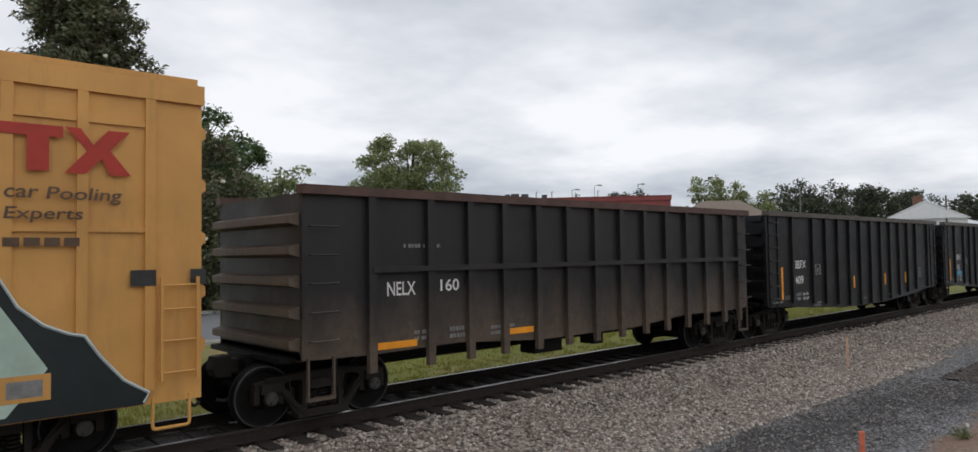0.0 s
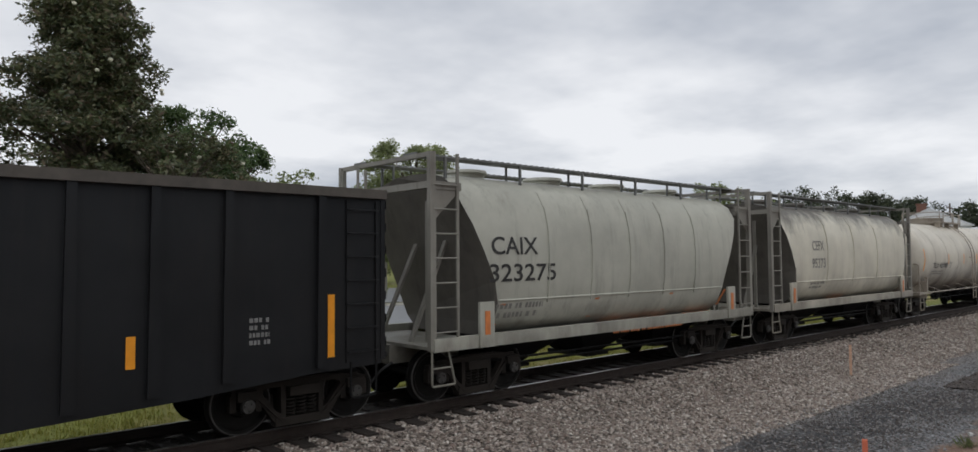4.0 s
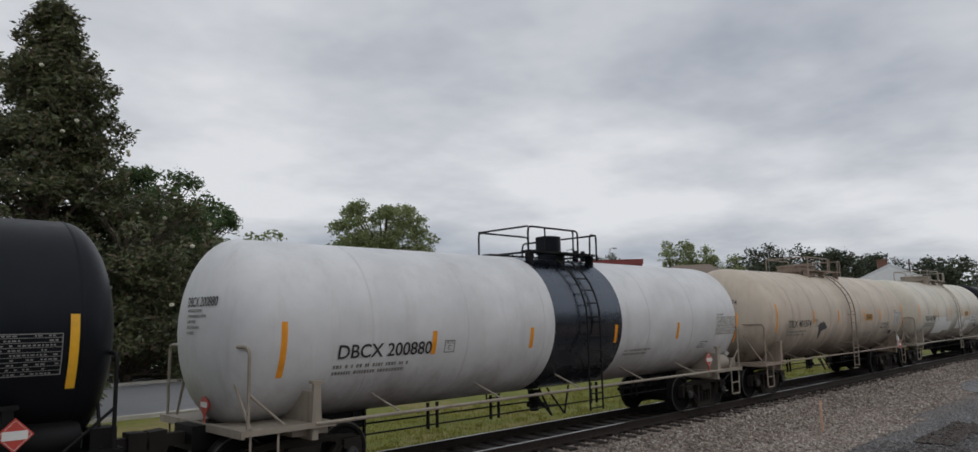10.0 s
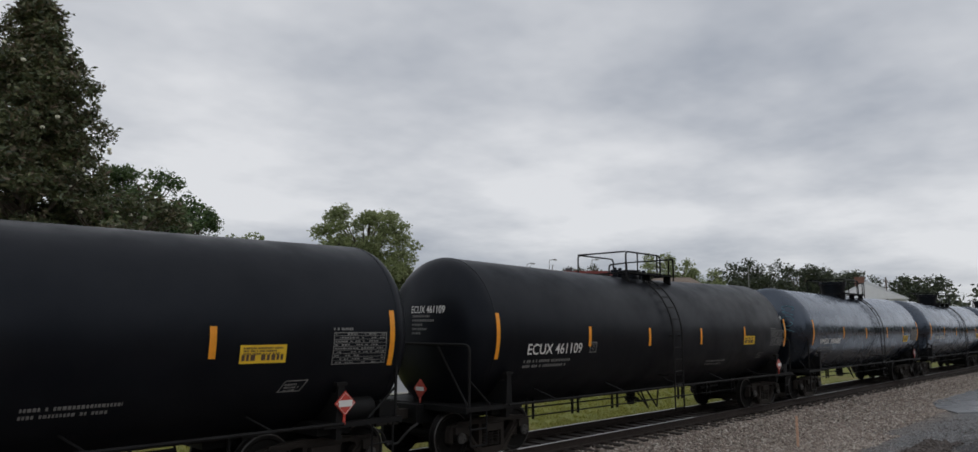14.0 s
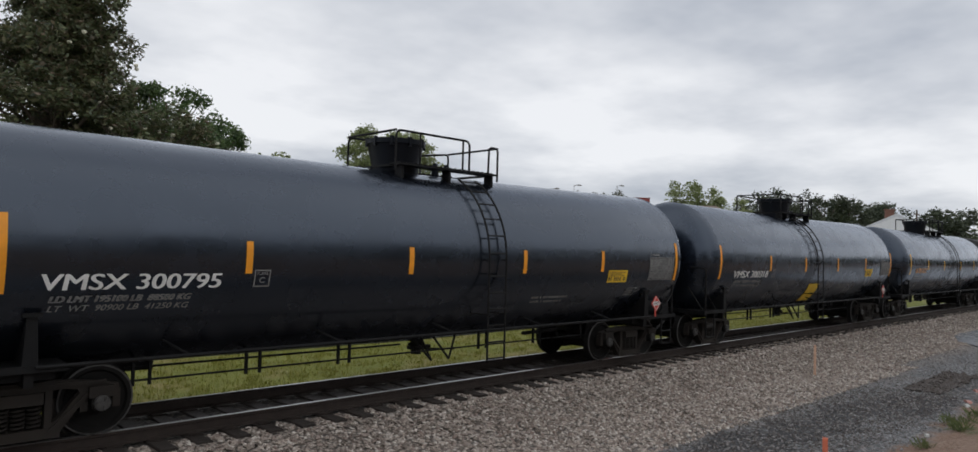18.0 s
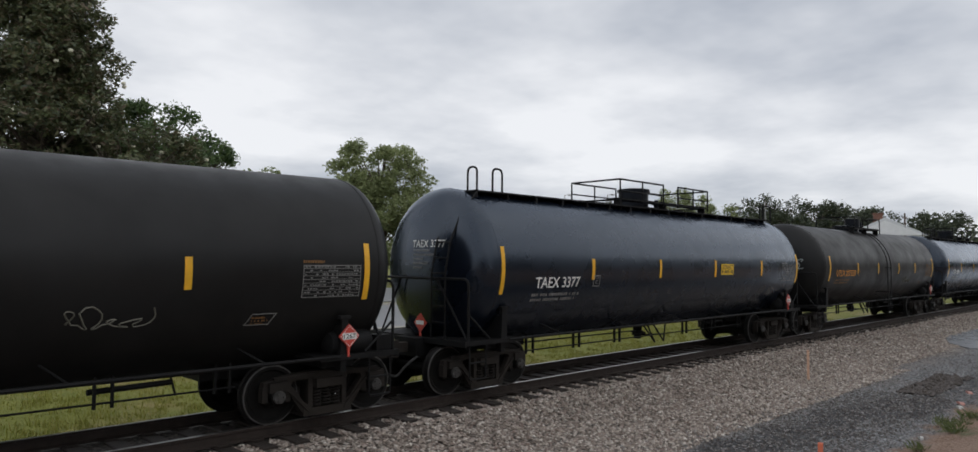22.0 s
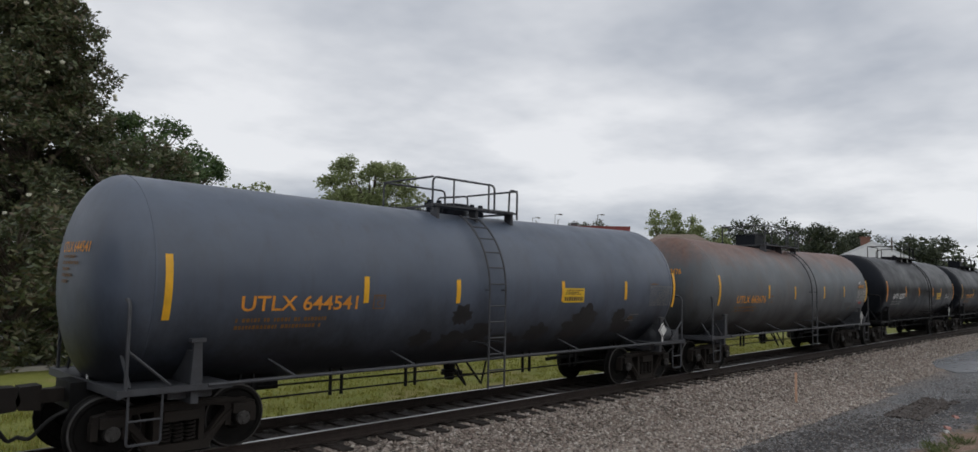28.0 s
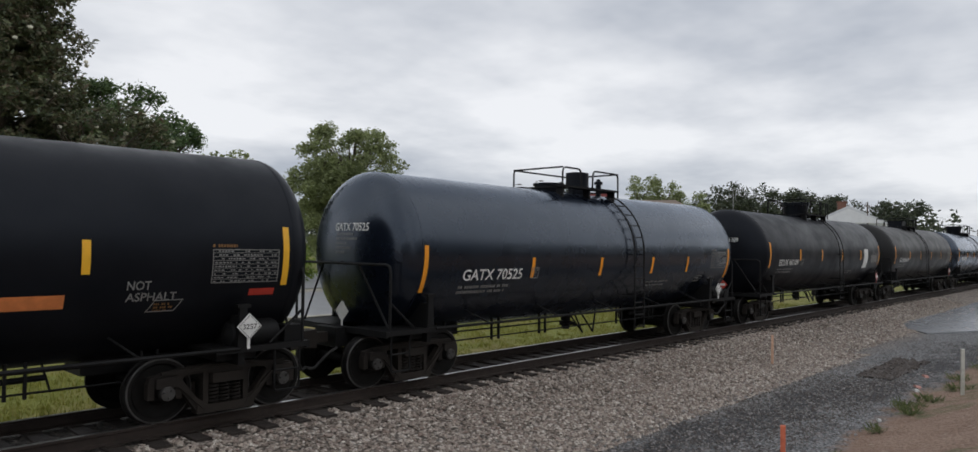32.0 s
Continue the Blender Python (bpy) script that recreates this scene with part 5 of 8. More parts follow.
def boxcar(spec):
    L = spec["len"]
    H = L / 2
    b, W, zt = H - 0.45, 1.52, 4.78
    m = M["yellow"]
    car = thing("boxcar", spec["label"], "boxcar", kind="")
    for s in (-1, 1):
        add_truck(car, s * (H - 2.6))
        part("coupler", cached(("coupler", H, s), lambda: coupler_mesh(H, s)), None, car, "rusty knuckle coupler")
        part("brake_hose", cached(("hose", H, s), lambda: hose_geo(H, s).mesh("brake_hose", M["rubber"])), None, car)
        part("end_wall", Geo().box(min(s * b, s * (b - 0.1)), max(s * b, s * (b - 0.1)), -W + 0.03, W - 0.03, 1.0, zt), m, car)
        for k in range(5):
            part("end_rib", Geo().prism([(0, -0.12), (s * 0.09, -0.06), (s * 0.09, 0.06), (0, 0.12)][::s], -W + 0.1, W - 0.1), m, car, loc=(s * b, 0, 1.4 + 0.7 * k))
        part("end_sill", Geo().box(min(s * (b - 0.4), s * (b + 0.1)), max(s * (b - 0.4), s * (b + 0.1)), -0.4, 0.4, 0.7, 1.05), M["under"], car)
    part("underframe", Geo().box(-b, b, -W + 0.1, W - 0.1, 0.85, 1.02).box(-b + 2, b - 2, -0.3, 0.3, 0.55, 0.9), M["under"], car)
    part("roof", Geo().prism([(-b, zt), (b, zt), (b, zt + 0.16), (-b, zt + 0.16)], -W + 0.15, W - 0.15), m, car)
    for q in (-1, 1):
        y = q * W
        part("side_wall", Geo().box(-b, b, min(y, y - q * 0.05), max(y, y - q * 0.05), 0.72 if q < 0 else 0.9, zt), m, car)
        part("top_chord", Geo().box(-b - 0.02, b + 0.02, min(y - q * 0.05, y + q * 0.05), max(y - q * 0.05, y + q * 0.05), zt - 0.22, zt + 0.03), m, car)
        for k in range(19):
            x = b - 0.65 - 0.76 * k
            part("side_post", Geo().box(x - 0.06, x + 0.06, min(y, y + q * 0.045), max(y, y + q * 0.045), 0.9, zt - 0.22), m, car)
        for z in (2.90, 4.22):
            part("side_rail", Geo().box(-b + 1, b - 0.65, min(y, y + q * 0.03), max(y, y + q * 0.03), z - 0.03, z + 0.03), m, car)
    g = ladder_rungs(Geo(), b - 0.52, b - 0.08, -W - 0.09, [1.1, 1.5, 1.9, 2.2])
    g.bar((b - 0.52, -W - 0.09, 1.0), (b - 0.52, -W - 0.09, 2.3), 0.04).bar((b - 0.08, -W - 0.09, 1.0), (b - 0.08, -W - 0.09, 2.3), 0.04)
    part("side_ladder", g, m, car)
    part("step_stirrup", Geo().tube(rounded([(b - 0.6, -W, 0.8), (b - 0.6, -W, 0.4), (b - 0.15, -W, 0.4), (b - 0.15, -W, 0.8)], 0.05), 0.022, 6), m, car)
    for x in (b - 0.72, b - 0.1):
        part("scuffed_patch", Geo().box(x - 0.16 if x < b - 0.5 else x - 0.06, x + 0.14, -W - 0.05, -W - 0.046, 2.2, 2.4), M["blacklet"], car, "black scuffed paint patch")
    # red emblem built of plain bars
    yy = -W - 0.052
    em = Geo().box(b - 2.6, b - 1.62, yy - 0.004, yy, 3.97, 4.10).box(b - 1.98, b - 1.76, yy - 0.004, yy, 3.57, 3.97)
    em.prism([(b - 1.14, 4.10), (b - 0.90, 4.10), (b - 1.38, 3.56), (b - 1.60, 3.56)][::-1], yy - 0.004, yy)
    em.prism([(b - 1.24, 3.82), (b - 1.12, 3.86), (b - 0.88, 3.56), (b - 1.12, 3.56)][::-1], yy - 0.005, yy)
    em.prism([(b - 1.60, 4.10), (b - 1.44, 4.10), (b - 1.24, 3.83), (b - 1.40, 3.62), (b - 1.52, 3.62), (b - 1.36, 3.83)], yy - 0.006, yy)
    part("emblem", em, M["redlet"], car, "red block emblem", smooth=0)
    for w, x, z, wd, ht in (("car", b - 2.2, 3.25, 0.33, 0.11), ("Pooling", b - 1.79, 3.20, 0.79, 0.19), ("Experts", b - 2.2, 2.97, 0.78, 0.18)):
        part("lettering", side_text(w, x, z, wd, ht, yy, 0.15), M["brownlet"], car, smooth=0)
    for k in range(4):
        part("small_lettering", Geo().box(b - 2.2 + 0.2 * k, b - 2.04 + 0.2 * k, yy - 0.002, yy + 0.002, 2.70, 2.80), M["brownlet"], car, smooth=0, kind="stuff")
    # spray-painted graffiti: plain dark and pale shapes with an outline
    pts = [(b - 4.2, 0.74), (b - 0.72, 0.74), (b - 0.66, 0.86), (b - 0.95, 1.05), (b - 1.2, 1.35), (b - 1.38, 1.62), (b - 1.55, 1.66), (b - 1.8, 1.78), (b - 2.05, 2.0), (b - 2.3, 2.45), (b - 4.2, 2.5)]
    gr = part("graffiti", Geo().prism(pts, -W - 0.0485, -W - 0.048), M["graf_dark"], car, "dark spray-painted graffiti", smooth=0)
    part("graffiti_outline", Geo().tube([(x, -W - 0.05, z + 0.02) for x, z in pts[1:]], 0.02, 5), M["graf_pale"], gr)
    part("graffiti_fill", Geo().prism([(b - 4.1, 0.8), (b - 2.15, 0.8), (b - 1.75, 1.3), (b - 2.0, 1.7), (b - 2.35, 2.25)], -W - 0.053, -W - 0.0495), M["graf_green"], gr, smooth=0)
    part("graffiti_fill", Geo().box(b - 2.4, b - 1.72, -W - 0.057, -W - 0.0535, 0.95, 1.25), M["yellow"], gr, smooth=0)
    part("small_lettering", Geo().box(b - 2.15, b - 1.8, -W - 0.061, -W - 0.0575, 1.0, 1.19), M["dimlet"], car, smooth=0, kind="stuff")
    return car


M["chord"] = plain("worn_grey_brown_chord", (0.075, 0.065, 0.055), 0.6, 0.35, 4)
M["chordrust"] = plain("rusty_red_chord", (0.085, 0.045, 0.035), 0.65, 0.4, 4)
M["hoppertrim"] = plain("grimy_galvanised_walkway", (0.15, 0.155, 0.15), 0.55, 0.2, 5, 0.3)
M["stripe_old"] = plain("faded_orange_stripe", (0.62, 0.20, 0.06), 0.5, 0.25, 5)
M["graf_dark"] = plain("dark_green_spray_paint", (0.012, 0.02, 0.022), 0.4, 0.3, 3)
M["graf_olive"] = plain("faded_olive_spray_paint", (0.105, 0.10, 0.08), 0.6, 0.3, 4)
M["graf_pale"] = plain("pale_spray_paint", (0.45, 0.52, 0.52), 0.5, 0.2, 3)
M["graf_green"] = plain("mint_spray_paint", (0.38, 0.50, 0.42), 0.5, 0.2, 3)
M["graf_teal"] = plain("dull_teal_spray_paint", (0.05, 0.17, 0.21), 0.5, 0.3, 3)
M["graf_blue"] = plain("sky_blue_spray_paint", (0.12, 0.42, 0.60), 0.5, 0.2, 3)
M["stain"] = plain("black_oil_stain", (0.022, 0.022, 0.024), 0.4, 0.3, 4)
M["patch"] = plain("fresh_white_patch", (0.70, 0.70, 0.67), 0.45, 0.06, 4)

# ---- the train, from its head to its tail ----
TRAIN = []   # (car, distance of its middle from the start line at 0 s)


def end_scrawl(seed, y, z, w, h, mk):
    """Looping spray-painted letters on the end of a tank."""
    def make(car, spec, R, zc, half, xs, sag):
        rnd = random.Random(seed)
        g = Geo()
        xe = -spec["shell"][0] - (half - xs)
        n = max(3, int(max(w, h) / 0.17))
        for k in range(n):
            f = (k + 0.5) / n
            cy, cz = (y - w * f, z + h * 0.5 - 0.25 * w * f) if w > h else (y - w * 0.5, z + h * f)
            pts = []
            ph, lob = rnd.uniform(0, 6), rnd.choice((1, 2, 3))
            for i in range(15):
                a = ph + i * 0.36
                ry, rz = (0.075, 0.17) if w > h else (0.16, 0.075)
                yy, zz = cy + ry * math.cos(a) + 0.05 * math.cos(lob * a + ph), cz + rz * math.sin(a * (1.0 + 0.4 * (lob == 2)))
                t = math.asin(min(0.999, math.hypot(yy, zz) / R) ** (1 / 0.86))
                pts.append((xe + (half - xs) * (1 - math.cos(t)) - 0.006, yy, zc + sag(-half) + zz))
            g.tube(pts, 0.012, 4)
        part("graffiti", g, M[mk], car, "spray-painted scrawl on the tank end", kind="stuff")
    return make


def scrawl(seed, x, a, w, h, mk, name="graffiti"):
    """A loose spray-painted line on a tank's flank."""
    def make(car, spec, R, zc, half, xs, sag):
        rnd = random.Random(seed)
        pts = []
        n = 60
        for i in range(n):
            t = i / (n - 1)
            u = x + w * t + 0.09 * math.sin(t * 40 + seed)
            b = radians(a) + (h / R) * (0.5 + 0.5 * math.sin(t * 26 + rnd.uniform(-0.3, 0.3))) * (0.6 + 0.4 * math.sin(t * 7))
            pts.append((u, -(R + 0.006) * math.cos(b), zc + sag(u) + (R + 0.006) * math.sin(b)))
        part(name, Geo().tube(pts, 0.012, 4), M[mk], car, "spray-painted scrawl")
    return make


def blotches(items, mk="stain"):
    """Irregular stains on a tank's flank, each with a ragged outline."""
    def make(car, spec, R, zc, half, xs, sag):
        for i, (x, a, w, h) in enumerate(items):
            rnd = random.Random(i * 7 + int(x * 10) + 50)
            outline = [rnd.uniform(0.72, 1.18) for k in range(24)]
            pts, faces = [], []
            for j in range(1, 6):
                for k in range(24):
                    t = 2 * math.pi * k / 24
                    rr = outline[k] * j / 5
                    b = radians(a) + h / 2 * math.sin(t) * rr / R
                    u = x + w / 2 * math.cos(t) * rr
                    pts.append((u, -(R + 0.006) * math.cos(b), zc + sag(u) + (R + 0.006) * math.sin(b)))
            b = radians(a)
            pts.append((x, -(R + 0.006) * math.cos(b), zc + sag(x) + (R + 0.006) * math.sin(b)))
            faces = [(120, k, (k + 1) % 24) for k in range(24)]
            for j in range(4):
                faces += [(24 * j + k, 24 * j + 24 + k, 24 * j + 24 + (k + 1) % 24, 24 * j + (k + 1) % 24) for k in range(24)]
            g = Geo().add(pts, faces)
            part("stain", g, M[mk], car, smooth=0)
    return make


def tank(middle, length, span, **kw):
    """span: from the middle to the end stripes."""
    kw["len"], kw["span"] = length, span
    TRAIN.append((tank_car, kw, middle))


GB = [-5.87, -4.49, -3.55, -2.61, -1.67, -0.73, 0.21, 1.15, 2.09, 3.03, 3.97, 4.91, 6.3]
GST = [(-6.51, True), (-3.43, False), (-1.27, False), (1.58, False), (3.71, False), (6.48, True)]


def gword(num):
    return [("BBFX", -5.71, 1.97, 0.76, 0.24, "whitelet"), (num, -5.71, 1.51, 0.58, 0.24, "whitelet"), ("C", -4.15, 1.83, 0.10, 0.12, "whitelet"),
            ("LD LMT  204400", -5.78, 1.16, 0.97, 0.085, "whitelet"), ("LT WT    81600", -5.78, 1.03, 0.97, 0.085, "whitelet")]



GBARS = [(-7.1, 1.06, (0.6,), 0.05), (-4.45, 0.92, (0.55, 0.5), 0.05), (5.22, 1.75, (0.28, 0.28, 0.28, 0.3), 0.06), (-0.6, 0.86, (0.4,), 0.045), (1.9, 0.88, (0.4,), 0.045), (-6.35, 1.2, (0.3, 0.3), 0.04)]


def blue_tag(car, b, W):
    pts = []
    for i in range(70):
        t = i / 69
        pts.append((-5.75 + 0.95 * t + 0.06 * math.sin(t * 44), -W - 0.008, 1.38 + 0.08 * math.sin(t * 31) + 0.03 * math.sin(t * 71)))
    part("graffiti", Geo().tube(pts, 0.02, 4), M["graf_blue"], car, "sky-blue spray-painted scrawl")


TRAIN.append((boxcar, dict(len=17.6, label="weathered yellow high-cube boxcar with dark graffiti"), -6.35))
TRAIN.append((gondola, dict(len=14.5, body=13.0, old=True, top=3.48, paint="nelx", ribs=[-5.34, -4.19, -3.31, -2.48, -1.59, -0.73, 0.14, 0.99, 1.86, 2.7, 3.56, 4.4, 5.25, 6.0],
                            words=[("NELX", -5.03, 1.89, 0.56, 0.22, "whitelet"), ("160", -3.95, 1.92, 0.41, 0.2, "whitelet")], stripes=[(-4.83, False), (-2.09, False)],
                            bars=[(-4.7, 2.72, (0.75,), 0.06), (-4.5, 1.3, (0.4, 0.35), 0.06), (-3.75, 1.3, (0.5, 0.4), 0.07), (-2.8, 1.25, (0.6, 0.5), 0.06)],
                            label="old black ribbed gondola car stained with rust"), 9.95))
for num, s0, s1, ex in (("409", 17.045, 32.995, ()), ("455", 32.985, 48.935, (blue_tag,)), ("395", 48.925, 64.875, ())):
    TRAIN.append((gondola, dict(len=s1 - s0, body=14.75, paint="gond", ribs=GB, words=gword(num), stripes=GST, bars=GBARS, end_word="BBFX " + num, extra=ex,
                                label="black high-sided gondola car with orange reflector stripes"), (s0 + s1) / 2))
TRAIN.append((covered_hopper, dict(len=12.0, bays=3, words=[("CAIX", -4.1, 2.62, 1.2, 0.33, "blacklet"), ("323275", -4.15, 2.12, 1.75, 0.33, "blacklet")],
                                   bars=[(-4.1, 1.72, (1.4, 1.3), 0.1, "greylet"), (-0.6, 1.16, (2.6, 2.6), 0.08, "stripe_old"), (2.6, 1.18, (1.2,), 0.06, "stripe_old")], stripes=[-3.9, -1.2, 1.5, 3.9],
                                   label="pale grey-green covered hopper car with roof walkway"), 70.7))
TRAIN.append((covered_hopper, dict(len=12.5, bays=2, words=[("CEFX", -3.15, 2.72, 0.82, 0.30, "greylet"), ("95373", -3.2, 2.18, 0.95, 0.30, "greylet")],
                                   bars=[(-3.2, 1.75, (1.0, 0.9), 0.07, "greylet"), (-1.2, 1.16, (1.2,), 0.06, "stripe_old")],
                                   paint="hopper2", right_foot=4.75, label="short stained pale covered hopper car"), 82.95))
cream = dict(paint="cream", trim="creamtrim", let="blacklet", slope=0.0, placard="white", italic=False, sign=(2.2, -9, 0), signpaint="signdull", dome_dx=-0.6, dome="low", rail_h=0.56, deck=(-1.3, 1.7), ladder_dx=0.15)
rings = (-4.85, -3.25, -1.68, 1.25, 2.9, 4.5)
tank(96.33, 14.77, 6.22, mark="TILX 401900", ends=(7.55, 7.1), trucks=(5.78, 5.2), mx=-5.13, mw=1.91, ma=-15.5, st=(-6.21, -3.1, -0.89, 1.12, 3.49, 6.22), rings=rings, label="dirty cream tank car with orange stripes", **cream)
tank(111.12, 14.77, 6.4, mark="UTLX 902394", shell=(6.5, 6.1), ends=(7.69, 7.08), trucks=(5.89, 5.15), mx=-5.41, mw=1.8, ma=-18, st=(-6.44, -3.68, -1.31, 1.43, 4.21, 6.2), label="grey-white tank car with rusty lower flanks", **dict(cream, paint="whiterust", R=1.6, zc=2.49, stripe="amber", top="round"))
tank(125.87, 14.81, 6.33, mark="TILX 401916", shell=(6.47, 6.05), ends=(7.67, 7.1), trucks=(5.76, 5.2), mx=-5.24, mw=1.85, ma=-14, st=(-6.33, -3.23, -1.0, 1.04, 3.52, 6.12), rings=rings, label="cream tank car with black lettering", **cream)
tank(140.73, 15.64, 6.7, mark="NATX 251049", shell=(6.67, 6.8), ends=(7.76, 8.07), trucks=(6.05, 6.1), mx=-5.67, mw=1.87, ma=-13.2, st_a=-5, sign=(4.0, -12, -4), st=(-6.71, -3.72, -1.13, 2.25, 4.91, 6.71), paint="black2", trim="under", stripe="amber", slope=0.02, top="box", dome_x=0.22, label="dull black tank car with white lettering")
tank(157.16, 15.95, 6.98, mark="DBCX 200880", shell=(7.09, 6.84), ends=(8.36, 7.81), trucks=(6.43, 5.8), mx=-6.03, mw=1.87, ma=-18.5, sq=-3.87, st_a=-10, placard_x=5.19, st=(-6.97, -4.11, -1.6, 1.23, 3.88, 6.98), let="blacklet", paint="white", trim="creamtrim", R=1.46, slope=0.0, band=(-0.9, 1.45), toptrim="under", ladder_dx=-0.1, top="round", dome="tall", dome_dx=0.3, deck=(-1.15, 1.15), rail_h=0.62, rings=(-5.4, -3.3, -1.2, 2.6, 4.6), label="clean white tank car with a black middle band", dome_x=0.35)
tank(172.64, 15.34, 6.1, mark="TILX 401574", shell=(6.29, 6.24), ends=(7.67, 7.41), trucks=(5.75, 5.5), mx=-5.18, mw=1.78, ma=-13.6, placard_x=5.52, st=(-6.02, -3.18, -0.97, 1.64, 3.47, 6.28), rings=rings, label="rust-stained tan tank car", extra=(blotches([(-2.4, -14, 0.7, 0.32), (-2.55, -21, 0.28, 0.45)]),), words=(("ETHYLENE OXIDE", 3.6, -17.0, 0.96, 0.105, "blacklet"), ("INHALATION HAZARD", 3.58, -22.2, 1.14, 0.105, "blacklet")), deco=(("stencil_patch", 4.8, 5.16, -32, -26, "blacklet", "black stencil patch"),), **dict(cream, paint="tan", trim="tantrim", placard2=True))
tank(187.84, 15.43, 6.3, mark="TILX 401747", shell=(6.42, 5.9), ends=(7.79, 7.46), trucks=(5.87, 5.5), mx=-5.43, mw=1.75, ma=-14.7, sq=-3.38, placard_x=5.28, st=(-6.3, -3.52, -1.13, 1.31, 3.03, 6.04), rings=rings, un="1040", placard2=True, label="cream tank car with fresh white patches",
     deco=(("touch_up_patch", -3.6, -1.75, -41, -9.5, "patch", "square of fresh white paint"), ("touch_up_patch", -1.75, -0.68, -36, -17.5, "patch", "square of fresh white paint"), ("touch_up_patch", 0.42, 1.64, -34, -10, "patch", "square of fresh white paint"), ("touch_up_patch", 2.05, 3.0, -44, -17, "patch", "square of fresh white paint"), ("lettered_plate", 3.06, 4.43, -23.5, -9, "patch", "white lettered plate"), ("stencil_patch", 4.48, 4.86, -33.5, -27, "blacklet", "black stencil patch")),
     words=(("ETHYLENE OXIDE", 3.25, -14.2, 0.98, 0.105, "blacklet"), ("INHALATION HAZARD", 3.15, -20.8, 1.18, 0.105, "blacklet")), **cream)
tank(203.5, 16.05, 6.95, mark="ECUX 461109", ends=(8.2, 8.0), trucks=(6.35, 6.05), ma=-16, sign=(4.65, -13, -3.5), paint="black2", trim="under", R=1.58, slope=0.12, mw=1.95, mx=-6.3, italic=True, top="frame", plat=1.25, label="black tank car bent down at its middle")
tank(219.95, 16.46, 6.9, mark="ECUX 461109", shell=(6.95, 6.6), ends=(8.45, 8.25), paint="black2", trim="under", R=1.55, slope=0.1, top="low", sign=(4.2, -13, -3.5), label="plain black tank car")
VM = dict(mh=0.2, ma=-17.3, paint="black", trim="under", slope=0.07, R=1.56, italic=True, un="1987", panel_fill="dimlet", label="glossy black tank car with white lettering")
tank(236.42, 16.52, 7.12, mark="VMSX 300608", shell=(7.1, 6.68), ends=(8.22, 8.03), trucks=(6.3, 6.22), mx=-6.4, mw=2.14, st=(-7.02, -3.87, -1.12, 1.76, 4.26, 6.8), sign=(4.73, -18.8, -8.6), dome_dx=-0.1, sq=-3.62, extra=(end_scrawl(9, -0.72, -0.05, 0.32, 0.95, "graf_teal"),), **VM)
tank(253.0, 16.67, 7.1, mark="VMSX 300434", shell=(7.29, 6.81), ends=(8.55, 8.1), trucks=(6.75, 6.1), mx=-6.2, mw=2.14, sq=-3.93, st=(-7.03, -4.18, -1.3, 1.52, 4.06, 6.87), sign=(4.65, -18.6, -8.6), dome_dx=-0.38, placard_x=6.3, **VM)
tank(269.75, 16.5, 7.0, mark="VMSX 300795", shell=(7.29, 6.95), ends=(8.65, 7.75), trucks=(6.8, 5.75), mx=-6.78, mw=2.12, sq=-4.17, st=(-7.15, -4.26, -1.42, 1.36, 3.84, 6.83), sign=(4.44, -18.5, -8.5), dome_dx=-0.64, ladder_dx=0.5, deck=(-1.1, 1.35), placard_x=6.1, lines=(("LD LMT 195100 LB  88500 KG", 1.62), ("LT  WT  90900 LB  41250 KG", 1.62)), **dict(VM, R=1.61))
tank(285.99, 16.35, 7.14, mark="VMSX 300318", shell=(7.2, 6.78), ends=(8.54, 8.01), trucks=(6.65, 6.12), mx=-6.38, mw=2.12, sq=-3.97, sign=(4.43, -18, -8), placard_x=6.31, lines=(("LD LMT 195000 LB  88450 KG", 1.62), ("LT  WT  91000 LB  41300 KG", 1.62)), st=(-7.14, -4.1, -1.53, 1.24, 4.01, 6.9), deco=(("ladder_plate", -0.80, 0.02, -52, -24.5, "sign", "slanting yellow plate behind the ladder", -0.1),), **dict(VM, R=1.61, dome_dx=-0.33, ladder_dx=-0.6, deck=(-1.49, 0.97), label="glossy black tank car with a yellow plate at its ladder"))
tank(302.45, 16.47, 6.82, mark="NATX 303757", shell=(7.02, 6.88), ends=(8.45, 8.13), trucks=(6.55, 6.24), mx=-5.95, mw=1.65, sq=-3.8, placard_x=6.43, st=(-6.74, -4.11, -1.4, 1.67, 4.45, 6.85), paint="black", trim="under", slope=0.05, R=1.59, let="orangelet", stripe="amber", dome_dx=-0.35, deck=(-0.65, 1.65), ladder_dx=0.73, label="glossy black tank car with orange lettering", un="1267")
UT = dict(trim="under", let="orangelet", dimpaint="orangedim", lowbars=False, table="dimlet", stripe="amber", slope=0.05, R=1.57)
tank(318.94, 16.6, 6.65, mark="UTLX 206990", shell=(6.58, 6.92), ends=(8.36, 8.15), trucks=(6.48, 6.35), mx=-5.92, mw=1.99, ma=-16.4, sq=-3.26, placard_x=6.4, st=(-6.55, -3.65, -1.2, 1.44, 3.85, 6.68), paint="charcoal", top="frame", plat=1.6, un="1267", label="charcoal tank car with orange lettering and scrawls", extra=(scrawl(13, 2.42, -27, 1.0, 0.32, "graf_olive"), blotches([(-1.9, -6, 0.8, 0.4)])), **UT)
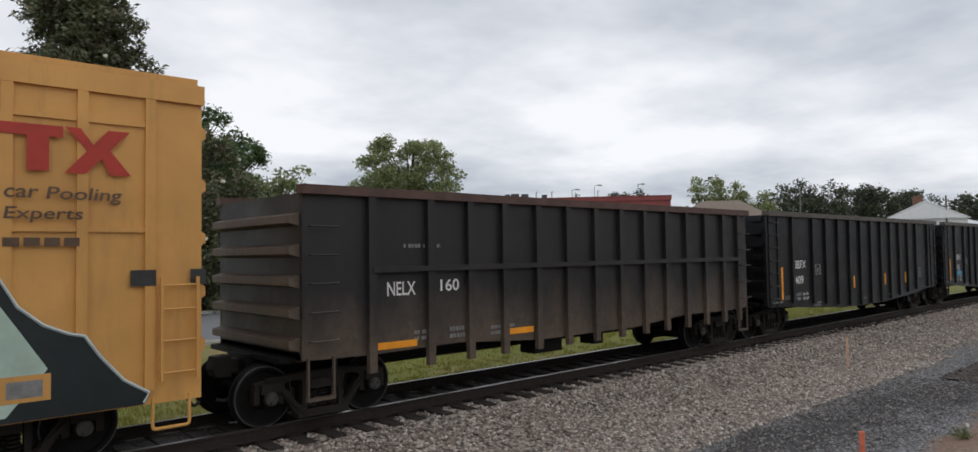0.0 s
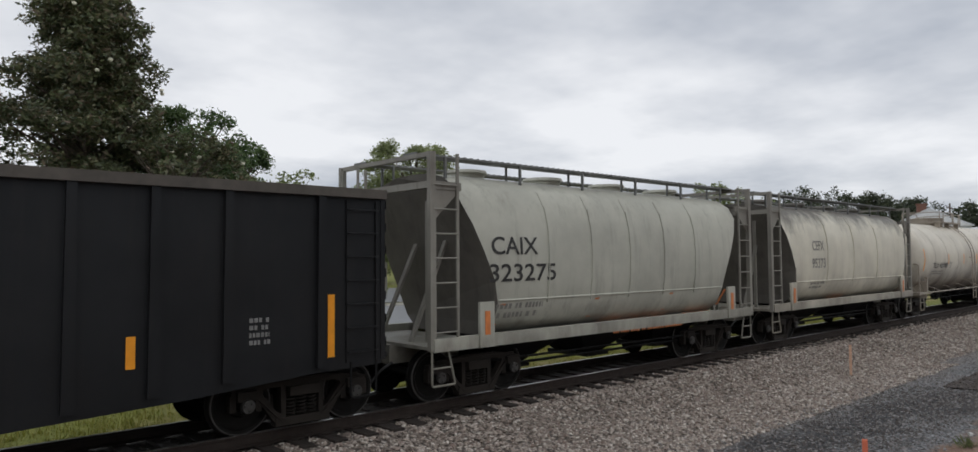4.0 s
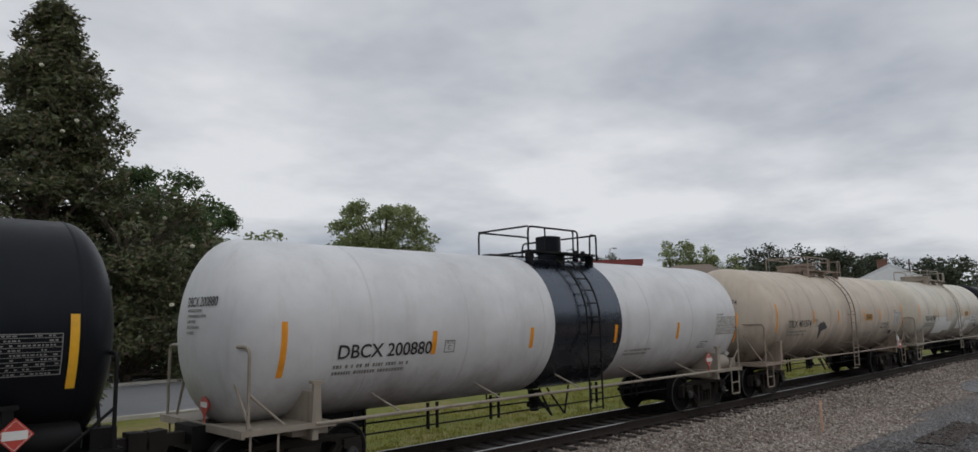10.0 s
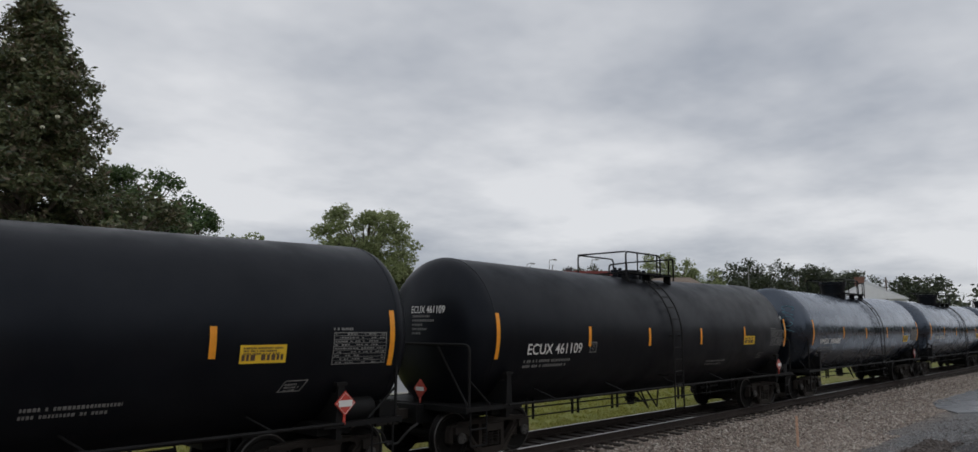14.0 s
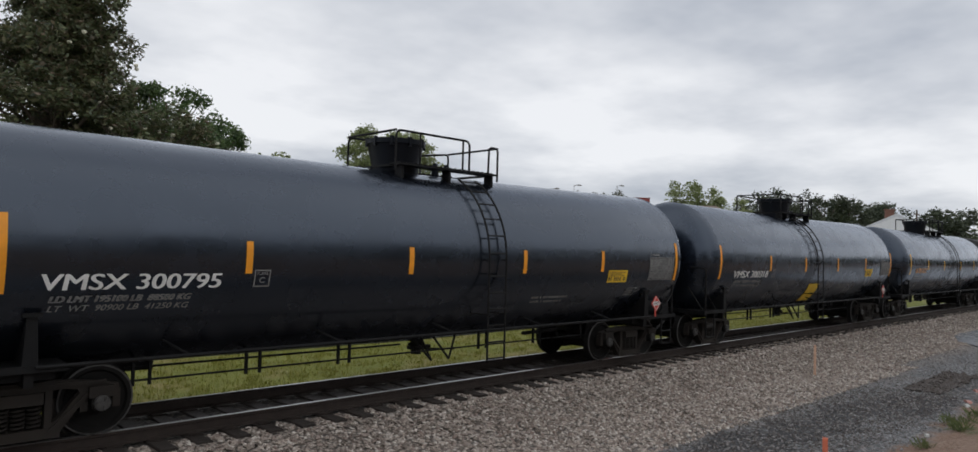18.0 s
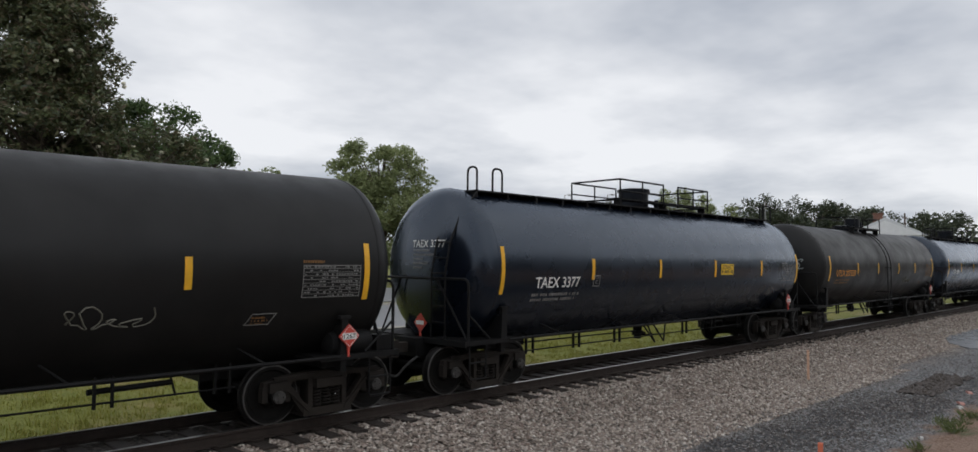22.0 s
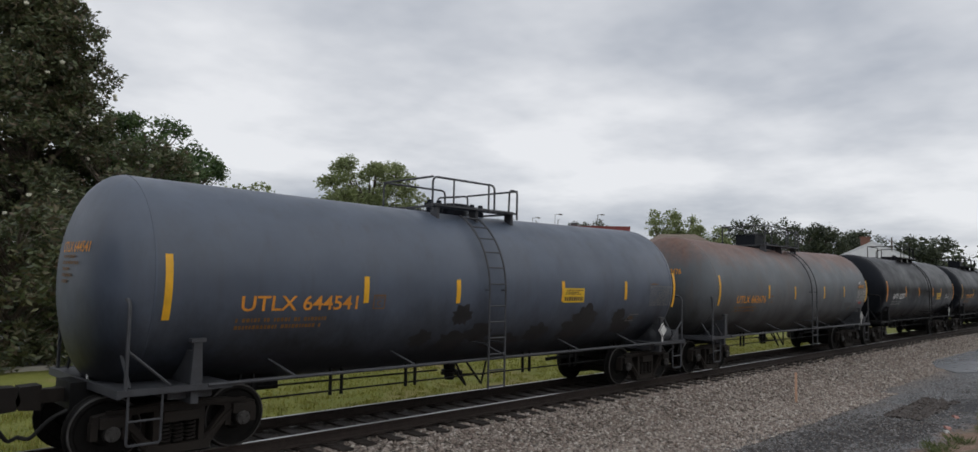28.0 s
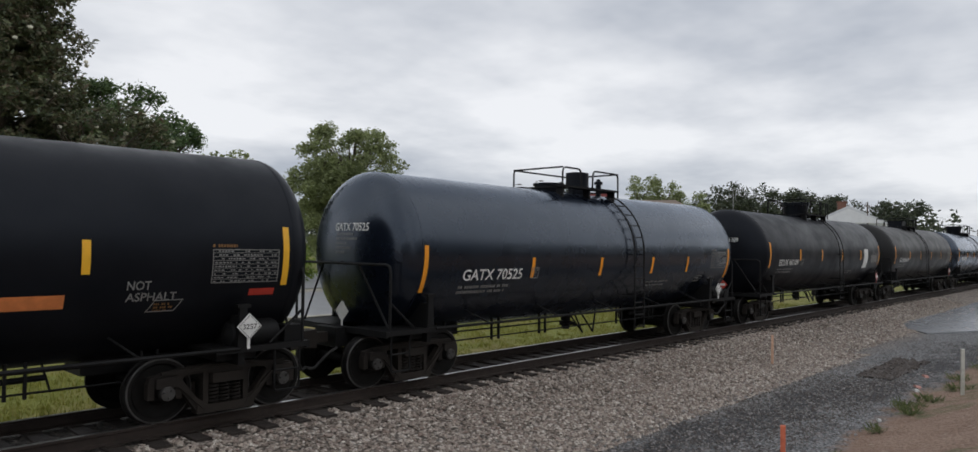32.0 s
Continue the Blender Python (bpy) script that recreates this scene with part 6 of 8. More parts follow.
TA = dict(paint="blackblue", trim="under", top="long", plat=1.9, deck=(-1.9, 2.5), dome_dx=-0.17, rail_h=0.58, slope=0.0, R=1.61, stripe="amber", un="1267", ladder_dx=-1.3)
tank(335.65, 16.58, 6.97, mark="TAEX 3377", shell=(7.03, 6.76), ends=(8.56, 8.02), trucks=(6.77, 6.28), mx=-5.99, mw=1.42, ma=-15, sq=-4.1, sign=(2.03, -7.8, 2.8), placard_x=6.33, lowbars=False, st=(-6.94, -4.11, -1.4, 1.36, 4.2, 6.8), label="blue-black tank car with a full-length walkway", **TA)
tank(352.1, 16.5, 6.65, mark="UTLX 207328", shell=(6.98, 7.04), ends=(8.43, 8.18), trucks=(6.7, 6.52), mx=-5.97, mw=1.96, ma=-12.6, placard_x=6.64, st=(-6.59, -3.73, -1.3, 1.42, 3.85, 6.78), paint="charcoal", top="frame", plat=1.6, un="1267", label="charcoal tank car with a full top frame", extra=(scrawl(17, 2.3, -25, 1.0, 0.3, "graf_olive"), end_scrawl(5, -0.22, 0.1, 0.75, 0.3, "graf_pale")), **dict(UT, table="orangedim"))
tank(368.65, 16.25, 7.0, mark="TAEX 3494", shell=(6.94, 7.3), ends=(8.37, 8.1), trucks=(6.71, 6.2), mx=-5.87, mw=1.34, ma=-14.3, sq=-4.01, sign=(2.34, -8.7, 1.5), st_a=-2, placard_x=6.68, lowbars=False, st=(-6.75, -4.1, -1.18, 1.68, 4.59, 7.3), label="blue-black tank car with a long top walkway", **TA)
tank(384.59, 15.64, 6.1, mark="UTLX 671227", shell=(5.95, 6.2), ends=(7.79, 7.76), trucks=(5.75, 5.8), sign=(2.35, -9, -1), signpaint="signdull", st=(-6.08, -3.05, -1.02, 1.72, 2.95, 6.05), paint="charcoal", top="frame", plat=1.3, placard="white", un="3257", label="charcoal tank car with white placards", deco=(("hot_plate", 0.8, 1.5, -20, -12, "blacklet", "dark painted plate"),), end_plate=True, **UT)
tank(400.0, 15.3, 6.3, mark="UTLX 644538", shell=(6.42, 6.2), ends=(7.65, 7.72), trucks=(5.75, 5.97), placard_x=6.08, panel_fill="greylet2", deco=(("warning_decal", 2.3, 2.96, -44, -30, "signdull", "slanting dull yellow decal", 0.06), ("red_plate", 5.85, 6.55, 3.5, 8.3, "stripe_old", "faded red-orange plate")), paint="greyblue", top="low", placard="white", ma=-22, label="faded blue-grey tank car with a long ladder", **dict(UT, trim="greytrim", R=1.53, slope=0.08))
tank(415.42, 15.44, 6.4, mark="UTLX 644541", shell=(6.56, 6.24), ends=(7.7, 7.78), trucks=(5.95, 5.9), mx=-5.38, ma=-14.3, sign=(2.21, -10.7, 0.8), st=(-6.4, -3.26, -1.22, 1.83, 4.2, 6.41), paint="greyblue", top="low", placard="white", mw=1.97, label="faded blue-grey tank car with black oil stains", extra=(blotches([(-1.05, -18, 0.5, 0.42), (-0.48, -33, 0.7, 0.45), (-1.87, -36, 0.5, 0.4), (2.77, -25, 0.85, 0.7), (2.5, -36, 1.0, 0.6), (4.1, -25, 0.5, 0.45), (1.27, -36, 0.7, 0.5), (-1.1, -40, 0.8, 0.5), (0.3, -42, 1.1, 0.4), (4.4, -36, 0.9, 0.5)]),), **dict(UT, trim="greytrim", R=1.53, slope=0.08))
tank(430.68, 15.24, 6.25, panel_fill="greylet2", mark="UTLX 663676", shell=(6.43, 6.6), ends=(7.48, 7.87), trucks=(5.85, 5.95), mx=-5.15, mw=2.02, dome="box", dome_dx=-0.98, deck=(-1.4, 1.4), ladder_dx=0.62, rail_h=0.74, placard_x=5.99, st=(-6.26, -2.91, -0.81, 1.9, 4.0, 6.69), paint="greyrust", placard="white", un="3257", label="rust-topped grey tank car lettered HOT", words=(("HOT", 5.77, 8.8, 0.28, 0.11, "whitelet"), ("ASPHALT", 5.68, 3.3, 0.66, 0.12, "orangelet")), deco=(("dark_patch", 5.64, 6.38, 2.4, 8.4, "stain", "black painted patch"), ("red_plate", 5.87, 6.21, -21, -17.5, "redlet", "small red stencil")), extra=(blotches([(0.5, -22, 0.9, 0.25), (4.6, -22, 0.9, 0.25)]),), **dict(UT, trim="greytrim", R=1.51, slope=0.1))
tank(446.18, 15.5, 6.14, mark="GATX 222577", shell=(6.3, 6.07), ends=(7.63, 7.3), trucks=(5.67, 5.35), mx=-5.28, ma=-13.6, sq=-3.24, mw=1.89, sign=(2.88, -15.4, -3.6), rail_h=0.68, deck=(-0.75, 1.5), placard_x=5.35, st=(-6.14, -3.28, -0.99, 1.68, 3.34, 6.15), paint="black2", trim="under", stripe="orange", slope=0.05, R=1.58, end_plate=True, placard="white", un="3257", dome="valve", dome_dx=-0.4, label="black tank car with white placards", words=(("HOT", 4.34, -9.2, 0.28, 0.10, "whitelet"), ("ASPHALT", 4.34, -13.8, 0.58, 0.10, "whitelet")))
tank(461.5, 15.24, 6.38, mark="UTLX 678778", shell=(6.7, 6.28), ends=(8.02, 7.34), trucks=(6.05, 5.5), mx=-5.6, mw=1.91, dome="box", dome_dx=-0.58, deck=(-1.83, 1.27), rail_h=0.62, placard_x=5.57, st=(-6.46, -3.51, -1.52, 1.19, 3.4, 6.14), paint="black2", placard="white", un="3257", label="dull black tank car with orange lettering", words=(("NOT", 3.9, -18, 0.3, 0.12, "dimlet"), ("ASPHALT", 3.9, -24, 0.65, 0.12, "dimlet")), deco=(("orange_plate", 2.4, 3.2, -26, -19, "stripe_old", "orange painted plate"), ("red_plate", 5.6, 6.0, -24, -20, "redlet", "small red plate")), end_plate=True, **dict(UT, R=1.52))
tank(476.66, 15.2, 6.21, mark="GATX 70525", shell=(6.29, 6.3), ends=(7.82, 7.5), trucks=(6.03, 5.15), mx=-5.23, mw=1.73, ma=-20, st_a=-10, st=(-6.21, -3.17, -0.64, 1.72, 3.63, 6.2), paint="blackblue", trim="under", stripe="orange", slope=0.03, R=1.54, placard="white", top="frame", plat=1.2, ladder_dx=0.85, label="glossy black tank car with a bent handrail", un="3257")
tank(492.8, 16.32, 6.6, mark="ECUX 461109", paint="black2", trim="under", slope=0.02, label="black tank car with a white crescent mark", deco=(("white_mark", 4.2, 4.8, -24, 8, "patch", "white crescent-like mark"), ("pale_plate", 5.3, 6.2, -14, -2, "dimlet", "pale plate")))
tank(509.3, 16.55, 6.8, mark="ECUX 461109", paint="charcoal", trim="under", slope=0.05, label="charcoal tank car near the tail", top="box")
for mid in (525.9, 542.4, 558.9, 575.4, 591.9, 608.4):
    tank(mid, 16.5, 7.0, mark="VMSX 300795", label="glossy black tank car far down the line", paint="black", trim="under")
M["creamtrim"] = paint("dirty_cream_trim_paint", (0.34, 0.30, 0.245), 0.5, (0.12, 0.08, 0.055), 0.6, 0.2, 0.6, seed=51.0)
M["tantrim"] = paint("dirty_tan_trim_paint", (0.30, 0.24, 0.19), 0.55, (0.10, 0.065, 0.045), 0.6, 0.3, 0.6, seed=54.0)
M["greytrim"] = plain("grey_trim_paint", (0.05, 0.053, 0.06), 0.55, 0.35, 4)
WORDS = {"car", "Pooling", "Experts", "PLATE", "C"}
for build, kw, s in TRAIN:
    WORDS |= {w[0] for w in kw.get("words", ())} | {w[0] for w in kw.get("lines", ())} | ({kw["mark"]} if kw.get("mark") else set()) | ({kw["un"]} if kw.get("un") else set()) | ({kw["end_word"]} if kw.get("end_word") else set())
make_letters(sorted(WORDS))
CARS = []
for build, kw, s in TRAIN:
    car = build(kw)
    car.location = (s, TRACK, 0)
    CARS.append((car, s))
# ---- ground ----


def smooth01(t):
    t = min(1.0, max(0.0, t))
    return t * t * (3 - 2 * t)


def ground_z(x, y):
    d = abs(y - TRACK)
    z = -0.23 - 0.40 * smooth01((d - 1.5) / 1.9)
    if y < 4.2:
        rise = smooth01((4.2 - y) / 5.2) * (1 - smooth01((x - 14) / 30))
        z += 1.45 * rise
    if y > TRACK:
        z += 0.10 * smooth01((d - 3.2) / 3)
    amp = 0.025 * smooth01((d - 1.6) / 1.0)
    z += amp * (noise.noise((x * 0.8, y * 0.8, 0.0)) + 0.6 * noise.noise((x * 2.3, y * 2.3, 4.0)))
    return z


xsg = [-3000, -900, -300, -100, -45, -25] + [-14 + 0.5 * k for k in range(120)] + [46 + 2 * k for k in range(30)] + [110, 130, 160, 200, 280, 400, 700, 1200, 3000]
ysg = [-3000, -900, -300, -100, -40, -20, -12] + [-8 + 0.4 * k for k in range(70)] + [20 + 1.5 * k for k in range(25)] + [60, 70, 85, 110, 150, 250, 500, 1200, 3000]
gg = Geo()
gg.v = [(x, y, ground_z(x, y)) for y in ysg for x in xsg]
nx = len(xsg)
gg.f = [(j * nx + i, j * nx + i + 1, (j + 1) * nx + i + 1, (j + 1) * nx + i) for j in range(len(ysg) - 1) for i in range(nx - 1)]


def ground_material():
    m, t, b = mat_base("ballast_gravel_dirt_and_grass")
    lk = t.links.new
    tcn = nd(t, "ShaderNodeTexCoord")
    sp = nd(t, "ShaderNodeSeparateXYZ")
    lk(tcn.outputs["Object"], sp.inputs[0])

    def mask(lo, hi, wob, scale):
        """0 to 1 as y goes from lo to hi, with a ragged edge."""
        no = noise_fac(t, scale, 0.2, 0.8, 6, 0.65)
        ma = nd(t, "ShaderNodeMath", operation="MULTIPLY_ADD", i_1=wob)
        lk(no, ma.inputs[0]), lk(sp.outputs["Y"], ma.inputs[2])
        mr = nd(t, "ShaderNodeMapRange")
        mr.inputs[1].default_value, mr.inputs[2].default_value = lo + wob / 2, hi + wob / 2
        lk(ma.outputs[0], mr.inputs[0])
        return mr.outputs[0]

    def stones(scale, cols, edge=0.5):
        v = nd(t, "ShaderNodeTexVoronoi", feature="F1", i_Scale=scale)
        lk(tcn.outputs["Object"], v.inputs["Vector"])
        r = nd(t, "ShaderNodeValToRGB")
        els = r.color_ramp.elements
        els[0].color, els[1].color = (*cols[0], 1), (*cols[-1], 1)
        for k, c in enumerate(cols[1:-1]):
            e = els.new((k + 1) / (len(cols) - 1))
            e.color = (*c, 1)
        s2 = nd(t, "ShaderNodeSeparateColor")
        lk(v.outputs["Color"], s2.inputs[0])
        lk(s2.outputs[0], r.inputs[0])
        # colour falls off towards each stone's rim: painted shade of the gaps
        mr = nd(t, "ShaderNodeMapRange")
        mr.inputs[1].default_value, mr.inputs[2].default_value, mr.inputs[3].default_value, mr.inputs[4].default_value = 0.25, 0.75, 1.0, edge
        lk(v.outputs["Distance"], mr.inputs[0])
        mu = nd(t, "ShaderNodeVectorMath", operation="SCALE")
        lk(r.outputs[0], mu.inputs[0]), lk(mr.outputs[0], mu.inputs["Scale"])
        return mu.outputs[0], v.outputs["Distance"]

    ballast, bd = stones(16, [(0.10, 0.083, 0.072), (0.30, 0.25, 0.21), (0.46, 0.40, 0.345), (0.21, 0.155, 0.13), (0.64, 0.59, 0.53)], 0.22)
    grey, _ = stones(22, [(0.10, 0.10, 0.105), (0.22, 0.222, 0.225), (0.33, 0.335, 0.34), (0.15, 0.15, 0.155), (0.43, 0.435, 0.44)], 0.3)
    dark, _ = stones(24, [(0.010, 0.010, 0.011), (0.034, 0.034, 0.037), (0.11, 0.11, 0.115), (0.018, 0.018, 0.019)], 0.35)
    # stones between the rails, the train's shade painted in as darker colours
    shaded_bed, _ = stones(18, [(0.028, 0.023, 0.02), (0.07, 0.058, 0.048), (0.14, 0.12, 0.10), (0.04, 0.032, 0.027)], 0.3)
    big = noise_fac(t, 0.8, 0.25, 0.75, 8, 0.75, (0.55, 1.2, 1), seed=2.0)
    fine = nd(t, "ShaderNodeMath", operation="MULTIPLY", i_1=0.55)
    lk(noise_fac(t, 4.5, 0.3, 0.7, 9, 0.85, (0.7, 1.2, 1), seed=5.0), fine.inputs[0])
    both = nd(t, "ShaderNodeMath", operation="MULTIPLY_ADD", i_1=0.62)
    lk(big, both.inputs[0]), lk(fine.outputs[0], both.inputs[2])
    no = both.outputs[0]
    # a dark cinder strip lies along the dirt edge
    off = nd(t, "ShaderNodeMath", operation="MULTIPLY_ADD", i_1=-0.11, i_2=6.95)
    lk(sp.outputs["X"], off.inputs[0])
    dist = nd(t, "ShaderNodeMath", operation="SUBTRACT")
    lk(sp.outputs["Y"], dist.inputs[0]), lk(off.outputs[0], dist.inputs[1])
    ab = nd(t, "ShaderNodeMath", operation="ABSOLUTE")
    lk(dist.outputs[0], ab.inputs[0])
    near = nd(t, "ShaderNodeMath", operation="MULTIPLY_ADD", i_1=-0.24)
    lk(ab.outputs[0], near.inputs[0]), lk(no, near.inputs[2])
    cin = nd(t, "ShaderNodeMapRange")
    cin.inputs[1].default_value, cin.inputs[2].default_value, cin.inputs[4].default_value = 0.36, 0.46, 0.92
    lk(near.outputs[0], cin.inputs[0])
    gravel = mixc(t, cin.outputs[0], grey, dark)
    dirt = mixc(t, noise_fac(t, 1.2, 0.3, 0.7, 8, 0.7), (0.19, 0.115, 0.078), (0.30, 0.205, 0.15))
    dirt = mixc(t, noise_fac(t, 9.0, 0.58, 0.75, 5), dirt, (0.40, 0.33, 0.26))
    dirt = mixc(t, noise_fac(t, 0.8, 0.58, 0.70, 6, seed=6.0), dirt, (0.075, 0.095, 0.03))
    grass = mixc(t, noise_fac(t, 0.5, 0.35, 0.7, 8, 0.7), (0.14, 0.16, 0.02), (0.24, 0.24, 0.04))
    grass = mixc(t, noise_fac(t, 14, 0.45, 0.8, 4, 0.7), grass, (0.11, 0.135, 0.02))
    grass = mixc(t, noise_fac(t, 0.28, 0.52, 0.68, 6, seed=3.0), grass, (0.27, 0.21, 0.085))
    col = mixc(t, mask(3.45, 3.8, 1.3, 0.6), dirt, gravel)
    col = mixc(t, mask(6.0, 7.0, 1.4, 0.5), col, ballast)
    col = mixc(t, mask(9.95, 10.2, 0.3, 1.2), col, shaded_bed)
    col = mixc(t, mask(12.95, 13.2, 0.5, 0.9), col, grass)
    lk(col, b.inputs["Base Color"])
    b.inputs["Roughness"].default_value = 0.85
    bp = nd(t, "ShaderNodeBump", i_Strength=0.9, i_Distance=0.05)
    bp.invert = True
    lk(bd, bp.inputs["Height"])
    lk(bp.outputs[0], b.inputs["Normal"])
    return m


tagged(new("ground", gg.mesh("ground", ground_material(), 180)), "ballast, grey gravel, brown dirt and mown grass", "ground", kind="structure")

# loose ballast stones along the near shoulder


def stone_field(name, x0, x1, y0, y1, n, mat, label, seed, smin, smax):
    rnd = np.random.RandomState(seed)
    px, py, ps = rnd.uniform(x0, x1, n), rnd.uniform(y0, y1, n), rnd.uniform(smin, smax, n)
    base = np.array([(1, 0, 0), (0, 1, 0), (-1, 0, 0), (0, -1, 0), (0, 0, 1), (0, 0, -1)], float)
    tri = [(0, 1, 4), (1, 2, 4), (2, 3, 4), (3, 0, 4), (1, 0, 5), (2, 1, 5), (3, 2, 5), (0, 3, 5)]
    g = Geo()
    for i in range(n):
        if py[i] > 9.55 and abs((px[i] + 12.26) % 0.52 - 0.26) < 0.16:
            continue  # the ties stay bare
        v = base * rnd.uniform(0.55, 1.15, (6, 1)) * (ps[i], ps[i] * rnd.uniform(0.6, 1), ps[i] * rnd.uniform(0.4, 0.8))
        a, q = rnd.uniform(0, 6.28), rnd.uniform(-0.5, 0.5)
        ca, sa, cq, sq = math.cos(a), math.sin(a), math.cos(q), math.sin(q)
        v = np.stack([v[:, 0] * ca - v[:, 1] * sa, v[:, 0] * sa + v[:, 1] * ca, v[:, 2]], 1)
        v = np.stack([v[:, 0] * cq + v[:, 2] * sq, v[:, 1], v[:, 2] * cq - v[:, 0] * sq], 1)
        g.add(v + (px[i], py[i], ground_z(px[i], py[i]) + ps[i] * 0.22), tri)
    return tagged(new(name, g.mesh(name, mat, 0)), label, "gravel", kind="stuff")


def stone_material(name, cols):
    m, t, b = mat_base(name)
    geo = nd(t, "ShaderNodeNewGeometry")
    r = nd(t, "ShaderNodeValToRGB")
    els = r.color_ramp.elements
    els[0].color, els[1].color = (*cols[0], 1), (*cols[-1], 1)
    for k, c in enumerate(cols[1:-1]):
        els.new((k + 1) / (len(cols) - 1)).color = (*c, 1)
    t.links.new(geo.outputs["Random Per Island"], r.inputs[0])
    t.links.new(mixc(t, noise_fac(t, 40, 0.3, 0.8), r.outputs[0], (0.16, 0.13, 0.11)), b.inputs["Base Color"])
    b.inputs["Roughness"].default_value = 0.85
    return m


M["ballast"] = stone_material("ballast_stone", [(0.08, 0.064, 0.056), (0.33, 0.275, 0.23), (0.52, 0.45, 0.385), (0.23, 0.165, 0.14), (0.74, 0.69, 0.62), (0.40, 0.345, 0.30), (0.13, 0.105, 0.09)])
M["greystone"] = stone_material("grey_crushed_stone", [(0.05, 0.05, 0.053), (0.20, 0.20, 0.205), (0.36, 0.36, 0.365), (0.10, 0.10, 0.105)])
stone_field("ballast_stones", 1, 24, 6.3, 10.12, 30000, M["ballast"], "crushed tan ballast stones", 5, 0.026, 0.064)
stone_field("ballast_stones", 24, 50, 6.8, 10.1, 11000, M["ballast"], "crushed tan ballast stones", 6, 0.04, 0.07)
stone_field("grey_gravel", 5, 30, 3.6, 7.2, 7000, M["greystone"], "loose grey crushed stone", 7, 0.015, 0.04)

M["cinder"] = stone_material("black_cinder_lumps", [(0.008, 0.008, 0.009), (0.03, 0.03, 0.032), (0.06, 0.06, 0.064), (0.016, 0.015, 0.015)])
stone_field("cinder_heap", 19.6, 23.6, 4.7, 5.5, 700, M["cinder"], "low heap of black cinder lumps", 9, 0.04, 0.11)
stone_field("grey_gravel", 9.0, 22.0, 4.0, 6.6, 4200, M["greystone"], "pale gravel scattered over black cinders", 14, 0.012, 0.04)
stone_field("loose_cinders", 9.5, 19.5, 4.2, 6.3, 3600, M["cinder"], "loose black cinders on grey gravel", 10, 0.012, 0.035)
# grass blades behind the line

def grass_field(x0, x1, y0, y1, n, seed):
    rnd = np.random.RandomState(seed)
    tuft = np.stack([rnd.uniform(x0, x1, n // 12), rnd.uniform(y0, y1, n // 12)], 1)
    q = np.repeat(tuft, 12, 0) + rnd.normal(size=(len(tuft) * 12, 2)) * 0.09
    a, h, w = rnd.uniform(0, 6.28, len(q)), rnd.uniform(0.04, 0.13, len(q)) * np.repeat(rnd.uniform(0.5, 1.5, len(tuft)), 12), rnd.uniform(0.008, 0.016, len(q))
    g = Geo()
    for (bx, by), d, hh, ww in zip(q, a, h, w):
        z, c, sn = ground_z(bx, by) - 0.005, math.cos(d), math.sin(d)
        g.v += [(bx - ww * c, by - ww * sn, z), (bx + ww * c, by + ww * sn, z), (bx + 0.4 * hh * sn, by - 0.4 * hh * c, z + hh)]
    g.f = [(3 * i, 3 * i + 1, 3 * i + 2) for i in range(len(q))]
    return g


# ---- track ----
track = thing("railway_track", "single railway track on wooden ties in ballast", "railway track", kind="structure")
for q, nm in ((0, "near"), (1, "far")):
    y = NEAR_RAIL + GAUGE * q
    x0, x1 = -300, 1500
    web = Geo()
    prof = [(-0.07, -0.185), (0.07, -0.185), (0.07, -0.172), (0.012, -0.15), (0.012, -0.05), (0.036, -0.04), (0.036, -0.006), (-0.036, -0.006), (-0.036, -0.04), (-0.012, -0.05), (-0.012, -0.15), (-0.07, -0.172)]
    web.add([(x, y + p, z) for x in (x0, x1) for p, z in prof], [(i, (i + 1) % 12, (i + 1) % 12 + 12, i + 12) for i in range(12)] + [tuple(range(11, -1, -1)), tuple(range(12, 24))])
    rail = part("rail", web, M["railsteel"], track, "rusty rail", 20)
    part("rail_head", Geo().box(x0, x1, y - 0.031, y + 0.031, -0.0058, 0.0), M["railtop"], rail, "polished running surface")
M["tie"] = plain("weathered_creosoted_tie", (0.030, 0.023, 0.019), 0.85, 0.4, 6, 0, 0.5, 25)
tie_mesh = [Geo().prism([(-0.115, -0.36), (0.115, -0.36), (0.115, -0.195), (0.10, -0.185), (-0.10, -0.185), (-0.115, -0.195)], -1.36, 1.3).mesh("tie", M["tie"], 0) for k in range(1)]
tie_mesh.append(Geo().prism([(-0.12, -0.36), (0.11, -0.36), (0.115, -0.20), (0.09, -0.188), (-0.105, -0.19), (-0.12, -0.20)], -1.31, 1.33).mesh("tie", M["tie"], 0))
plate_mesh = Geo().box(-0.09, 0.09, -0.18, 0.18, -0.187, -0.176).mesh("tie_plate", M["railsteel"], 0)
rnd = random.Random(3)
for k in range(170):
    x = -12 + 0.52 * k + rnd.uniform(-0.02, 0.02)
    tie = part("tie", tie_mesh[k % 2], None, track, loc=(x, TRACK + rnd.uniform(-0.06, 0.06), rnd.uniform(-0.012, 0.0)))
    tie.rotation_euler = (0, 0, rnd.uniform(-0.02, 0.02))
    if 0 < x < 30:
        for q in (0, 1):
            part("tie_plate", plate_mesh, None, track, loc=(x, NEAR_RAIL + GAUGE * q, 0))
far_ties = Geo()
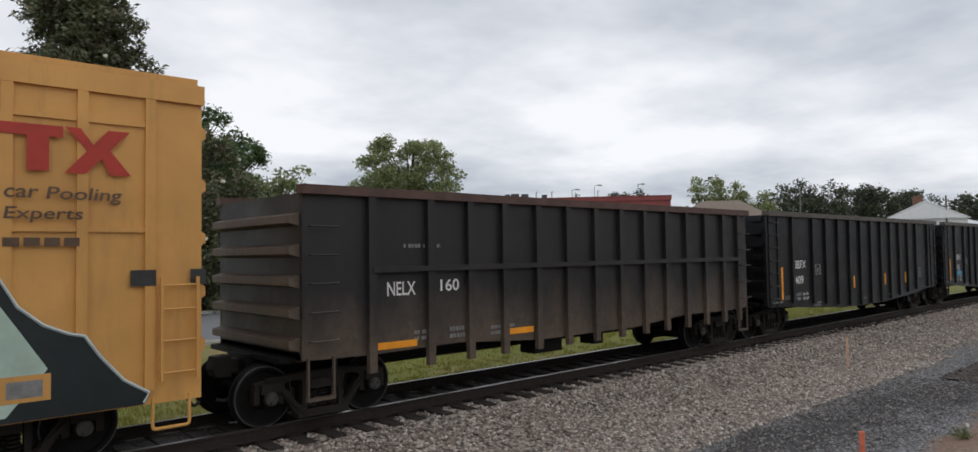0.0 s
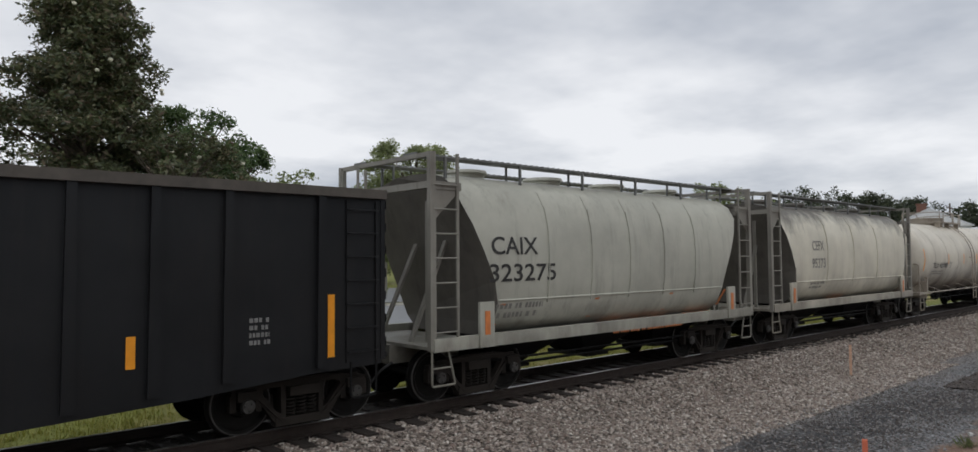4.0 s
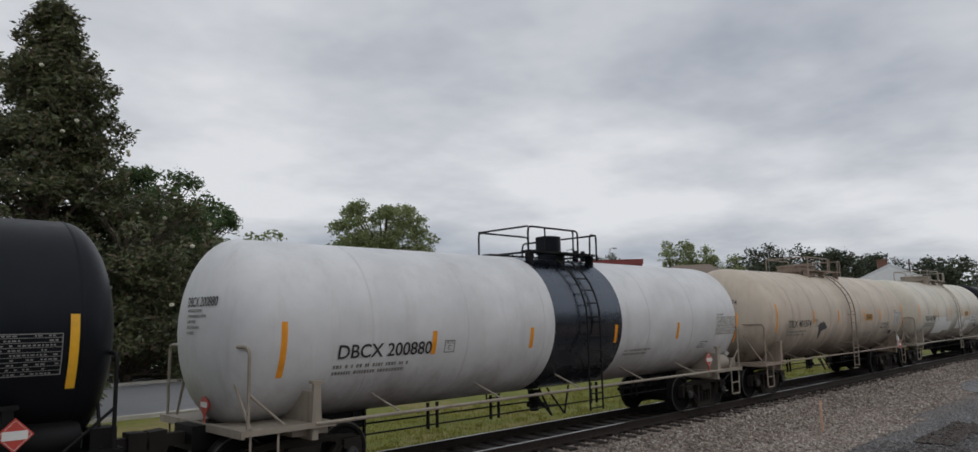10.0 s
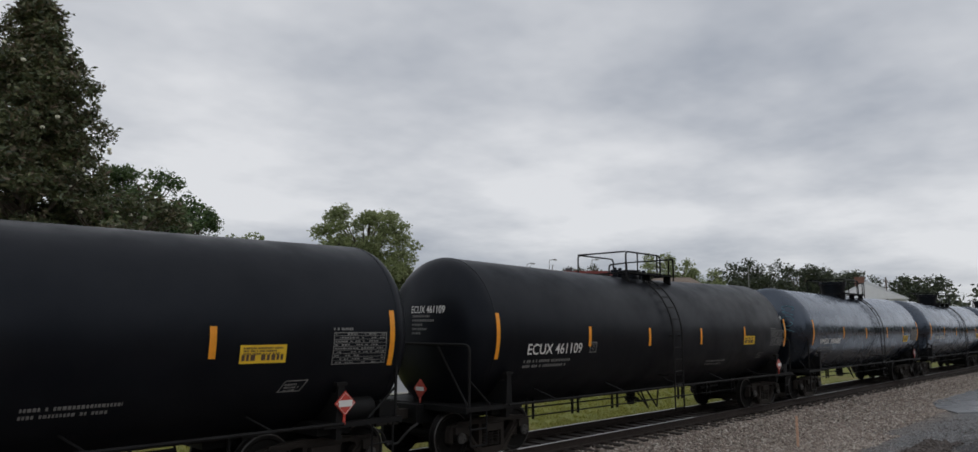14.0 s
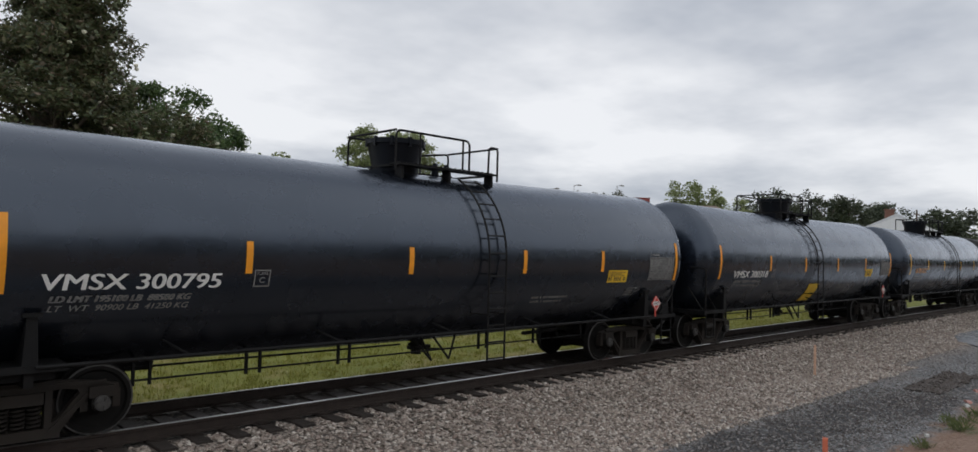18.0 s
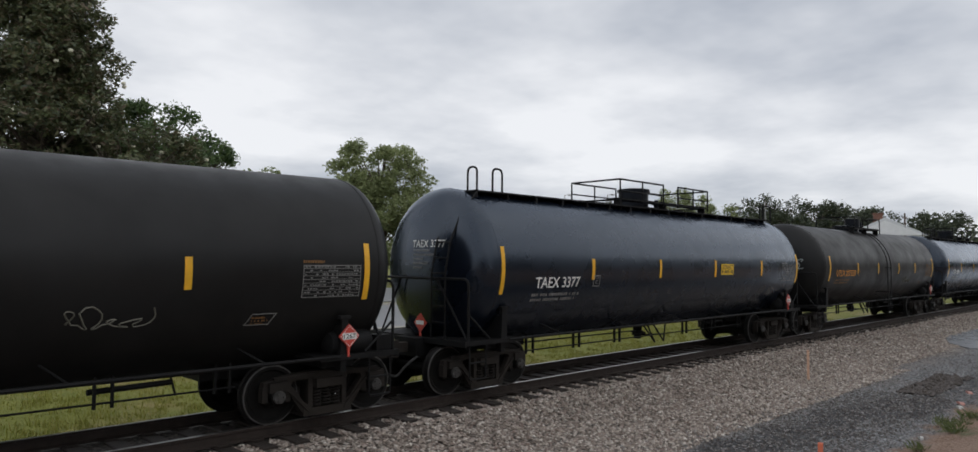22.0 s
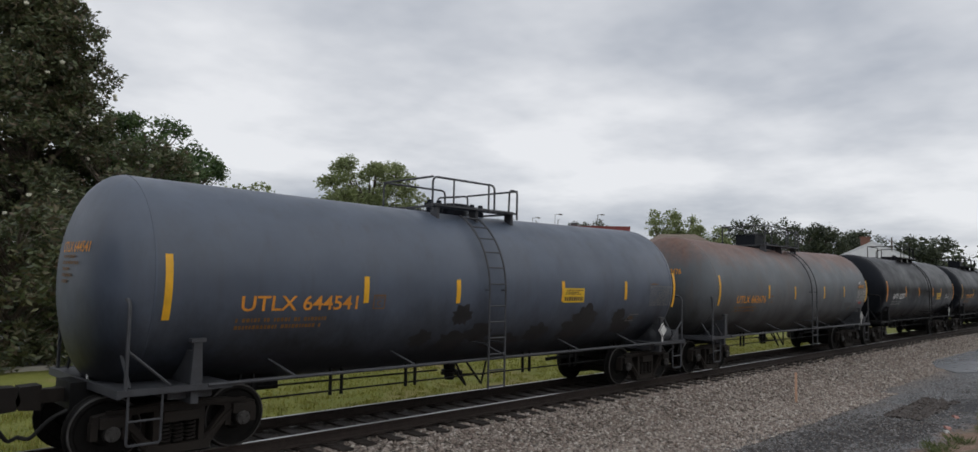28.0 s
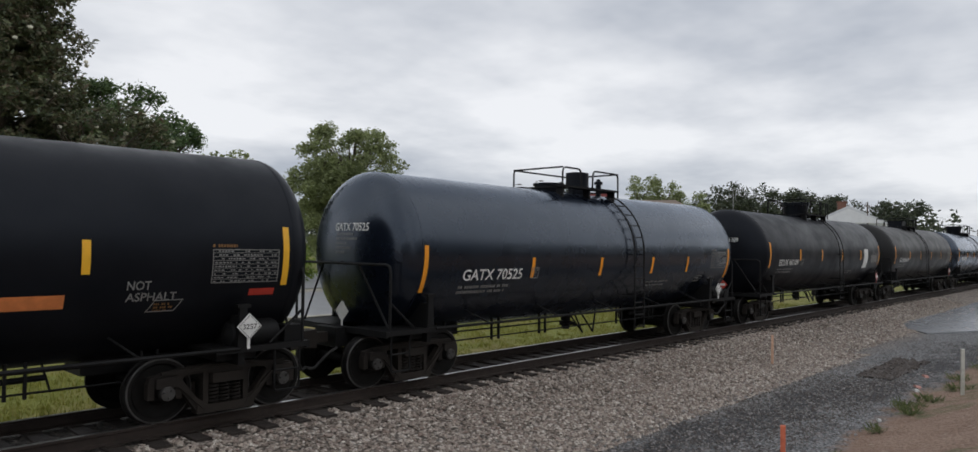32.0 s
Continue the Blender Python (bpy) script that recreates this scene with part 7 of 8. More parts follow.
for k in range(420):
    x = 76.6 + 0.52 * k
    far_ties.box(x - 0.11, x + 0.11, TRACK - 1.3, TRACK + 1.3, -0.36, -0.19)
part("distant_ties", far_ties, M["tie"], track, smooth=0, kind="stuff")

# ---- stakes and litter beside the line ----
M["stakewood"] = plain("weathered_stake_wood", (0.36, 0.22, 0.14), 0.8, 0.25, 8, 0, 0.3, 40)
M["stakepaint"] = plain("orange_red_painted_stake", (0.48, 0.115, 0.055), 0.7, 0.25, 8)
M["stakepink"] = plain("pale_pinkish_stake_wood", (0.52, 0.32, 0.22), 0.8, 0.2, 8)
M["stakepale"] = plain("pale_stake", (0.46, 0.45, 0.40), 0.75, 0.2, 8)


def stake(x, y, h, w, mk, label, tilt=(0, 0)):
    z = ground_z(x, y)
    ob = thing("survey_stake", label, "stake", "survey stakes", at=pose(x, y, z, tilt[0], tilt[1], 20))
    g = Geo().prism([(-w / 2, 0.0), (w / 2, 0.0), (w / 2, h - 0.01), (w / 2 - 0.008, h), (-w / 2 + 0.008, h), (-w / 2, h - 0.01)], -w * 0.3, w * 0.3)
    part("post", g, M[mk], ob)
    part("point", Geo().add([(-w / 2, -w * 0.3, 0.002), (w / 2, -w * 0.3, 0.002), (w / 2, w * 0.3, 0.002), (-w / 2, w * 0.3, 0.002), (0, 0, -0.25)], [(3, 2, 1, 0), (0, 1, 4), (1, 2, 4), (2, 3, 4), (3, 0, 4)]), M["stakewood"], ob)
    return ob


stake(19.8, 7.68, 0.80, 0.10, "stakepink", "bare wooden survey stake in the ballast edge", (0, 2))
stake(10.05, 3.75, 0.72, 0.11, "stakepaint", "orange-red painted survey stake in gravel", (0, 1))
stake(17.54, 2.88, 0.95, 0.10, "stakepale", "pale weathered survey stake by the dirt bank", (0, -3))

# ---- wet pavement and the street behind the line ----
M["wet"] = plain("wet_grey_pavement", (0.26, 0.27, 0.285), 0.22, 0.12, 0.8)
M["asphalt"] = plain("damp_street_asphalt", (0.22, 0.225, 0.235), 0.42, 0.14, 1.5, 0, 0.2, 60)
M["concrete"] = plain("pale_kerb_concrete", (0.42, 0.40, 0.36), 0.8, 0.15, 2.0, 0, 0.3, 40)


def slab(name, poly, z0, z1, mat, label, cat):
    g = Geo()
    n = len(poly)
    g.add([(x, y, z0) for x, y in poly] + [(x, y, z1) for x, y in poly], [tuple(reversed(range(n))), tuple(range(n, 2 * n))] + [(i, (i + 1) % n, (i + 1) % n + n, i + n) for i in range(n)])
    return tagged(new(name, g.mesh(name, mat, 0)), label, cat, kind="structure")


rnd = random.Random(12)
slab("wet_pavement", [(31.5, 6.3), (33.0, 7.3), (36.5, 8.3), (40, 8.5), (46, 8.7), (60, 8.9), (85, 8.9), (130, 8.8), (130, -6), (60, -6), (46, 0.5), (38, 4.2), (34, 5.2)], -0.80, -0.575, M["wet"], "wet pale grey pavement beside the track", "pavement")
slab("street", [(-200, 25.5), (400, 25.5), (400, 39), (-200, 39)], -0.75, -0.50, M["asphalt"], "grey asphalt street behind the line", "road")
slab("kerb", [(-200, 39), (400, 39), (400, 39.35), (-200, 39.35)], -0.75, -0.36, M["concrete"], "pale concrete kerb", "kerb")
slab("kerb", [(-200, 25.15), (400, 25.15), (400, 25.5), (-200, 25.5)], -0.75, -0.40, M["concrete"], "pale concrete kerb", "kerb")
slab("parking_lot", [(-60, 42), (70, 42), (70, 62), (-60, 62)], -0.75, -0.44, M["asphalt"], "asphalt parking lot among trees", "parking lot")

# ---- trees ----


def leaf_material(name, cols, trans=0.25):
    m, t, b = mat_base(name)
    geo = nd(t, "ShaderNodeNewGeometry")
    r = nd(t, "ShaderNodeValToRGB")
    els = r.color_ramp.elements
    els[0].color, els[1].color = (*cols[0], 1), (*cols[-1], 1)
    for k, c in enumerate(cols[1:-1]):
        els.new((k + 1) / (len(cols) - 1)).color = (*c, 1)
    t.links.new(geo.outputs["Random Per Island"], r.inputs[0])
    col = mixc(t, noise_fac(t, 0.5, 0.45, 0.95), r.outputs[0], cols[0])
    t.links.new(col, b.inputs["Base Color"])
    b.inputs["Roughness"].default_value = 0.5
    tr = nd(t, "ShaderNodeBsdfTranslucent")
    t.links.new(col, tr.inputs["Color"])
    mx = nd(t, "ShaderNodeMixShader", i_0=trans)
    t.links.new(b.outputs[0], mx.inputs[1]), t.links.new(tr.outputs[0], mx.inputs[2])
    t.links.new(mx.outputs[0], t.nodes["Material Output"].inputs["Surface"])
    return m


M["bark"] = plain("grey_brown_bark", (0.085, 0.065, 0.05), 0.9, 0.35, 5, 0, 0.6, 18)
M["magnolia"] = leaf_material("dark_magnolia_leaves", [(0.036, 0.048, 0.026), (0.082, 0.104, 0.046), (0.15, 0.158, 0.07), (0.155, 0.108, 0.072), (0.086, 0.112, 0.047), (0.125, 0.146, 0.06)], 0.2)
M["midleaf"] = leaf_material("mid_green_leaves", [(0.04, 0.075, 0.03), (0.09, 0.15, 0.052), (0.15, 0.21, 0.075), (0.07, 0.115, 0.042)], 0.35)
M["oakleaf"] = leaf_material("light_oak_leaves", [(0.15, 0.18, 0.085), (0.25, 0.295, 0.13), (0.34, 0.38, 0.18), (0.20, 0.24, 0.105)], 0.45)
M["farleaf"] = leaf_material("distant_leaves", [(0.036, 0.048, 0.032), (0.062, 0.080, 0.043), (0.095, 0.112, 0.056)], 0.3)
M["lime"] = leaf_material("yellow_green_leaves", [(0.10, 0.16, 0.02), (0.20, 0.27, 0.035), (0.14, 0.21, 0.025)], 0.3)
M["blossom"] = plain("cream_blossom", (0.75, 0.72, 0.58), 0.6, 0.1, 5)


def leaves(clumps, n, size, seed, per=9, slim=0.5):
    """n small leaf blades in tufts spread through clumps (x, y, z, r)."""
    rnd = np.random.RandomState(seed)
    cl = np.array(clumps, float)
    w = cl[:, 3] ** 2
    tufts = max(1, n // per)
    idx = rnd.choice(len(cl), tufts, p=w / w.sum())
    d = rnd.normal(size=(tufts, 3))
    d /= np.linalg.norm(d, axis=1)[:, None]
    d[:, 2] = np.abs(d[:, 2]) * np.where(rnd.uniform(size=tufts) < 0.72, 1, -0.6)
    rad = cl[idx, 3] * rnd.uniform(0.3, 1.0, tufts) ** 0.4 * rnd.uniform(0.85, 1.2, tufts)
    c = cl[idx, :3] + d * rad[:, None] * (1, 1, 0.7)
    p = np.repeat(c, per, 0) + rnd.normal(size=(tufts * per, 3)) * size * (1.15 if per == 9 else 0.95)
    n = len(p)
    u = rnd.normal(size=(n, 3)) * (1, 1, 0.6)
    u /= np.linalg.norm(u, axis=1)[:, None]
    v = np.cross(u, rnd.normal(size=(n, 3)))
    v /= np.linalg.norm(v, axis=1)[:, None]
    s = size * rnd.uniform(0.5, 1.3, n)[:, None]
    q = np.stack([p - u * s, p + v * s * slim, p + u * s, p - v * s * slim], 1).reshape(-1, 3)
    g = Geo()
    g.v = [tuple(r) for r in q.tolist()]
    g.f = [(4 * i, 4 * i + 1, 4 * i + 2, 4 * i + 3) for i in range(n)]
    return g


def polar(az, dist):
    return dist * math.cos(radians(az)), dist * math.sin(radians(az))


def tree(x, y, h, w, mat, label, n, size, seed, shape="round", base=0.25, group="", name="tree", z0=None, sprig=()):
    """A tapered trunk, limbs to every clump, a crown of leaf clumps with gaps."""
    rnd = random.Random(seed)
    z0 = ground_z(x, y) if z0 is None else z0
    ob = thing(name, label, "tree", group, at=pose(x, y, z0))
    clumps = []
    k = 0
    total = {"far": 40, "cone": 230}.get(shape, 125)
    while len(clumps) < total and k < 2000:
        k += 1
        t = rnd.uniform(base, 1.0)
        if shape == "cone":
            rmax = w / 2 * (1.03 - t) ** 0.88 * (0.45 + 0.68 * rnd.random())
        else:
            rmax = w / 2 * math.sqrt(max(0.03, 1 - ((t - 0.55 * (1 + base) + 0.12) / (0.62)) ** 2))
        a = rnd.uniform(0, 2 * math.pi)
        r = rmax * math.sqrt(rnd.uniform(0.12 if shape == "cone" else 0.05, 1))
        cr = (w * rnd.uniform(0.075, 0.15)) * (0.7 if t > 0.85 else 1) * (1.4 if shape == "far" else 1)
        if shape == "cone":
            cr *= 0.62
        r = max(0, min(r, rmax - cr * 0.4))
        clumps.append((r * math.cos(a), r * math.sin(a), t * h - cr * 0.6, cr))
    for az, d, z, r in sprig:
        px, py = polar(az, d)
        clumps.append((px - x, py - y, z - z0, r))
    g = Geo()
    tr = max(0.12, h * 0.022)
    top = h * (0.93 if shape == "cone" else 0.6)
    g.tube([(0, 0, -0.3), (0.05 * tr, 0, h * 0.1), (rnd.uniform(-.2, .2), rnd.uniform(-.2, .2), h * 0.35), (rnd.uniform(-.3, .3), 0, top)], [tr * 1.3, tr, tr * 0.7, tr * 0.2], 9)
    for cx, cy, cz, cr in clumps:
        zb = max(h * base * 0.6, cz - math.hypot(cx, cy) * 0.7)
        zb = min(zb, top)
        g.tube([(0, 0, zb), (cx * 0.5, cy * 0.5, (zb + cz) / 2 + 0.15), (cx, cy, cz)], [tr * 0.32, tr * 0.2, tr * 0.06], 5)
    part("trunk", g, M["bark"], ob)
    part("crown", leaves(clumps, n, size, seed, 16, 0.36) if mat == "magnolia" else leaves(clumps, n, size, seed), M[mat], ob, smooth=0)
    return ob, clumps


x, y = polar(77.7, 47)
mag, mc = tree(x, y, 22.0, 18.0, "magnolia", "tall dark magnolia with cream blossoms behind the street", 120000, 0.175, 21, "cone", 0.05, name="magnolia_tree")
rnd = random.Random(5)
for k in range(46):
    c = rnd.choice(mc)
    a = rnd.uniform(math.pi, 2 * math.pi)
    p = (c[0] + c[3] * 1.02 * math.cos(a), c[1] + c[3] * 1.02 * math.sin(a), c[2] + rnd.uniform(-0.3, 0.3))
    part("blossom", Geo().lathe([(-0.10, 0.03), (-0.05, 0.11), (0.06, 0.13), (0.10, 0.04)], "z", 7, p), M["blossom"], mag)
x, y = polar(72.3, 44)
low, lc = tree(x, y, 10.5, 10.0, "magnolia", "dark broad-leaved tree with pale blossoms", 36000, 0.17, 33, "round", 0.05)
for k in range(34):
    c = rnd.choice(lc)
    a = rnd.uniform(math.pi, 2 * math.pi)
    p = (c[0] + c[3] * 1.05 * math.cos(a), c[1] + c[3] * 1.05 * math.sin(a), c[2] + rnd.uniform(-0.2, 0.35))
    part("blossom", Geo().lathe([(-0.10, 0.03), (-0.05, 0.12), (0.06, 0.14), (0.10, 0.04)], "z", 7, p), M["blossom"], low)
x, y = polar(78.2, 27)
tree(x, y, 5.0, 4.5, "magnolia", "broad-leaved shrub reaching down to the grass", 15000, 0.13, 35, "round", 0.02, name="shrub")
x, y = polar(71.2, 50)
tree(x, y, 13.1, 9.0, "midleaf", "dense mid-green tree beside the magnolia", 40000, 0.14, 37, "round", 0.08)
x, y = polar(68.2, 61)
tree(x, y, 12.8, 7.0, "midleaf", "slim green tree at the street", 28000, 0.155, 41, "round", 0.3)
x, y = polar(64.6, 52)
tree(x, y, 8.6, 4.4, "oakleaf", "young light-green tree with a spreading side branch", 9000, 0.15, 45, "round", 0.4, sprig=[(62.0, 52, 8.45, 0.28), (62.5, 52, 8.6, 0.34), (63.1, 52.2, 8.45, 0.34), (64.1, 52, 8.3, 0.45)])
x, y = polar(88, 50)
tree(x, y, 13, 9, "midleaf", "broad green tree among others", 14000, 0.26, 49, "round", 0.08)
x, y = polar(54.1, 92)
tree(x, y, 18.0, 14.5, "oakleaf", "light-green rounded oak behind buildings", 64000, 0.20, 53, "round", 0.2)
for i, (az, d, el, w, mt) in enumerate(((31.0, 118, 5.7, 9, "oakleaf"), (29.2, 122, 5.6, 8, "oakleaf"), (27.3, 118, 4.6, 7, "oakleaf"), (24.8, 150, 5.0, 8.5, "farleaf"), (22.4, 150, 5.0, 8.5, "farleaf"),
                                        (20.6, 145, 4.5, 8, "farleaf"), (19.3, 150, 4.5, 8, "farleaf"), (17.8, 160, 4.1, 9, "farleaf"), (16.2, 165, 4.0, 9, "farleaf"), (14.0, 165, 3.6, 8, "farleaf"), (12.6, 170, 3.5, 9, "farleaf"),
                                        (38.5, 170, 4.9, 10, "farleaf"), (36.2, 170, 4.7, 9, "farleaf"), (40.4, 170, 4.7, 8, "farleaf"), (26.0, 175, 4.0, 10, "farleaf"), (23.5, 180, 4.0, 10, "farleaf"))):
    x, y = polar(az, d)
    h = EYE + d * math.tan(radians(el)) + 0.55
    tree(x, y, h, w * d / 150 + 1.5, mt, "rounded tree in the distant row", 9000, 0.0019 * d, 60 + i, "far", 0.15, "distant trees", z0=-0.55)
# woods on the skyline
rnd = random.Random(77)
cl = []
for k in range(260):
    az = rnd.uniform(-4, 88)
    d = rnd.uniform(230, 300)
    x, y = polar(az, d)
    hh = d * math.tan(radians(1.2 + 1.0 * rnd.random() + (0.7 if az < 14 else 0)))
    for z in (0.25, 0.65, 1.0):
        cl.append((x, y, EYE + hh * z - 3.0, 4.2))
tagged(new("distant_woods", leaves(cl, 26000, 1.0, 91).mesh("distant_woods", M["farleaf"], 0)), "dark green woods on the skyline", "woods", kind="stuff")
# woods behind the viewer, mirrored as a dark band in the glossy tanks
cl = []
for k in range(290):
    x = rnd.uniform(-120, 420)
    y = rnd.uniform(-46, -28)
    hh = rnd.uniform(9, 15)
    for z in (0.1, 0.4, 0.7, 1.0):
        cl.append((x, y, hh * z - 1, 3.2))
tagged(new("roadside_woods", leaves(cl, 44000, 0.75, 92).mesh("roadside_woods", M["farleaf"], 0)), "dark green woods across from the line", "woods", kind="stuff")
# low bright shrubs beyond the street
for i, (az, d, w, h) in enumerate(((60.3, 58, 4.0, 3.4), (58.6, 60, 3.5, 3.0), (62.0, 60, 3.0, 3.2))):
    x, y = polar(az, d)
    ob = thing("shrub", "bright yellow-green shrub beyond the street", "shrub", "shrubs", at=pose(x, y, -0.5))
    rr = random.Random(i)
    cc = [(rr.uniform(-w / 2, w / 2), rr.uniform(-1, 1), rr.uniform(0.4, h - 0.6), 0.7) for k in range(14)]
    g = Geo()
    for c in cc:
        g.tube([(0, 0, -0.1), (c[0], c[1], c[2])], [0.05, 0.015], 5)
    part("stems", g, M["bark"], ob)
    part("foliage", leaves(cc, 1800, 0.16, 200 + i), M["lime"], ob, smooth=0)

# ---- buildings ----
M["redwall"] = plain("dull_red_metal_wall", (0.22, 0.045, 0.04), 0.6, 0.2, 1.2)
M["whitewall"] = plain("white_clapboard", (0.72, 0.73, 0.74), 0.6, 0.06, 2)
M["brownroof"] = plain("brown_shingles", (0.20, 0.16, 0.13), 0.85, 0.2, 3)
M["whiteroof"] = plain("pale_metal_roof", (0.60, 0.62, 0.64), 0.5, 0.1, 2)
M["chimney"] = plain("chimney_brick", (0.17, 0.085, 0.06), 0.85, 0.3, 6)
M["glassdark"] = plain("dark_window_glass", (0.03, 0.035, 0.04), 0.1, 0.1, 3)
M["unit"] = plain("dark_roof_unit", (0.06, 0.06, 0.065), 0.6, 0.2, 3)
M["polem"] = plain("grey_pole", (0.25, 0.25, 0.24), 0.6, 0.2, 3, 0.4)
M["polewood"] = plain("utility_pole_wood", (0.10, 0.075, 0.06), 0.85, 0.3, 3)

x, y = polar(40, 82)
shop = thing("shop_building", "long dull red flat-roofed building beyond the street", "building", at=pose(x, y, -0.5, 0, 0, -50))
x0, x1, y0, y1, zt = -9.6, 9.6, 0, 14, 9.3
part("wall", Geo().box(x0, x1, y0, y1, 0, zt - 0.5), M["redwall"], shop)
part("parapet", Geo().box(x0 - 0.1, x1 + 0.1, y0 - 0.12, y1 + 0.12, zt - 0.5, zt), M["redwall"], shop)
part("coping", Geo().box(x0 - 0.15, x1 + 0.15, y0 - 0.17, y1 + 0.17, zt, zt + 0.06), M["redwall"], shop)
for k in range(4):
    wx = x0 + 1.8 + k * 4.4
    wnd = part("window", Geo().box(wx, wx + 2.2, y0 - 0.05, y0 - 0.01, 1.0, 3.0), M["polem"], shop)
    part("pane", Geo().box(wx + 0.1, wx + 2.1, y0 - 0.07, y0 - 0.052, 1.1, 2.9), M["glassdark"], wnd)
for ux, w, h in ((-9.3, 0.5, 0.45), (-8.6, 0.9, 0.5), (-7.4, 0.8, 0.45), (-5.0, 0.6, 0.3), (3.0, 0.8, 0.3)):
    part("roof_unit", Geo().box(ux, ux + w, 1.0, 2.0, zt + 0.08, zt + 0.2 + h).box(ux + 0.1, ux + w - 0.1, 0.9, 1.0, zt + 0.2, zt + h), M["unit"], shop, "dark roof ventilation unit")
for ux in (-5.6, -3.8, 1.5, 6.5):
    part("vent_pipe", Geo().tube([(ux, 0.8, zt), (ux, 0.8, zt + 0.8), (ux + 0.2, 0.8, zt + 0.8)], 0.05, 6), M["polem"], shop)


def hip_house(x, y, w, d, eave, ridge, wallm, roofm, label, rot, chim=False, gable=False):
    ob = thing("house", label, "house", at=pose(x, y, -0.5, 0, 0, rot))
    part("wall", Geo().box(-w / 2, w / 2, -d / 2, d / 2, 0, eave), M[wallm], ob)
    o = 0.4
    if gable:
        g = Geo().prism([(-w / 2 - o, eave - 0.1), (w / 2 + o, eave - 0.1), (0, ridge)], -d / 2 - o, d / 2 + o)
        part("roof", g, M[roofm], ob)
        part("gable_wall", Geo().prism([(-w / 2, eave - 0.1), (w / 2, eave - 0.1), (0, ridge - 0.45)], -d / 2 - o - 0.02, -d / 2 - o - 0.005), M[wallm], ob)
    else:
        rl = w / 2 - d / 2 if w > d else 0.2
        g = Geo().add([(-w / 2 - o, -d / 2 - o, eave), (w / 2 + o, -d / 2 - o, eave), (w / 2 + o, d / 2 + o, eave), (-w / 2 - o, d / 2 + o, eave), (-rl, 0, ridge), (rl, 0, ridge)],
                      [(3, 2, 1, 0), (0, 1, 5, 4), (1, 2, 5), (2, 3, 4, 5), (3, 0, 4)])
        part("roof", g, M[roofm], ob)
    for k in range(3):
        wx = -w / 2 + w * (k + 0.5) / 3
        wd = part("window", Geo().box(wx - 0.6, wx + 0.6, -d / 2 - 0.06, -d / 2 - 0.01, 1.0, 2.5), M["whitewall"], ob)
        part("pane", Geo().box(wx - 0.5, wx + 0.5, -d / 2 - 0.08, -d / 2 - 0.062, 1.1, 2.4), M["glassdark"], wd)
    if chim:
        part("chimney", Geo().box(-0.6, 0.6, 0.5, 1.5, ridge - 1.5, ridge + 1.0).box(-0.7, 0.7, 0.4, 1.6, ridge + 1.0, ridge + 1.15), M["chimney"], ob, "red brick chimney")
    return ob


x, y = polar(16.5, 120)
hip_house(x, y, 9.5, 16, 7.0, 9.4, "whitewall", "whiteroof", "white gabled house with a brick chimney", -68, True, True)
x, y = polar(14.1, 120)
hip_house(x, y, 9, 8, 5.6, 7.0, "whitewall", "whiteroof", "white wing of a house with a pale roof", -68)
x, y = polar(29.6, 108)
hip_house(x, y, 14, 9, 7.2, 10.2, "whitewall", "brownroof", "house with a brown hipped roof", -60)


def pole(x, y, h, r, mk, label, arm=None, name="utility_pole"):
    ob = thing(name, label, "pole", at=pose(x, y, -0.5))
    part("shaft", Geo().tube([(0, 0, 0), (0, 0, h)], [r, r * 0.7], 8), M[mk], ob)
    if arm == "cross":
        part("crossarm", Geo().box(-1.1, 1.1, -0.05, 0.05, h - 0.7, h - 0.58), M["polewood"], ob)
        for k in (-1, -0.4, 0.4, 1):
            part("insulator", Geo().lathe([(h - 0.58, 0.03), (h - 0.5, 0.06), (h - 0.4, 0.03)], "z", 8, (k, 0, 0)), M["polem"], ob)
    elif arm == "lamp":
        part("lamp_arm", Geo().tube([(0, 0, h - 0.1), (0.7, 0, h + 0.1), (1.0, 0, h + 0.1)], 0.04, 6), M[mk], ob)
        part("lamp_head", Geo().box(0.9, 1.5, -0.14, 0.14, h, h + 0.16), M[mk], ob)
    return ob


for az, d, el, arm, mk, r, lab, nm in ((60.9, 64, 5.4, None, "polewood", 0.16, "dark wooden pole among branches", "utility_pole"), (59.9, 120, 4.5, "cross", "polewood", 0.16, "distant utility pole with crossarm", "utility_pole"),
                                       (39.2, 100, 5.3, "lamp", "polem", 0.05, "slim grey lamp post", "lamp_post"), (41.0, 100, 5.0, "lamp", "polem", 0.05, "slim grey lamp post", "lamp_post"), (35.8, 104, 5.3, "lamp", "polem", 0.07, "slim grey lamp post", "lamp_post"),
                                       (24.0, 115, 4.7, None, "polem", 0.09, "pale flagpole over the trees", "flagpole"), (14.9, 112, 3.5, "cross", "polewood", 0.15, "utility pole beside the white house", "utility_pole")):
    x, y = polar(az, d)
    pole(x, y, EYE + d * math.tan(radians(el)) + 0.5, r, mk, lab, arm, nm)

# ---- parked car across the street ----


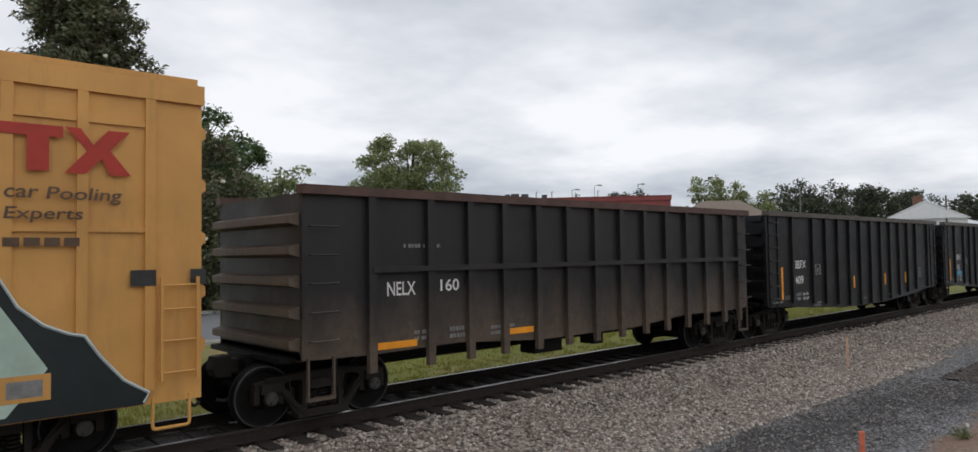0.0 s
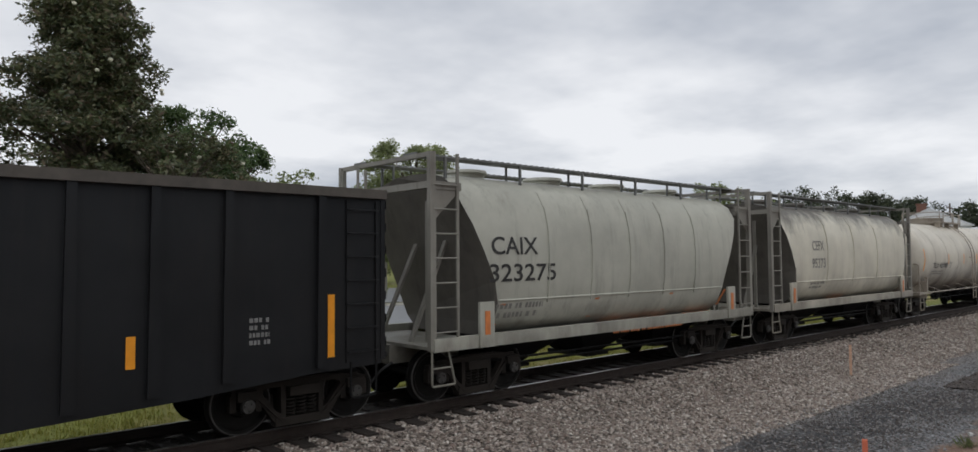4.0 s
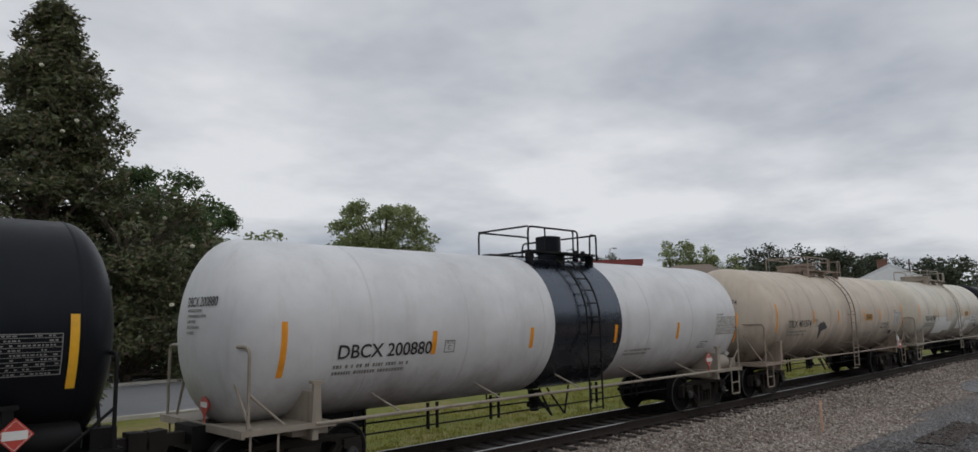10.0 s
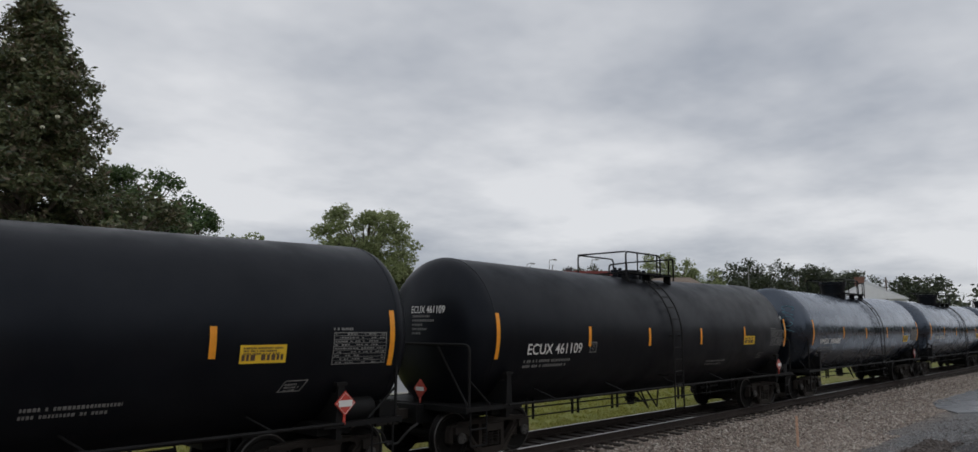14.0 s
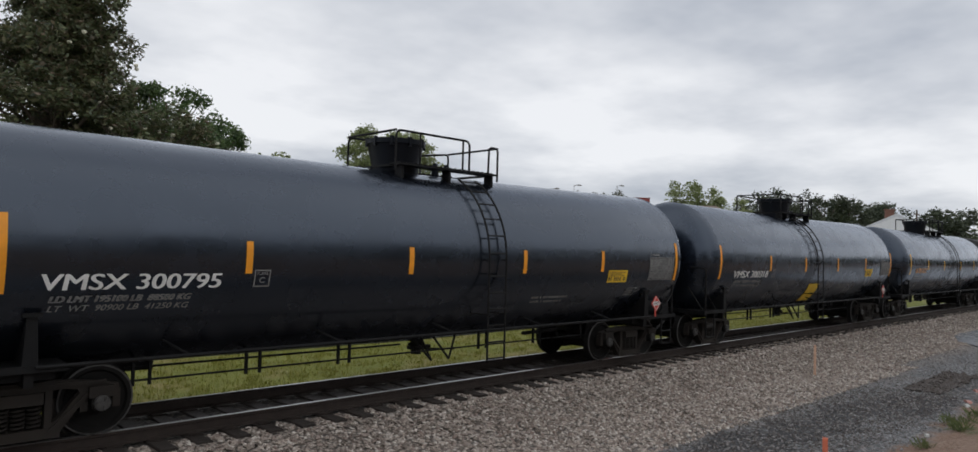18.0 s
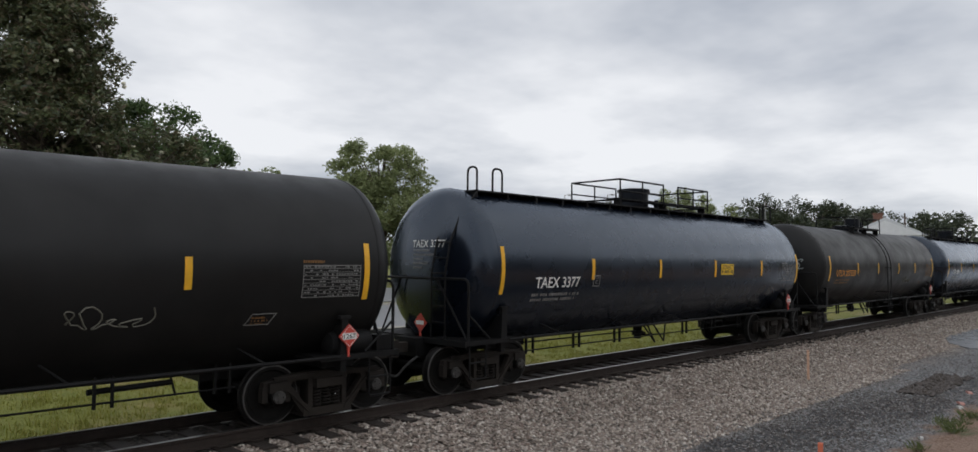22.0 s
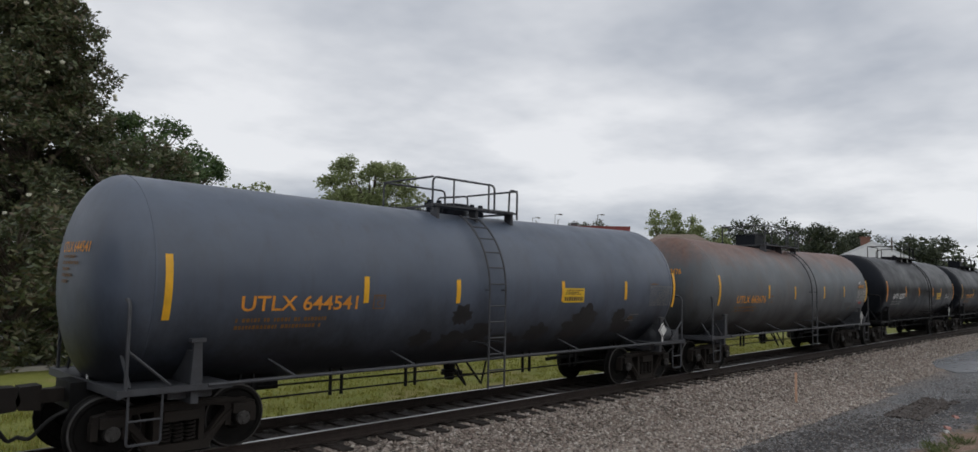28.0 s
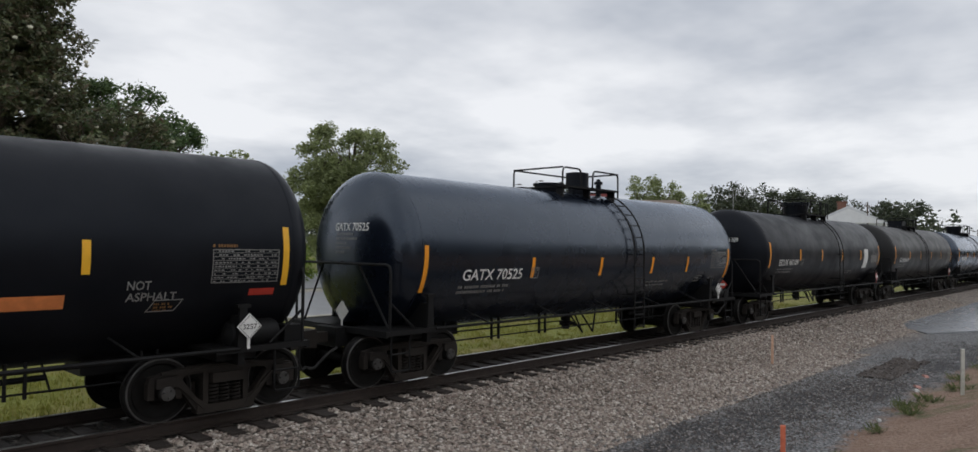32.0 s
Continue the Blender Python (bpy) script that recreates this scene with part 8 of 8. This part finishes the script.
def parked_suv(x, y, rot):
    ob = thing("parked_car", "white sport utility vehicle parked across the street", "car", at=pose(x, y, -0.45, 0, 0, rot))
    wm = plain("white_car_paint", (0.75, 0.76, 0.77), 0.25, 0.04, 2)
    body = Geo().prism([(-2.3, 0.35), (2.3, 0.35), (2.32, 0.85), (2.1, 1.0), (1.2, 1.08), (0.55, 1.68), (-1.9, 1.72), (-2.25, 1.1), (-2.32, 0.6)], -0.9, 0.9)
    part("body", body, wm, ob, smooth=25)
    for a, b_ in ((-1.85, -1.1), (-1.0, -0.1), (0.0, 0.75)):
        g = Geo()
        for q in (-1, 1):
            xt = min(b_, 0.5)
            g.prism([(a, 1.12), (b_ if b_ < 0.7 else 1.05, 1.12), (xt, 1.58), (a + 0.05, 1.60)], min(q * 0.905, q * 0.915), max(q * 0.905, q * 0.915))
        part("side_window", g, M["glassdark"], ob)
    for sx in (-1.42, 1.42):
        for q in (-1, 1):
            wl = part("wheel", Geo().lathe([(q * 0.78 - 0.11, 0.2), (q * 0.78 - 0.11, 0.35), (q * 0.78 + 0.11, 0.35), (q * 0.78 + 0.11, 0.2)], "y", 20), M["rubber"], ob, loc=(sx, 0, 0.35))
            part("rim", Geo().lathe([(q * 0.9 - 0.02, 0.2), (q * 0.9, 0.18), (q * 0.9 + 0.002, 0.02)], "y", 16), M["bright"], wl)
    part("tail_light", Geo().box(-2.34, -2.28, -0.88, -0.7, 0.9, 1.2).box(-2.34, -2.28, 0.7, 0.88, 0.9, 1.2), M["redlet"], ob)
    return ob


x, y = polar(65.9, 57.5)
parked_suv(x, y, 176)


# ---- grass, weeds and scraps ----
M["grassblade"] = leaf_material("mown_grass_blades", [(0.17, 0.185, 0.024), (0.27, 0.275, 0.045), (0.36, 0.32, 0.10), (0.21, 0.23, 0.03)], 0.35)
tagged(new("grass", grass_field(-4, 42, 13.0, 19.5, 60000, 8).mesh("grass", M["grassblade"], 0)), "mown yellow-green grass behind the track", "grass", kind="stuff")
M["weed"] = leaf_material("weed_blades", [(0.05, 0.075, 0.02), (0.10, 0.13, 0.035), (0.15, 0.15, 0.05)], 0.3)
M["scrap"] = plain("faded_pink_plastic_scrap", (0.45, 0.22, 0.18), 0.5, 0.2, 6)
M["scrapw"] = plain("dirty_white_scrap", (0.5, 0.5, 0.48), 0.6, 0.2, 6)
rnd = random.Random(61)
for wx, wy, wr, n in ((16.1, 3.55, 0.32, 160), (16.9, 3.35, 0.25, 110), (15.2, 3.3, 0.18, 70), (13.4, 3.45, 0.14, 50), (18.6, 3.15, 0.3, 120), (20.3, 3.4, 0.25, 90), (11.2, 3.5, 0.12, 40), (22.6, 3.2, 0.35, 120)):
    ob = thing("weed_clump", "low green weeds at the edge of the dirt", "weeds", "weeds at the dirt edge", at=pose(wx, wy, ground_z(wx, wy)))
    g = Geo()
    for k in range(n):
        a, r = rnd.uniform(0, 6.28), wr * math.sqrt(rnd.random())
        bx, by, hh = r * math.cos(a), r * math.sin(a), rnd.uniform(0.06, 0.2)
        lx, ly = rnd.uniform(-0.08, 0.08), rnd.uniform(-0.08, 0.08)
        g.add([(bx - 0.008, by, -0.01), (bx + 0.008, by + 0.004, -0.01), (bx + lx + 0.012, by + ly, hh * 0.7), (bx + lx * 1.8, by + ly * 1.8, hh)], [(0, 1, 2), (0, 2, 3)])
    part("foliage", g, M["weed"], ob, smooth=0, kind="stuff")
for sx, sy, w, mk, lab in ((19.0, 4.0, 0.10, "scrap", "small pink plastic scrap on cinders"), (18.4, 3.9, 0.08, "scrapw", "small white scrap on the cinders"), (20.8, 4.2, 0.09, "scrap", "small pink plastic scrap on cinders"), (14.6, 3.7, 0.05, "scrapw", "small white scrap on the cinders")):
    ob = thing("litter", lab, "litter", at=pose(sx, sy, ground_z(sx, sy) + 0.012, 8, -6, 35))
    part("scrap", Geo().prism([(-w, 0), (w * 0.8, -0.004), (w, 0.03), (w * 0.1, 0.05), (-w * 0.7, 0.035)], -w * 0.5, w * 0.6), M[mk], ob, smooth=0)


# ---- motion ----
# the train slows a little at the start: 15.0 m/s, then a steady 14.5 m/s, a touch slower at the end
RUN = ((0, -1.5), (1, 13.5), (2, 28.5)) + tuple((k, 14.5 * k) for k in range(3, 27)) + tuple((k, 377.0 + 14.15 * (k - 26)) for k in range(27, 33))


def motions():
    for car, s in CARS:
        walk(car, [(t, pose(s - d, TRACK, 0)) for t, d in RUN])
    # wheels roll on the rail; all front and all rear axles of a truck share one turning
    first = {}
    for w, s in WHEELS:
        if s not in first:
            rows = []
            for k in range(0, 961):
                t = k / 30
                d = np.interp(t, [r[0] for r in RUN], [r[1] for r in RUN])
                rows.append((t, pose(s * AXLE, 0, WHEEL_R, 0, -math.degrees(d / WHEEL_R) % 360, 0)))
            walk(w, rows)
            first[s] = w
            continue
        w.rotation_mode = "QUATERNION"
        src = first[s].animation_data
        w.animation_data_create()
        w.animation_data.action = src.action
        w.animation_data.action_slot = src.action_slot


motions()
